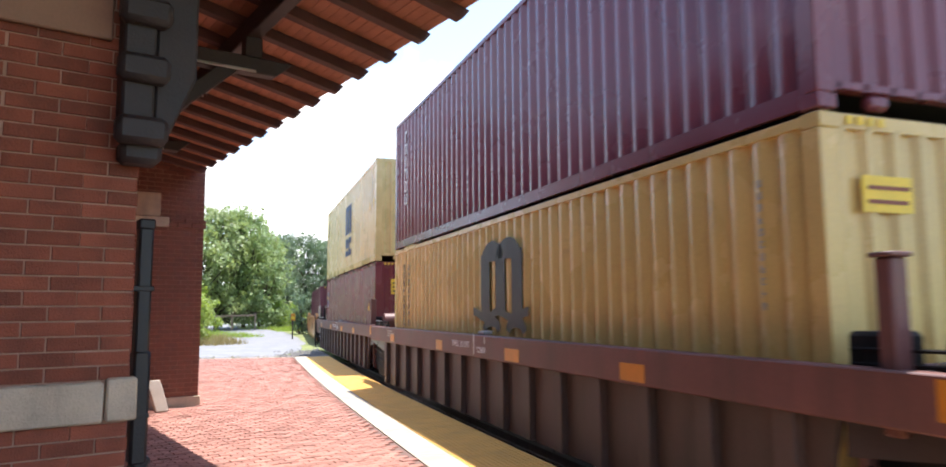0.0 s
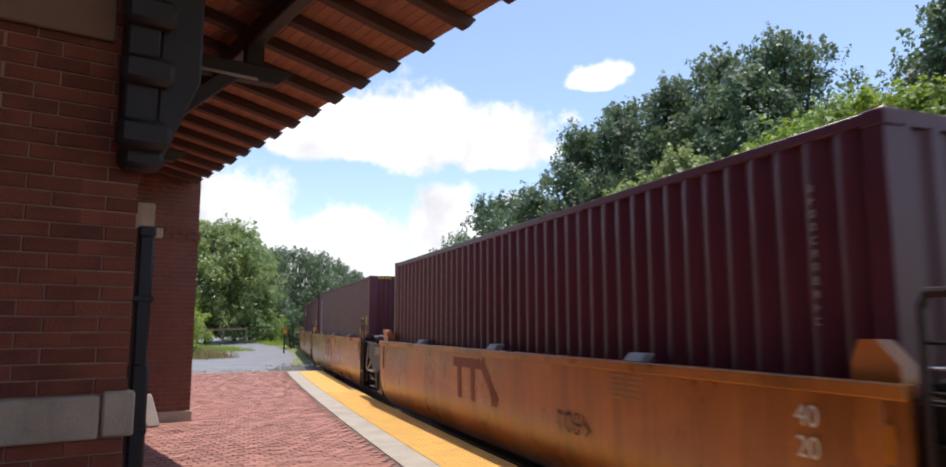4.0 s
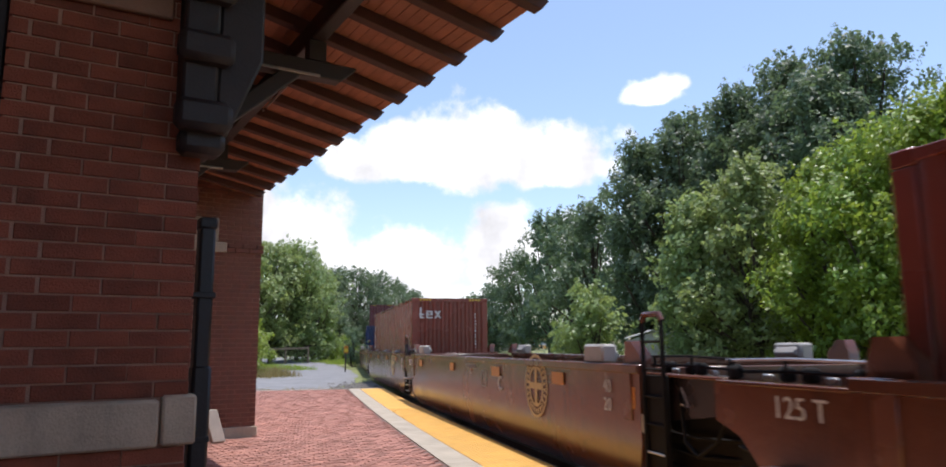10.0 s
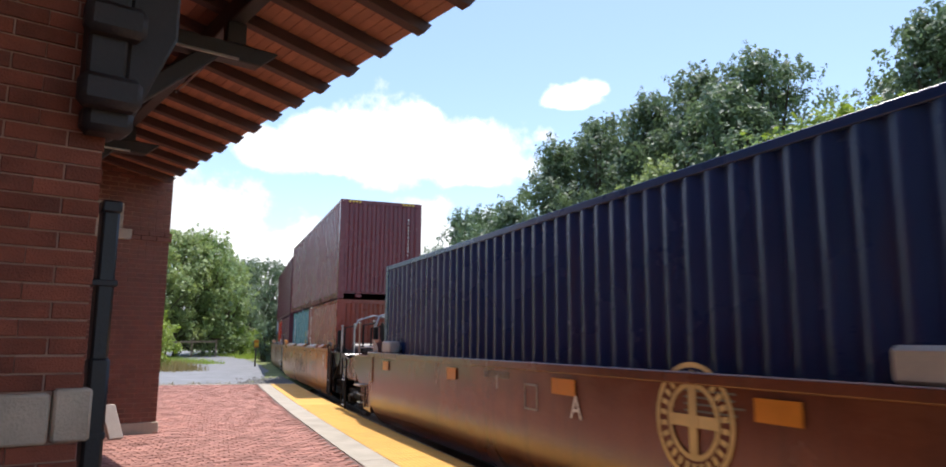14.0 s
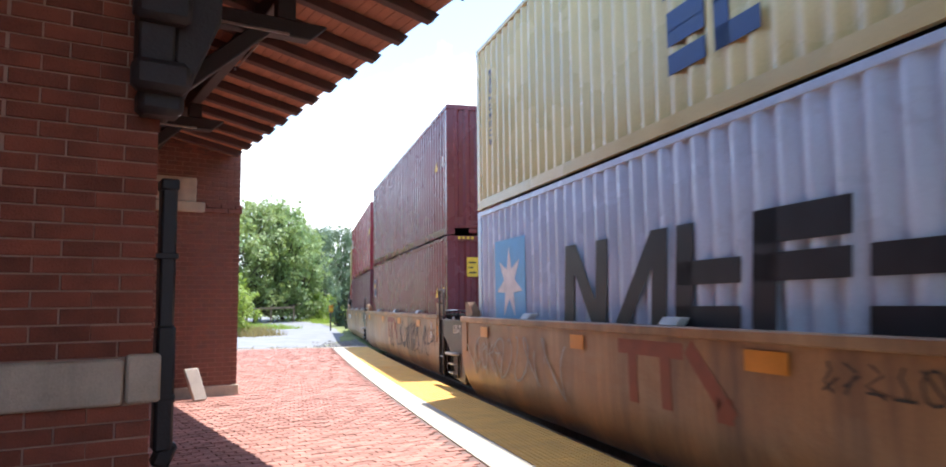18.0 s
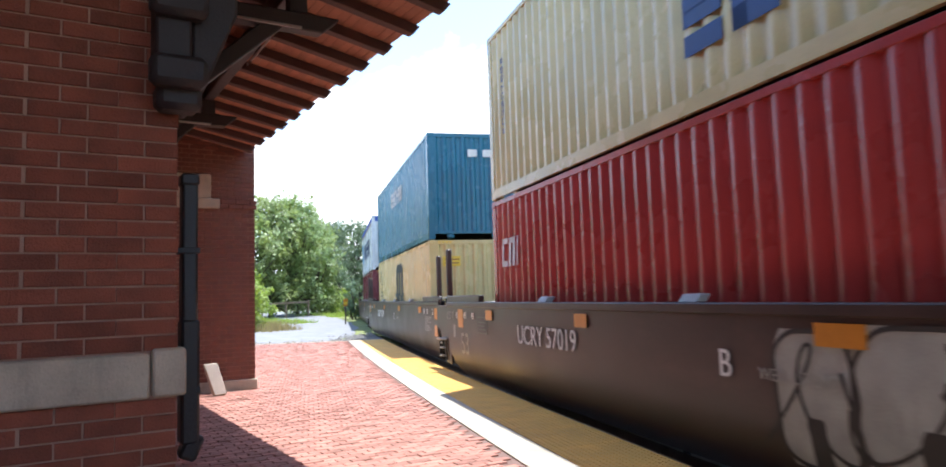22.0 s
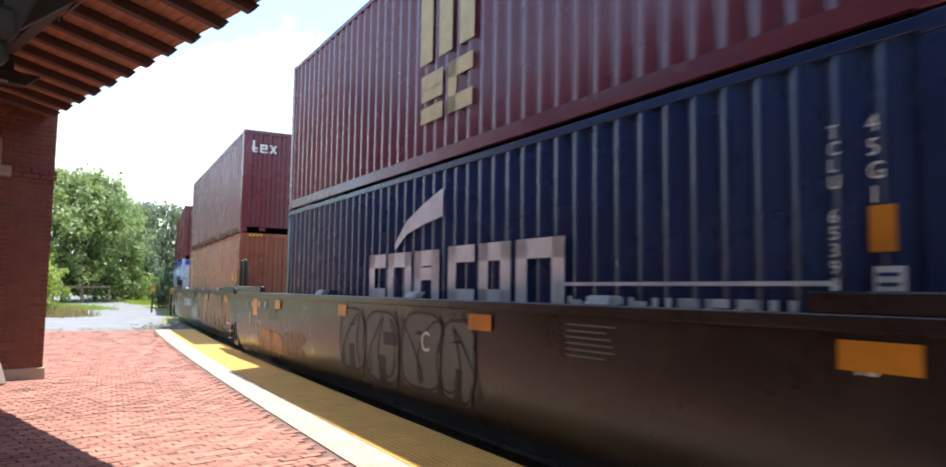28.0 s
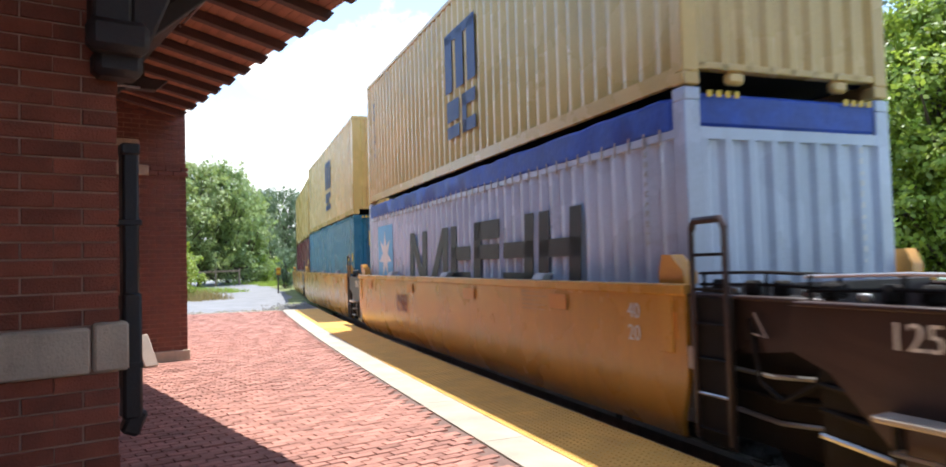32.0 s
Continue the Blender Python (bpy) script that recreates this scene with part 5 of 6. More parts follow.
def graffiti(car, seed, y0, y1, ink, line, z0=0.26, z1=1.37):
    """Large sprayed forms, each a fill with dark counters and a thin outline; some outlines only."""
    g = random.Random(seed)
    y = y1
    while y > y0 + 0.5:
        w = g.uniform(0.7, 1.15)
        lean = g.uniform(-0.12, 0.12)
        lo, hi = z0 + g.uniform(0, 0.16), z1 - g.uniform(0, 0.12)
        if ink:
            part("graffiti", patch(y - w, y, lo, hi, g, 0.009, lean), INK[ink], car, "sprayed graffiti form")
            kind = g.randrange(4)
            if ink == "soot":
                for _ in range(2):
                    yy, zz = y - w * g.uniform(0.05, 0.55), g.uniform(lo + 0.1, hi - 0.35)
                    part("graffiti", patch(yy - w * 0.38, yy, zz, zz + g.uniform(0.12, 0.3), g, 0.012, lean, 12, 0.06), INK["ochre"], car)
                kind = 5
            if kind < 2:
                part("graffiti", patch(y - w * 0.62, y - w * 0.36, lo + 0.62, hi - 0.22, g, 0.012, lean, 16, 0.04), INK["soot"], car)
            if kind not in (1, 5):
                part("graffiti", patch(y - w * 0.64, y - w * 0.40, lo - 0.02, lo + 0.36, g, 0.012, lean, 16, 0.04), INK["soot"], car)
            if kind == 3:
                part("graffiti", patch(y - w * 1.0, y - w * 0.55, lo + 0.5, lo + 0.66, g, 0.012, lean, 12, 0.05), INK["soot"], car)
        if ink:
            bm = B()
            k = g.uniform(0, 40)
            ring = []
            for i in range(33):
                a = 2 * math.pi * i / 32
                cy, cz = math.cos(a), math.sin(a)
                cy, cz = math.copysign(abs(cy) ** 0.55, cy), math.copysign(abs(cz) ** 0.55, cz)
                ring.append((y - w / 2 + cy * w * 0.52 + lean * (cz + 1) / 2 + 0.05 * noise.noise((cy * 2, cz * 2, k)), (lo + hi) / 2 + cz * (hi - lo) * 0.49))
            stroke(bm, ring, 0.035)
            part("graffiti", bent(bm, 0.015), INK[line], car, "thin sprayed outline")
        bm = B()
        a0, a1, a2 = g.uniform(0, 6), g.uniform(2.5, 5), g.uniform(0, 6)
        fine = [(y - w * (i / 30) - 0.16 * math.sin(a0 + a1 * i / 9), (lo + hi) / 2 + (hi - lo) * 0.4 * math.sin(a2 + a1 * i / 13)) for i in range(31)]
        stroke(bm, fine, 0.03)
        part("graffiti", bent(bm, 0.017), INK[line], car, "thin sprayed outline")
        y -= w + g.uniform(-0.05, 0.15)


def scrawl(car, seed, y1, z, h, n, ink, width):
    """A row of small looping sprayed strokes, towards the near end from y1."""
    g = random.Random(seed)
    y = y1
    for _ in range(n):
        w = h * g.uniform(0.5, 0.85)
        bm = B()
        pts = [(y - w * g.uniform(0, 1), z + h * q) for q in (0.0, 0.35, 0.7, 1.0)] if g.random() < 0.4 else \
            [(y - w / 2 - w / 2 * math.cos(a0 * 0.5), z + h / 2 + h / 2 * math.sin(a0 * 0.5 * g.uniform(0.9, 1.1))) for a0 in range(12)]
        stroke(bm, pts, width)
        stroke(bm, [(y, z + h * g.random()), (y - w, z + h * g.random())], width)
        part("graffiti", bent(bm, 0.014 + 0.001 * g.random()), INK[ink], car, "thin sprayed strokes")
        y -= w + h * 0.22


def truck(car, y, seed=0):
    t = new("truck")
    t.parent = car
    t.matrix_basis = pose(0, y, 0)
    for sx in (-1, 1):
        bm = B()
        box(bm, -0.07, -0.95, 0.18, 0.07, 0.95, 0.34, 0.03)
        box(bm, -0.06, -0.45, -0.02, 0.06, 0.45, 0.16, 0.03)
        for yy in (-0.87, 0.87):
            box(bm, -0.085, yy - 0.14, 0.08, 0.085, yy + 0.14, 0.30, 0.03)
        for yy in (-0.15, 0.0, 0.15):
            tube(bm, [(0.0, yy, 0.02), (0.0, yy, 0.30)], 0.055, 8)
        part("side_frame", bm, SOOT, t, m=pose(sx * 1.02, 0, 0))
        for yy in (-0.87, 0.87):
            bm = disc(B(), (0, 0, 0), (1, 0, 0), 0.419, 0.10, 28)
            disc(bm, (-sx * 0.055, 0, 0), (1, 0, 0), 0.445, 0.03, 28)
            part("wheel", bm, WHEEL, t, m=pose(sx * 0.78, yy, RAIL_Z + 0.42))
            part("bearing_cap", disc(B(), (0, 0, 0), (1, 0, 0), 0.10, 0.10, 14), SOOT, t, m=pose(sx * 1.12, yy, RAIL_Z + 0.42))
    for yy in (-0.87, 0.87):
        part("axle", tube(B(), [(-1.08, yy, RAIL_Z + 0.42), (1.08, yy, RAIL_Z + 0.42)], 0.08, 10), WHEEL, t)
    part("bolster", box(B(), -1.0, -0.2, 0.12, 1.0, 0.2, 0.38, 0.03), SOOT, t)
    return t


def plate(points, x0, x1):
    """A flat plate from an outline in (y, z)."""
    bm = B()
    va = [bm.verts.new((x0, y, z)) for y, z in points]
    vb = [bm.verts.new((x1, y, z)) for y, z in points]
    bm.faces.new(va)
    bm.faces.new(vb[::-1])
    for i in range(len(points)):
        j = (i + 1) % len(points)
        bm.faces.new((va[i], va[j], vb[j], vb[i]))
    return bm


def end_gear(car, y, sgn, color, full, seed):
    """Apron plates, deck, ladder, steps, hose and load stencil between two wells. sgn: the way out of the well."""
    e = lambda d: y + sgn * (d if color in (DK, BK) or d > 1.2 else d * 1.27)
    lo, hi = sorted((e(0.0), e(1.1)))
    dark = PAINT["brown_car" if full and sgn > 0 and color == OR else "dark_car"] if color in (OR, YL, NW) else PAINT[color]
    if full and color in (DK, BK):
        dark = PAINT["black_car"]
    part("bulkhead", box(B(), -1.30, min(y, e(0.06)), 0.15, 1.30, max(y, e(0.06)), TOP - 0.02, 0.01), dark, car)
    part("deck", box(B(), -1.22, lo, 0.80, 1.22, hi, 0.87, 0.01), SOOT, car)
    short = sgn < 0 or color == RB
    for sx in (-1, 1):
        if short:
            # short apron is coloured black to stand in for the shaded gap
            shape = [(e(0.005), 0.72), (e(0.005), TOP - 0.06), (e(1.14), TOP - 0.10), (e(1.14), 0.92), (e(0.75), 0.84)]
            part("apron", plate(shape, sx * 1.38, sx * 1.34), PAINT["black_car"], car)
        else:
            shape = [(e(0.005), 0.12), (e(0.005), TOP - 0.06), (e(1.14), TOP - 0.10), (e(1.14), 0.90), (e(0.92), 0.80), (e(0.40), 0.16)]
            part("apron", plate(shape, sx * 1.40, sx * 1.36), dark, car)
        part("apron_flange", box(B(), min(sx * 1.43, sx * 1.30), lo, TOP - 0.10, max(sx * 1.43, sx * 1.30), hi, TOP - 0.07, 0.006), dark, car)
    # near-black plate across the opening below the deck
    part("splash_plate", box(B(), -1.22, lo, 0.10, -1.18, hi, 0.82, 0.01), SOOT, car)
    part("centre_sill", box(B(), -0.35, lo, 0.30, 0.35, hi, 0.80, 0.02), SOOT, car)
    g = random.Random(seed * 7 + (3 if sgn > 0 else 0))
    if sgn > 0 and color != RB:
        if color in (DK, BK):
            lettering(car, "125 T", 0.22, "pale", LONG + 2.35, 1.04, -1.477)
        elif not full:
            lettering(car, "125 T" if color == BR else "125-T", 0.22, "white", y + 0.78, 0.98, -1.404)
        part("tread", box(B(), -1.56, min(e(0.22), e(0.62)), 0.60, -1.40, max(e(0.22), e(0.62)), 0.64, 0.012), HOSE, car, "pale worn step tread")
        for z in (0.44, 0.28):
            part("step", tube(B(), [(-1.405, e(0.30), z), (-1.50, e(0.30), z), (-1.50, e(0.56), z), (-1.405, e(0.56), z)], 0.013, 6), CHROME, car)
        for d in (0.27, 0.58):
            part("step_hanger", box(B(), -1.44, e(d) - 0.02, 0.20, -1.41, e(d) + 0.02, 0.60, 0.004), SOOT, car)
    if sgn < 0 and color != RB:
        high = 1.40 if color in (DK, BK) or full else 1.75
        for d in (0.10, 0.40):
            part("stile", box(B(), -1.49, e(d) - 0.02, 0.10, -1.455, e(d) + 0.02, high, 0.006), dark if color in (OR, YL, NW) else SOOT, car)
        part("ladder_top", tube(B(), [(-1.47, e(0.10), high - 0.02), (-1.47, e(0.13), high + 0.05), (-1.47, e(0.37), high + 0.05), (-1.47, e(0.40), high - 0.02)], 0.03, 8), dark, car)
        for k in range(5 if color in (DK, BK) or full else 6):
            part("rung", tube(B(), [(-1.47, e(0.10), 0.18 + k * 0.27), (-1.47, e(0.40), 0.18 + k * 0.27)], 0.013, 6), CHROME if k == 1 else SOOT, car)
        part("ladder_panel", box(B(), -1.452, min(e(0.08), e(0.42)), 0.06, -1.43, max(e(0.08), e(0.42)), 1.20, 0.006), SOOT, car)
        if not full:
            part("angle_cock", tube(B(), [(-1.41, e(0.56), 1.10), (-1.42, e(0.66), 0.93), (-1.42, e(0.56), 0.95)], 0.009, 6), HOSE, car)
        pts = [(-1.38, e(0.50), 1.05), (-1.44, e(0.62), 0.62), (-1.46, e(0.80), 0.52), (-1.44, e(1.0), 0.66), (-1.36, e(1.15), 1.02)]
        part("hose", tube(B(), pts, 0.019, 8), HOSE if seed % 3 == 1 and color != RB else SOOT, car)
        part("brake_box", box(B(), -1.2, min(e(0.2), e(0.7)), 0.87, -0.85, max(e(0.2), e(0.7)), 1.20, 0.02), SOOT, car)
        part("valve", tube(B(), [(-1.0, e(0.85), 0.87), (-1.0, e(0.85), 1.16)], 0.07, 10), SOOT, car)
        part("marker_plate", box(B(), -1.461, e(0.05) - 0.05, 0.62, -1.453, e(0.05) + 0.05, 0.80), HOSE, car)
    fitting = cached("fitting", lambda: box(B(), -0.05, -0.06, 0, 0.05, 0.06, 0.11, 0.02), SOOT)
    # bright copies of the fitting, added as small highlights
    bright = cached("fitting_bright", lambda: box(B(), -0.02, -0.05, 0, 0.02, 0.05, 0.05, 0.012), CHROME)
    for k in range(6):
        part("fitting", bright if k in (1, 4) else fitting, SOOT, car, m=pose(-1.30 + g.uniform(-0.03, 0.12), e(0.12 + 0.18 * k), TOP - 0.07, 0, 0, g.uniform(-30, 30)))
    for k in range(3):
        part("pipe_run", tube(B(), [(-1.23 - 0.03 * k, e(0.06), 0.34 + 0.16 * k), (-1.24 - 0.03 * k, e(0.6), 0.30 + 0.17 * k), (-1.22, e(1.1), 0.36 + 0.16 * k)], 0.02, 6), CHROME if k == g.randrange(4) else SOOT, car)
    part("handrail", tube(B(), [(-1.30, e(0.0), TOP + 0.09), (-1.30, e(0.55), TOP + 0.10), (-1.28, e(1.12), TOP + 0.08)], 0.013, 6), CHROME if seed % 2 else SOOT, car)
    part("handrail", tube(B(), [(-1.30, e(0.0), TOP + 0.0), (-1.30, e(0.55), TOP + 0.01), (-1.28, e(1.12), TOP - 0.01)], 0.013, 6), SOOT, car)
    for d in (0.04, 0.58, 1.08):
        part("rail_post", tube(B(), [(-1.30, e(d), 0.9), (-1.30, e(d), TOP + 0.09)], 0.014, 6), SOOT, car)
    if color in (DK, BK):
        tall = 2.45 if color == DK else 2.18
        for d, sx in ((-0.35, -1.38), (-0.35, 1.38)) if color == DK and sgn < 0 else ((0.10, -1.38),) if color == DK else ((-0.10, -1.38), (0.42, -1.38)) if sgn < 0 else ():
            part("guide_post", box(B(), sx - 0.055, e(d) - 0.055, 0.95, sx + 0.055, e(d) + 0.055, tall, 0.02), PAINT["black_car"] if color == BK else dark, car, "tall container guide post")
    if color == RB and sgn < 0:
        part("guide_post", box(B(), -1.44, e(0.3) - 0.06, 0.9, -1.30, e(0.3) + 0.06, 1.93, 0.015), dark, car)
        part("post_cap", box(B(), -1.46, e(0.3) - 0.08, 1.93, -1.28, e(0.3) + 0.08, 1.96, 0.008), dark, car)
        part("winch_box", box(B(), -1.30, e(0.10) - 0.12, TOP - 0.06, -0.95, e(0.10) + 0.16, TOP + 0.20, 0.03), SOOT, car)
    part("brake_rod", tube(B(), [(-1.12, e(0.3), 0.62), (-1.05, e(1.1), 0.58)], 0.03, 8), CHROME, car)
    back = 0.85 if color == BK and sgn > 0 else 0.0
    if full:
        part("air_tank", tube(B(), [(-0.95, e(0.75), 1.26), (-0.93, e(0.75), 1.26), (0.05, e(0.75), 1.26), (0.07, e(0.75), 1.26)], 0.20, 18), dark, car, "round air reservoir")
        for x in (-1.25, -0.55, 0.15):
            part("hand_hold", tube(B(), [(x, e(1.05), 0.93), (x, e(1.05), 1.85), (x + 0.25, e(1.05), 1.90)], 0.022, 6), SOOT, car)
        for x, h in ((-1.32, 1.9), (-1.0, 1.95)):
            part("grab_pipe", tube(B(), [(x, e(1.35), 0.7), (x, e(1.35), h - 0.05), (x, e(1.30), h), (x, e(1.12), h)], 0.022, 8), CHROME, car)
        part("stand", box(B(), -1.28, e(0.30) - 0.05, 0.87, -1.18, e(0.30) + 0.05, 1.8, 0.02), SOOT, car)
        part("stand", box(B(), -0.16, e(1.3) - 0.07, 0.7, -0.04, e(1.3) + 0.07, 2.15, 0.02), SOOT, car)
        part("brake_wheel", disc(B(), (-0.24, e(1.3), 1.75), (1, 0, 0), 0.26, 0.03, 20), SOOT, car)
        part("arch_pipe", tube(B(), [(-0.1, e(1.3), 2.13), (-0.5, e(1.3), 2.18), (-0.9, e(1.3), 2.05), (-1.0, e(1.3), 1.8)], 0.022, 8), CHROME, car)
        part("side_tank", tube(B(), [(-0.9, e(1.5), 0.92), (-0.9, e(2.3), 0.92)], 0.17, 14), SOOT, car)
        for k in range(4):
            part("pull_rod", tube(B(), [(-1.28 + 0.3 * k, e(1.15), 0.80 + 0.05 * k), (-1.2 + 0.3 * k, e(2.5), 0.78)], 0.018, 6), CHROME if k == 1 else SOOT, car)
        part("brace", tube(B(), [(-1.28, e(1.2), 1.15), (-1.28, e(2.4), 0.74)], 0.025, 6), SOOT, car)
        part("end_deck", box(B(), -1.25, min(e(1.1), e(2.6)), 0.62, 1.25, max(e(1.1), e(2.6)), 0.70, 0.01), SOOT, car)
        part("draft_sill", box(B(), -0.28, min(e(1.1), e(3.4 - back)), 0.32, 0.28, max(e(1.1), e(3.4 - back)), 0.62, 0.03), SOOT, car)
        part("coupler", box(B(), -0.14, min(e(3.3 - back), e(3.75 - back)), 0.34, 0.14, max(e(3.3 - back), e(3.75 - back)), 0.60, 0.04), SOOT, car)
        part("side_sill", plate([(e(1.1), 0.66), (e(1.1), 1.20), (e(2.6), 1.05), (e(2.6), 0.70)], -1.36, -1.31), dark, car)
        for d in (2.1, 2.5):
            part("stile", tube(B(), [(-1.42, e(d), 0.02), (-1.42, e(d), 1.1)], 0.018, 6), SOOT, car)
        for k in range(4):
            part("rung", tube(B(), [(-1.42, e(2.1), 0.08 + 0.28 * k), (-1.42, e(2.5), 0.08 + 0.28 * k)], 0.014, 6), SOOT if k % 2 else CHROME, car)
        for k in range(3):
            part("crossover", tube(B(), [(-1.3, e(1.3 + 0.5 * k), 1.16), (1.3, e(1.3 + 0.5 * k), 1.16)], 0.02, 6), CHROME if k == 1 else SOOT, car)
        truck(car, e(1.9 - back), seed)


def set_top(top):
    global TOP
    TOP = top
    PROFILE[0] = (-1.46, top)


def well_car(color, label, length=40, near_end=False, far_end=False, ribs=False, number="", unit="", guides="small", seed=0, logo=""):
    m = PAINT[color]
    c = thing("well_car", label, "well car", "well cars of the train")
    e = 0.22 if length == 40 else 2.35
    set_top(1.29 if length == 40 else 1.37)
    y0, y1 = -e, LONG + e
    if color == BK:
        y0, y1 = -1.5, LONG + 3.2
    for sx in (-1, 1):
        part("side_wall", cached(("side_wall", y0, ribs), lambda: side_mesh(y0, y1, 0.30 if length == 40 else 0.6, m, ribs), PAINT["rib_side"] if ribs else m), m, c, m=pose(0, 0, 0) if sx < 0 else pose(0, LONG, 0, 0, 0, 180))
        xx = sorted((sx * 1.50, sx * 1.36))
        if ribs:
            part("top_chord", box(B(), sorted((sx * 1.52, sx * 1.36))[0], y0 - 0.9, TOP - 0.33, sorted((sx * 1.52, sx * 1.36))[1], y1 + 0.9, TOP - 0.005, 0.012), m, c)
            rib = cached("rib", lambda: box(B(), -0.06, -0.10, 0.08, 0.06, 0.10, TOP - 0.33, 0.01), PAINT["rib_side"])
            for k in range(15):
                part("rib", rib, m, c, m=pose(sx * 1.42, 0.2 + k * 0.84, 0))
        else:
            part("top_chord", cached(("top_chord", y0), lambda: box(B(), -0.06, y0, TOP - 0.09, 0.06, y1, TOP + 0.005, 0.012), m), m, c, m=pose(sx * 1.43, 0, 0))
        part("bottom_chord", cached(("bottom_chord", y0), lambda: box(B(), -0.09, y0 + 0.4, 0.02, 0.09, y1 - 0.4, 0.10, 0.01), SOOT), SOOT, c, m=pose(sx * 1.2, 0, 0))
        if guides == "box":
            for y in (0.9, LONG - 0.95):
                g = part("guide", box(B(), -0.10, -0.26, 0, 0.10, 0.26, 0.22, 0.03), GUIDE, c, "pale container guide", m=pose(sx * 1.36, y, TOP - 0.0))
                part("lip", box(B(), -0.06, -0.2, 0.0, 0.06, 0.2, 0.12, 0.02, m=pose(-sx * 0.12, 0, 0.05, 0, sx * 35, 0)), GUIDE, g)
        elif guides == "long":
            for y, w in ((6.4, 2.05), (9.4, 1.2)) if color == NW else ((1.4, 0.76), (3.35, 1.7), (6.4, 2.05), (9.65, 2.2)):
                bm = box(B(), -0.10, 0, -0.05, 0.10, w, 0.03, 0.028)
                g = part("guide", bm, m if color != BR else GUIDE, c, "slanted container guide plate", m=pose(sx * 1.40, y - w / 2, TOP + 0.05, 0, sx * 30, 0))
                x0, x1 = sorted((sx * 1.464, sx * 1.456))
                part("doubler", plate([(y - w / 2 - 0.1, TOP - 0.005), (y + w / 2 + 0.1, TOP - 0.005), (y + w / 2 - 0.12, TOP - 0.24), (y - w / 2 + 0.12, TOP - 0.24)], x0, x1), m, c)
        else:
            # small guides: the pale colour stands for light on their tops
            for y in (6.1,) if ribs else (2.6, 6.1, 9.6):
                bm = box(B(), -0.06, -0.14, 0, 0.06, 0.14, 0.05 if ribs else 0.08, 0.01)
                for v in bm.verts:
                    if v.co.z > 0.05:
                        v.co.x -= sx * 0.05
                part("guide", bm, GUIDE, c, m=pose(sx * 1.36, y, TOP))
        for y in ((-e + 0.25, LONG + e - 0.25) if length == 40 and not ribs else ()):
            bm = plate([(-0.17, 0), (0.17, 0), (0.17, 0.10), (0.06, 0.25), (-0.06, 0.25), (-0.17, 0.10)], -0.07, 0.07)
            for v in bm.verts:
                if v.co.z > 0.15:
                    v.co.x += sx * 0.05
            part("corner_guide", bm, m, c, m=pose(sx * 1.33, y, TOP))
            x0, x1 = sorted((sx * 1.480, sx * 1.455))
            part("end_post", box(B(), x0, y - 0.09, 0.72, x1, y + 0.09, TOP + 0.01, 0.008), m, c)
        if length == 53:
            for ya in (y0 + 0.02, y1 - 2.2):
                part("raised_chord", cached("raised_chord", lambda: box(B(), -0.05, 0, 0, 0.05, 2.18, 0.13, 0.012), m), m, c, m=pose(sx * 1.42, ya, TOP))
    part("floor", box(B(), -1.2, y0 + 0.3, 0.03, 1.2, y1 - 0.3, 0.08), SOOT, c)
    end_gear(c, y0, -1, color, near_end, seed)
    end_gear(c, y1, 1, color, far_end, seed)
    if not near_end:
        truck(c, y0 - (1.5 if length == 40 else 1.17), seed)
    if ribs:
        part("air_tank", tube(B(), [(-1.15, -0.95, 1.38), (-1.12, -0.95, 1.38), (-0.35, -0.95, 1.38), (-0.32, -0.95, 1.38)], 0.2, 18), m, c, "round air reservoir")
    x = -1.482 if not ribs else -1.526
    zz = 0.99 if length == 40 else 1.08
    for y, w in () if color == OR and seed < 7 else ((2.16, 0.40), (4.96, 0.46), (8.0, 0.34), (LONG + e - 1.1, 0.34)) if length == 40 else ((0.5, 0.44), (4.5, 0.44), (8.4, 0.34), (LONG + e - 2.6, 0.34)):
        part("reflector", box(B(), 0, -w, 0, 0.004, 0, 0.16), INK["amber"], c, m=pose(x, y, zz))
    if not ribs:
        if length == 53:
            for z in (0.96, 0.56) if color == DK else ():
                part("reflector", box(B(), 0, -0.34, 0, 0.004, 0, 0.26), INK["amber"], c, m=pose(-1.482, -e + 0.52, z))
            for k in range(9 if color == DK else 0):
                part("stencil", box(B(), 0, -(0.9, 0.8, 0.5, 0.86, 0.3, 0.62, 0.74, 0.9, 0.58)[k], 0, 0.003, 0, 0.022), INK["pale"], c, m=pose(-1.468, -0.44, 0.98 - 0.042 * k))
        else:
            part("reflector", box(B(), 0, -0.26, 0, 0.004, 0, 0.22), INK["amber"], c, m=pose(-1.465, 0.14, 0.84))
        bm = B()
        g = random.Random(seed)
        for k in range(6):
            box(bm, 0, 2.9 - g.uniform(0.45, 0.65), 0.95 + k * 0.05, 0.003, 2.9, 0.965 + k * 0.05)
        tagged(part("stencil", bm, INK["grey" if color in (BR, DK, BK) else "ochre"], c, m=pose(-1.468, 0, 0)), kind="stuff")
        for k, t in enumerate(("40", "20") if length == 40 else ("45", "48", "40", "53") if color == DK else ("45", "48", "40")):
            lettering(c, t, 0.20, "white", (0.46, -0.30, -0.74, -1.48)[k] if length == 53 else 0.6, 1.06 if length == 53 else 0.98 - 0.2 * k, -1.477)
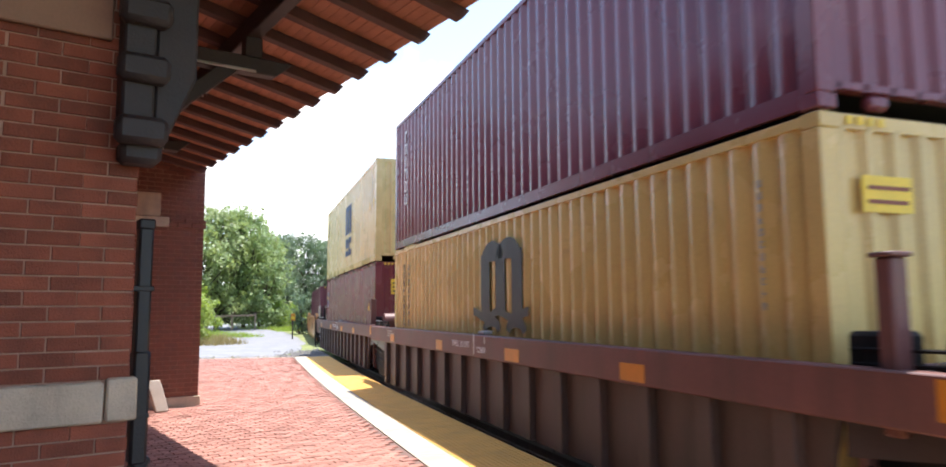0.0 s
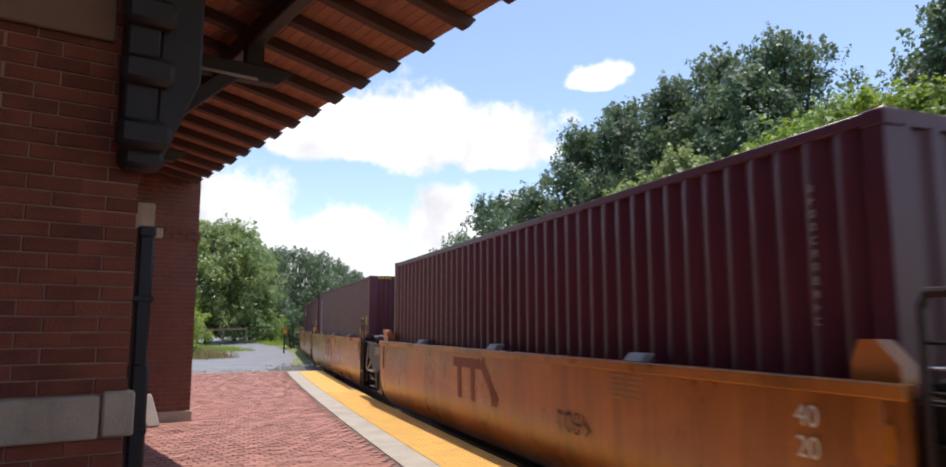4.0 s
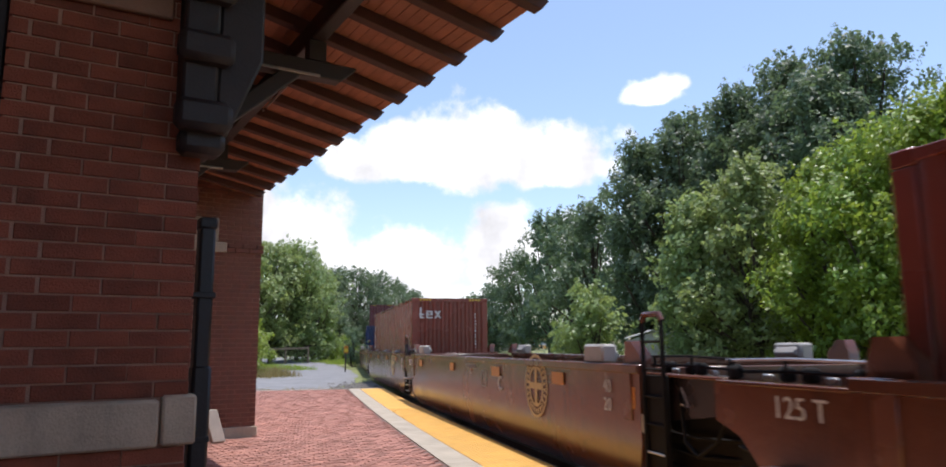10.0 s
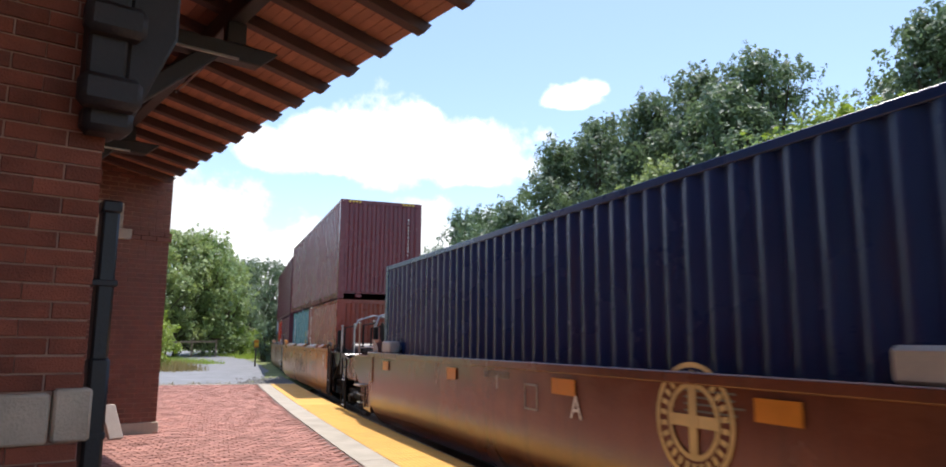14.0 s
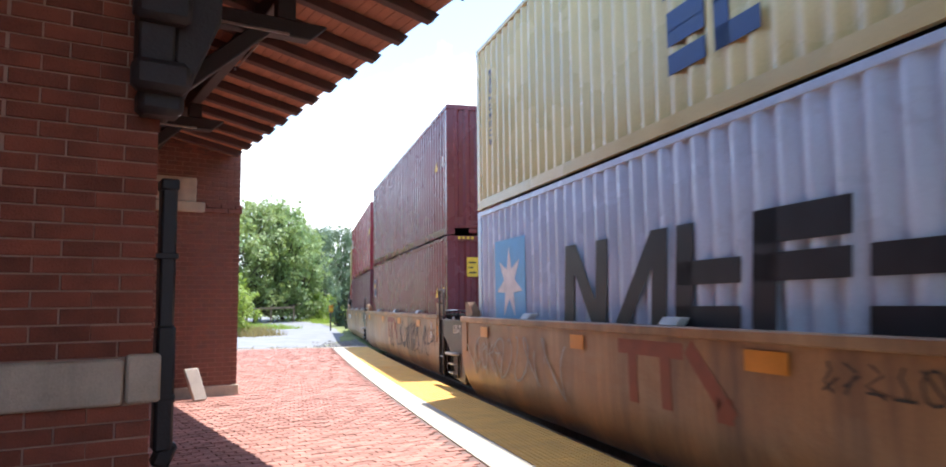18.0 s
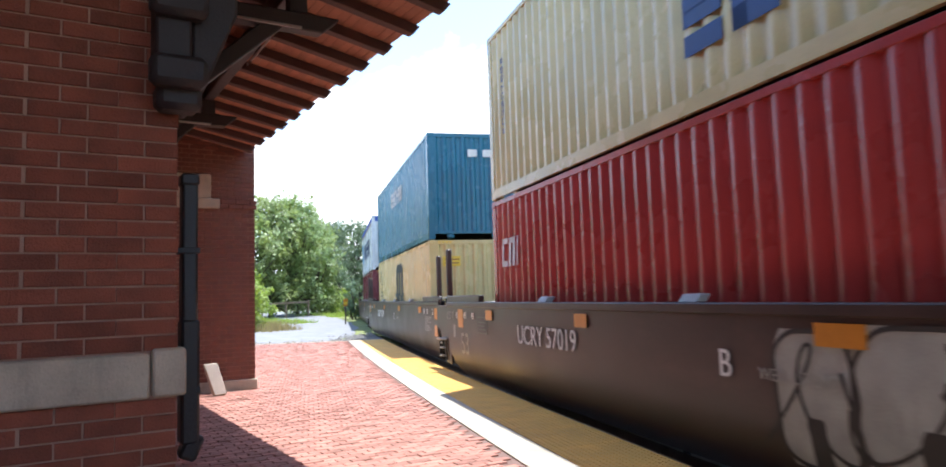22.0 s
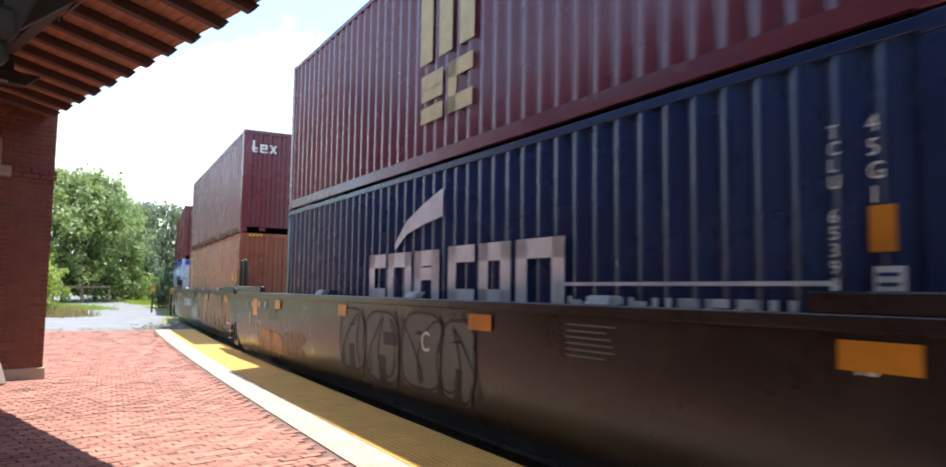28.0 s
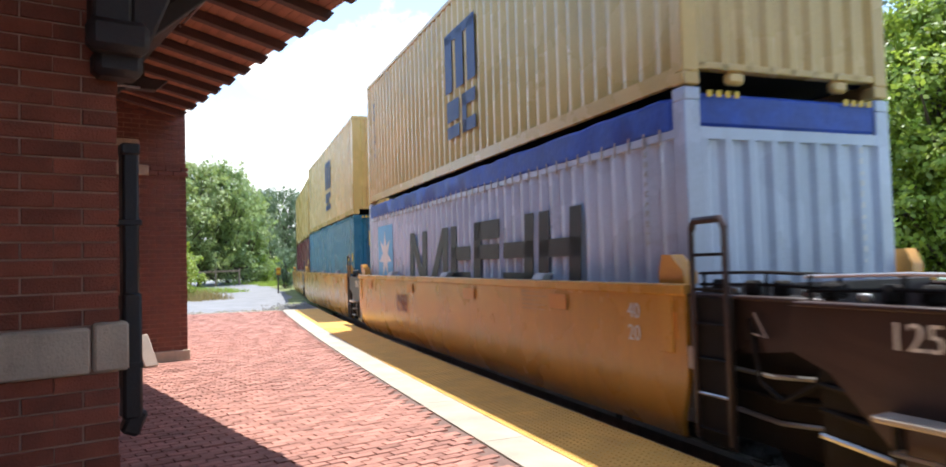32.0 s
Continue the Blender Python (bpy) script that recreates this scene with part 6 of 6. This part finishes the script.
        if length == 53:
            lettering(c, "53", 0.56, "pale", LONG + e - 0.95, 0.42, -1.465)
            part("tag", box(B(), 0, -0.34, 0, 0.004, 0, 0.34), INK["amber"], c, "orange reflector plate", m=pose(-1.468, LONG + e - 0.80, 0.90))
            part("tag", box(B(), 0, -0.14, 0, 0.004, 0, 0.24), INK["pale"], c, m=pose(-1.468, LONG + e - 0.46, 0.70))
            for yy, zz, w, h in ((0, 0, 0.56, 0.015), (0, 0.27, 0.56, 0.015), (0, 0, 0.015, 0.28), (-0.55, 0, 0.015, 0.28), (-0.06, 0.06, 0.42, 0.02), (-0.06, 0.12, 0.36, 0.02), (-0.06, 0.18, 0.44, 0.02)):
                part("stencil", box(B(), 0, -w, 0, 0.003, 0, h), INK["grey"], c, m=pose(-1.477, LONG + e - 2.1 + yy, 0.84 + zz))
            for k, t in enumerate(("45", "48", "40")):
                lettering(c, t, 0.18, "white", LONG + e - (0.66, 1.22, 1.72)[k], 1.07, -1.477)
        if number:
            ny, nz = {"70811": (1.5, 0.66), "888339": (3.3, 0.78) if unit == "A" else (9.80, 0.74), "57019": (9.3, 0.78), "744664": (2.15, 0.74), "742742": (10.3, 0.82)}.get(number, (9.6, 0.80))
            size = {NW: 0.30, DK: 0.38, BK: 0.385}.get(color, 0.34)
            mark_of = {DK: "UCRY ", BR: ""}.get(color, "DTTX ")
            lettering(c, mark_of + number, size, "white", ny + (2.95 * size if mark_of else 0), nz, -1.480)
            if color == NW:
                part("number_panel", box(B(), 0, ny - 4.0 * size, nz - 0.08, 0.003, ny + 3.7 * size, nz + 0.26), INK["black"], c, m=pose(-1.477, 0, 0))
        if color == BR:
            if unit == "B":
                lettering(c, "LD LMT 122,200 PER UNIT", 0.125, "pale", 7.12, 0.86, -1.472)
            block_word(c, "pale", 6.71, 1.08, (0.05,) * 9, 0.08, 0.03, 0.016, x=-1.472, seed=5)
            part("stencil", box(B(), 0, -0.03, 0, 0.003, 0, 0.16), INK["white"], c, m=pose(-1.472, 6.35, 0.96))
            for yy, zz, w, h in ((5.6, 0.78, 0.30, 0.02), (5.6, 1.04, 0.30, 0.02), (5.6, 0.78, 0.02, 0.28), (5.32, 0.78, 0.02, 0.28)):
                part("stencil", box(B(), 0, -w, 0, 0.003, 0, h), INK["pale"], c, m=pose(-1.472, yy, zz))
        if unit:
            lettering(c, unit, 0.32, "white", {BR: 4.6, YL: 9.0, BK: 8.35 if number and unit == "B" else 5.6}.get(color, 5.6), 0.78, -1.477)
    else:
        part("stencil", box(B(), 0, -0.04, 0, 0.003, 0, 0.30), INK["white"], c, m=pose(-1.524, 6.16, 1.01))
        lettering(c, "WELL LD LMT", 0.13, "white", 7.12, 1.09, -1.524)
        lettering(c, "122600", 0.12, "white", 6.02, 1.04, -1.524)
        lettering(c, "E" if seed == 0 else "A", 0.12, "white", 5.72, 1.18, -1.524)
        for k, w in enumerate((0.5, 0.62, 0.44)):
            part("stencil", box(B(), 0, -w, 0, 0.003, 0, 0.025), INK["pale"], c, m=pose(-1.524, 11.6, 1.10 + 0.05 * k))
        part("reflector", box(B(), 0, -0.22, 0, 0.004, 0, 0.22), INK["amber"], c, m=pose(-1.524, -0.95, 1.04))
    if logo == "ring":
        bm = B()
        for r0, r1 in ((0.44, 0.40), (0.29, 0.25)):
            ring = [[bm.verts.new((0, math.sin(a) * r, math.cos(a) * r)) for a in [2 * math.pi * k / 40 for k in range(40)]] for r in (r0, r1)]
            for k in range(40):
                bm.faces.new((ring[0][k], ring[0][(k + 1) % 40], ring[1][(k + 1) % 40], ring[1][k]))
        for k in range(26):
            a = 2 * math.pi * k / 26
            box(bm, -0.001, -0.02, 0.31, 0.001, 0.02, 0.38, m=Matrix.Rotation(a, 4, "X"))
        box(bm, -0.001, -0.25, -0.045, 0.001, 0.25, 0.045)
        box(bm, -0.003, -0.045, -0.25, -0.001, 0.045, 0.25)
        part("emblem", bm, INK["gold"], c, "round cross-in-ring emblem", m=pose(-1.472, 10.4 if number else 2.8, 0.93))
    elif logo == "bars":
        bm = B()
        for y, w, z, h in ((0.0, 1.12, 0.46, 0.14), (-0.19, 0.16, 0.0, 0.46), (-0.76, 0.16, 0.0, 0.46)):
            box(bm, 0, y - w, z, 0.003, y, z + h)
        stroke(bm, [(-1.2, 0.58), (-1.75, 0.04)], 0.16)
        box(bm, 0, -1.75, 0.0, 0.003, -1.55, 0.2)
        bmesh.ops.subdivide_edges(bm, edges=list(bm.edges), cuts=4, use_grid_fill=True)
        for v in bm.verts:
            v.co += Vector((side_x(0.55 + v.co.z) + 1.46, 0.0, 0.0))
        part("emblem", bm, INK["rust"], c, "faded red block emblem", m=pose(-1.466, 6.9 if color == YL else 7.5, 0.55))
    return c


# ---- the train, from the first car to the last ----
V = 12.96                                   # metres a second, towards the camera
moving = []
STACK_Z = 0.10
CARS = [  # place of the near container end at 0 s, paint, well length, near coupler, far coupler, guides, number, unit, emblem
    (3.14, RB, 40, 0, 0, "small", "", "", ""), (18.8, RB, 40, 0, 1, "small", "", "", ""),
    (38.9, OR, 40, 1, 0, "long", "", "", ""), (54.6, OR, 40, 0, 0, "small", "", "", "bars"), (70.76, OR, 40, 0, 0, "small", "", "", "bars"),
    (86.45, OR, 40, 0, 0, "small", "", "", "bars"), (101.6, OR, 40, 0, 1, "small", "742742", "", ""),
    (121.0, BR, 40, 1, 0, "long", "70811", "B", "ring"), (136.6, BR, 40, 0, 0, "box", "", "C", "ring"), (151.85, BR, 40, 0, 0, "small", "", "D", "ring"),
    (167.5, BR, 40, 0, 0, "box", "", "E", "ring"), (183.2, BR, 40, 0, 1, "box", "", "A", "ring"),
    (201.8, OR, 40, 1, 0, "long", "", "", ""), (217.3, YL, 40, 0, 0, "small", "", "E", "bars"), (232.9, YL, 40, 0, 0, "small", "", "", "bars"),
    (248.1, YL, 40, 0, 0, "small", "", "", "bars"), (263.4, YL, 40, 0, 1, "small", "743062", "", ""),
    (284.7, DK, 53, 1, 0, "small", "57019", "B", ""), (303.6, DK, 53, 0, 0, "small", "57019", "C", ""), (322.7, DK, 53, 0, 1, "small", "", "A", ""),
    (345.15, BK, 53, 1, 0, "small", "888339", "A", ""), (364.7, BK, 53, 0, 0, "small", "", "C", ""), (383.1, BK, 53, 0, 1, "small", "888339", "B", ""),
    (404.4, NW, 40, 1, 0, "long", "744664", "A", ""), (419.7, NW, 40, 0, 0, "small", "", "", ""), (435.2, NW, 40, 0, 0, "small", "", "", ""), (450.6, NW, 40, 0, 0, "small", "", "", ""),
]
CAR_LABEL = {OR: "old orange articulated well car with dark streaks", YL: "faded yellow well car with graffiti and rust", NW: "bright yellow well car with clean sides",
             BR: "oxide brown well car with a round emblem", DK: "dark brown long well car with white stencils", BK: "sooty black well car covered in graffiti",
             RB: "red oxide well car with ribbed sides"}
SPRAY = {12: ("", "rust", 5.0, 9.5), 14: ("", "pale", 8.0, 12.0), 15: ("", "soot", 1.0, 6.5), 16: ("", "rust", 2.5, 6.0),
         17: ("pale", "soot", 0.2, 4.9), 20: ("pale", "soot", 3.0, 10.8), 21: ("grey", "soot", 4.6, 8.3), 22: ("smear", "sand", -1.2, 6.9)}
SCRAWL = {  # seed, far edge, height, size, strokes, colour, width
    3: ((4, 4.0, 0.5, 0.22, 4, "soot", 0.02),), 12: ((1, 11.4, 0.62, 0.34, 5, "rust", 0.03), (2, 7.2, 0.45, 0.42, 8, "soot", 0.028), (3, 3.4, 0.60, 0.3, 5, "pale", 0.03)),
    13: ((5, 3.9, 0.90, 0.2, 7, "soot", 0.018), (6, 11.4, 0.85, 0.24, 4, "rust", 0.025)), 14: ((7, 4.2, 0.92, 0.20, 8, "soot", 0.018), (8, 11.6, 0.5, 0.4, 4, "pale", 0.03)),
    15: ((9, 4.6, 0.40, 0.52, 3, "soot", 0.05), (10, 3.0, 0.75, 0.3, 4, "soot", 0.035), (11, 2.9, 0.36, 0.3, 4, "soot", 0.03), (12, 1.3, 0.62, 0.36, 4, "soot", 0.035)),
    16: ((13, 9.4, 0.78, 0.2, 6, "soot", 0.02), (14, 5.2, 0.50, 0.34, 5, "rust", 0.03)), 20: ((15, 12.9, 0.90, 0.22, 6, "pale", 0.02),),
    22: ((16, 9.8, 1.04, 0.17, 5, "pale", 0.014), (17, 9.0, 1.10, 0.13, 6, "pale", 0.012), (18, 12.9, 0.5, 0.36, 4, "sand", 0.03), (19, 0.2, 0.80, 0.3, 5, "sand", 0.024)),
    24: ((20, 8.8, 0.62, 0.30, 3, "rust", 0.05),)}
for n, (s0, color, length, a, b, guides, number, unit, logo) in enumerate(CARS):
    car = well_car(color, CAR_LABEL[color], length, bool(a), bool(b), color == RB, number, unit, guides, n, logo)
    if SPRAY.get(n):
        ink, line, y0, y1 = SPRAY[n]
        graffiti(car, 40 + n, y0, y1, ink, line, 0.22, 1.16 if length == 40 else 1.25)
    if n == 2:
        part("number_panel", box(B(), 0, 2.75, 0.66, 0.003, 3.75, 0.98), INK["rust"], car, m=pose(-1.477, 0, 0))
        lettering(car, "DTTX", 0.29, "pale", 3.68, 0.72, -1.480)
    if n == 6:
        for ink, dy, dz, wide, x in (("soot", 0.05, -0.05, 0.30, -1.468), ("ochre", 0.0, 0.0, 0.20, -1.473)):
            block_word(car, ink, 9.6 + dy, 0.44 + dz, (0.80 + dy, 0.85 + dy, 0.75 + dy, 0.85 + dy, 0.8 + dy), 0.68 - 2 * dz, 0.16 - dy, wide, x=x, shapes=("lrtm", "tc", "ltmb", "lrtb", "ltm"))
    if n == 4:
        lettering(car, "PITHON", 0.29, "sand", 11.2, 0.82, -1.478)
    for seed, y1, z, h, count, ink, width in SCRAWL.get(n, ()):
        scrawl(car, seed, y1, z, h, count, ink, width)
    if color == DK:
        lettering(car, "WELL LD LMT", 0.13, "pale", 5.1, 0.80, -1.478)
    if color == BK:
        g = random.Random(n)
        # tan patches: smears, with the platform's reflection painted in among them
        for k in range(6 if n == 22 else 4):
            yy = 13.4 - k * 0.72 + g.uniform(-0.2, 0.2)
            top = g.uniform(0.75, 1.16) if n == 22 else g.uniform(0.5, 0.75)
            part("stain", patch(yy - g.uniform(0.7, 1.3), yy, 0.20 + g.uniform(0, 0.1), top, g, 0.0070 + 0.0003 * k, g.uniform(-0.2, 0.2), 24, 0.34), INK["smear"], car, "rusty tan smear and reflection")
    moving.append((car, s0, 0.0))
    car.matrix_basis = arc_pose(s0)

# containers: car, level, near-end offset, paint, side painting, label, extras
LOAD = [
    (0, 0, 0, "yellow", "big_arch", "ochre yellow shipping container with a black device", {}), (0, 1, 0, "maroon", "column", "maroon shipping container with a white letter column", {}),
    (1, 0, 0, "maroon", "flag", "maroon shipping container with a small blue badge", {}), (1, 1, 0, "cream", "tall_bars", "pale yellow shipping container with a blue device", {}),
    (2, 0, 0, "plum", "", "dark maroon shipping container riding low in the well", {}), (3, 0, 0, "plum", "", "dark maroon shipping container riding low in the well", {}),
    (4, 0, 0, "plum", "column", "dark maroon shipping container with a white letter column", {}), (5, 0, 0, "plum", "badge", "dark maroon shipping container with a white badge", {}),
    (6, 0, 0, "plum", "curl", "dark maroon shipping container with a white curl", {}), (7, 0, 0, "brick", "column", "red-brown shipping container with a white letter column", {"low": 1}),
    (9, 0, 0, "brick", "three", "red-brown shipping container with three white letters", {"tex": 1}), (11, 0, 0, "navy", "", "dark blue shipping container riding low in the well", {}),
    (12, 0, 0, "brick", "short_column", "short red-brown container with a white letter column", {"len": 6.058}), (12, 0, 6.134, "teal", "short_plate", "short teal container with a white plate", {"len": 6.058}),
    (12, 1, 0, "maroon", "", "maroon shipping container on the upper tier", {}),
    (13, 0, 0, "plum", "", "short dark maroon shipping container", {"len": 6.058}), (13, 0, 6.134, "red", "short_word", "short bright red shipping container with white lettering", {"len": 6.058}),
    (13, 1, 0, "plum", "small_column", "plum shipping container on the upper tier", {"tex": 1}),
    (14, 0, 0, "grey", "star_word", "blue-grey shipping container with a star badge and black lettering", {"post": "yellow_car"}), (14, 1, 0, "cream", "tall_bars", "pale yellow shipping container with a blue device", {}),
    (15, 0, 0, "maroon", "flag", "maroon shipping container with a small blue badge", {}), (15, 1, 0, "maroon", "small_column", "maroon shipping container on the upper tier", {}),
    (16, 0, 0, "plum", "three", "dark plum shipping container with three white letters", {"tex": 1}), (16, 1, 0, "wine", "slant", "wine red shipping container with slanted white letters", {}),
    (17, 0, 0, "crimson", "slant", "crimson shipping container with slanted white letters", {}), (17, 1, 0, "cream", "tall_bars", "pale yellow shipping container with a blue device", {}),
    (18, 0, 0, "cream", "big_arch", "pale yellow shipping container with a black device", {}), (18, 1, 0, "sea", "pale_word", "sea blue shipping container with pale slanted lettering", {"two": 1}),
    (19, 0, 0, "maroon", "", "maroon shipping container in the well", {}), (19, 1, 0, "white", "star_word_dark", "off-white open-top container with a blue cover", {"tarp": 1}),
    (20, 0, 0, "brick", "column", "red-brown shipping container with a white letter column", {}), (20, 1, 0, "maroon", "small_column", "maroon shipping container on the upper tier", {"tex": 1}),
    (21, 0, 0, "navy", "wide_word", "navy shipping container with large white lettering", {"end": "blue"}), (21, 1, 0, "maroon", "gold_bars", "maroon shipping container with a gold device", {}),
    (22, 0, 0, "tan", "column", "orange-brown shipping container with a white letter column", {}), (22, 1, 0, "maroon", "small_column", "maroon shipping container on the upper tier", {"tex": 1}),
    (23, 0, 0, "grey", "star_word", "grey open-top container with a blue tarpaulin", {"tarp": 1, "doors": 1, "end": "white"}), (23, 1, 0, "maroon", "slant", "maroon shipping container with a yellow end badge", {"tex": 2}),
    (24, 0, 0, "grey", "star_word", "grey open-top container with a blue tarpaulin", {"tarp": 1}), (24, 1, 0, "yellow", "tall_bars", "ochre yellow shipping container with a blue device", {}),
    (25, 0, 0, "sea", "", "dark blue-grey shipping container in the well", {}), (25, 1, 0, "yellow", "tall_bars", "ochre yellow shipping container with a blue device", {}),
    (26, 0, 0, "maroon", "", "maroon shipping container in the well", {}), (26, 1, 0, "yellow", "", "ochre yellow shipping container on the upper tier", {}),
]
for n, (car, level, off, color, kind, label, extra) in enumerate(LOAD):
    c = container(color, label, extra.get("len", LONG), 2.591 if extra.get("low") or "len" in extra else HIGH, bool(extra.get("doors")), extra.get("end"), bool(extra.get("tarp")), extra.get("post"))
    if "len" in extra:
        if kind == "short_column":
            column_word(c, "white", 5.5, 2.3, 6, 0.30, 0.04, shapes=("lt", "lrt", "c", "rt", "lrtb", "lrb"))
        elif kind == "short_plate":
            mark(c, "white", 5.3, 1.05, 0.32, 1.25, "badge")
            column_word(c, "black", 5.25, 2.02, 4, 0.24, 0.02, x=-W2 - 0.008, seed=9)
            codes(c, n)
        elif kind == "short_word":
            block_word(c, "white", 5.75, 0.98, (0.25, 0.22, 0.25, 0.26, 0.22, 0.22, 0.25), 0.36, 0.08, 0.05, seed=17)
            block_word(c, "white", 2.15, 0.98, (0.34, 0.30, 0.10, 0.30), 0.52, 0.08, 0.055, seed=19)
            bm = B()
            v = [bm.verts.new(q) for q in ((0, 3.25, 1.62), (0, 2.55, 1.18), (0, 2.75, 0.95), (0, 2.95, 1.2))]
            bm.faces.new(v)
            part("emblem", bm, INK["white"], c, m=pose(-W2 - 0.006, 0, 0))
            for y, z, w in ((1.50, 2.12, 0.34), (1.08, 2.12, 0.42), (0.58, 2.12, 0.16), (1.05, 1.95, 0.40)):
                mark(c, "white", y, z, w, 0.13, "placard")
                for k in range(int(w / 0.12)):
                    mark(c, "black", y - 0.04 - 0.12 * k, z + 0.03, 0.06, 0.07, x=-W2 - 0.008)
    else:
        words(kind, c)
        codes(c, n, placard=(n % 3 != 2 or n in (2, 20, 23)) and "tex" not in extra and kind not in ("wide_word", "pale_word", "big_arch"), column=kind != "wide_word")
    if extra.get("tex") == 1:
        small = Matrix.Diagonal((0.8, 1, 0.8, 1))
        for i, (dx, w, h) in enumerate(((0.0, 0.17, 0.42), (0.26, 0.26, 0.30), (0.58, 0.28, 0.30))):
            bm = B()
            box(bm, 0, -0.008, 0, 0.075, -0.005, h)
            if i == 2:
                bm.clear()
                for z0, z1 in ((0, h), (h, 0)):
                    v = [bm.verts.new((x, -0.0085 if z0 else -0.0065, z)) for x, z in ((0, z0), (0.085, z0), (w, z1), (w - 0.085, z1))]
                    bm.faces.new(v)
                part("letter", bm, INK["white"], c, m=pose(-0.98 + dx * 0.8, 0, 2.26) @ small)
                continue
            if i:
                box(bm, w - 0.075, -0.008, 0.0 if i > 1 else 0.13, w, -0.005, h)
                box(bm, 0, -0.0095, h - 0.07, w, -0.0055, h)
            box(bm, -0.03 if not i else 0.0, -0.0105, 0.12, w, -0.006, 0.18)
            box(bm, 0, -0.0115, 0, w, -0.0065, 0.055)
            part("letter", bm, INK["white"], c, m=pose(-0.98 + dx * 0.8, 0, 2.26) @ small)
    elif extra.get("tex") == 2:
        end_mark(c, "yellow", -0.85, 2.28, 0.3, 0.3)
        end_mark(c, "white", -0.40, 2.36, 0.9, 0.14)
    elif extra.get("two"):
        end_mark(c, "white", -0.1, 2.25, 0.26, 0.2)
        end_mark(c, "white", 0.32, 2.25, 0.26, 0.2)
    if kind == "big_arch":
        end_mark(c, "yellow", -0.87, 2.20, 0.48, 0.26)
        for k, w in enumerate((0.38, 0.40)):
            end_mark(c, "rust", -0.82, 2.26 + 0.10 * k, w, 0.03, -0.012)
    if extra.get("doors"):
        end_mark(c, "sky", -0.75, 1.6, 0.34, 0.34, 0.014)
        end_mark(c, "black", -0.8, 1.45, 0.46, 0.08, 0.014)
        end_mark(c, "black", 0.3, 1.7, 0.5, 0.12, 0.014)
    s0 = CARS[car][0] + off
    z = (0.2 if car in (14, 17) else STACK_Z) + level * ((2.591 if car in (12, 13) else HIGH) + 0.02)
    moving.append((c, s0, z))
    c.matrix_basis = arc_pose(s0, 0, z)

# ---- brick pavers, nearest ones singly ----
U, T, GAP = 0.203, 0.1015, 0.008
pavers = []
for w in (0.0, 0.006):
    paver = B()
    box(paver, 0, 0, -0.03, U - GAP - w, T - GAP - w, 0)
    bmesh.ops.bevel(paver, geom=[e for e in paver.edges if all(v.co.z > -1e-6 for v in e.verts)], offset=0.004, segments=1, affect="EDGES")
    pavers.append(mesh_of(paver, PAVER, "paver"))
loose_v, loose_f, single = [], [], 0
rng = random.Random(17)
for j in range(-80, 270):
    y = 1.0 + j * T
    for i in range(-11, 56):
        x = i * U + (U / 2 if j % 2 else 0)
        dx, dy = x + U / 2 - CX, y + T / 2 - CY
        r = math.hypot(dx, dy)
        s = (math.atan2(dy, -dx) - TH0) * R_TRACK
        if r < R_EDGE + 1.24 + 0.09 or s > S_END - 0.2:
            continue
        if y > 12.35 and x < 3.3 or x < 0.62 and y > 3.3 or y < 1.0 and x > 6:
            continue
        z = rng.uniform(-0.005, 0.003)
        wide = rng.random() < 0.25
        if 5.2 < y < 8.2 and 2.3 < x < 4.4 and single < 300:
            part("paver", pavers[wide], PAVER, platform, m=pose(x, y, z))
            single += 1
            continue
        k = len(loose_v)
        w = GAP + 0.007 * wide * rng.random()
        x1, y1 = x + U - w, y + T - w
        tilt = rng.uniform(-0.003, 0.003)
        b = 0.004
        loose_v += [(x, y, z - 0.02), (x1, y, z - 0.02), (x1, y1, z - 0.02), (x, y1, z - 0.02), (x + b, y + b, z + tilt), (x1 - b, y + b, z), (x1 - b, y1 - b, z - tilt), (x + b, y1 - b, z)]
        loose_f += [(k + 4, k + 5, k + 6, k + 7), (k, k + 1, k + 5, k + 4), (k + 1, k + 2, k + 6, k + 5), (k + 2, k + 3, k + 7, k + 6), (k + 3, k, k + 4, k + 7)]
me = bpy.data.meshes.new("pavers")
me.from_pydata(loose_v, [], loose_f)
tagged(part("pavers", with_mat(me, ISLAND_PAVER), ISLAND_PAVER, platform), kind="stuff")


def motions():
    """The train comes round the curve at an even pace."""
    for ob, s0, z in moving:
        walk(ob, [(t, arc_pose(s0 - V * t, 0, z)) for t in range(0, 33)])


motions()
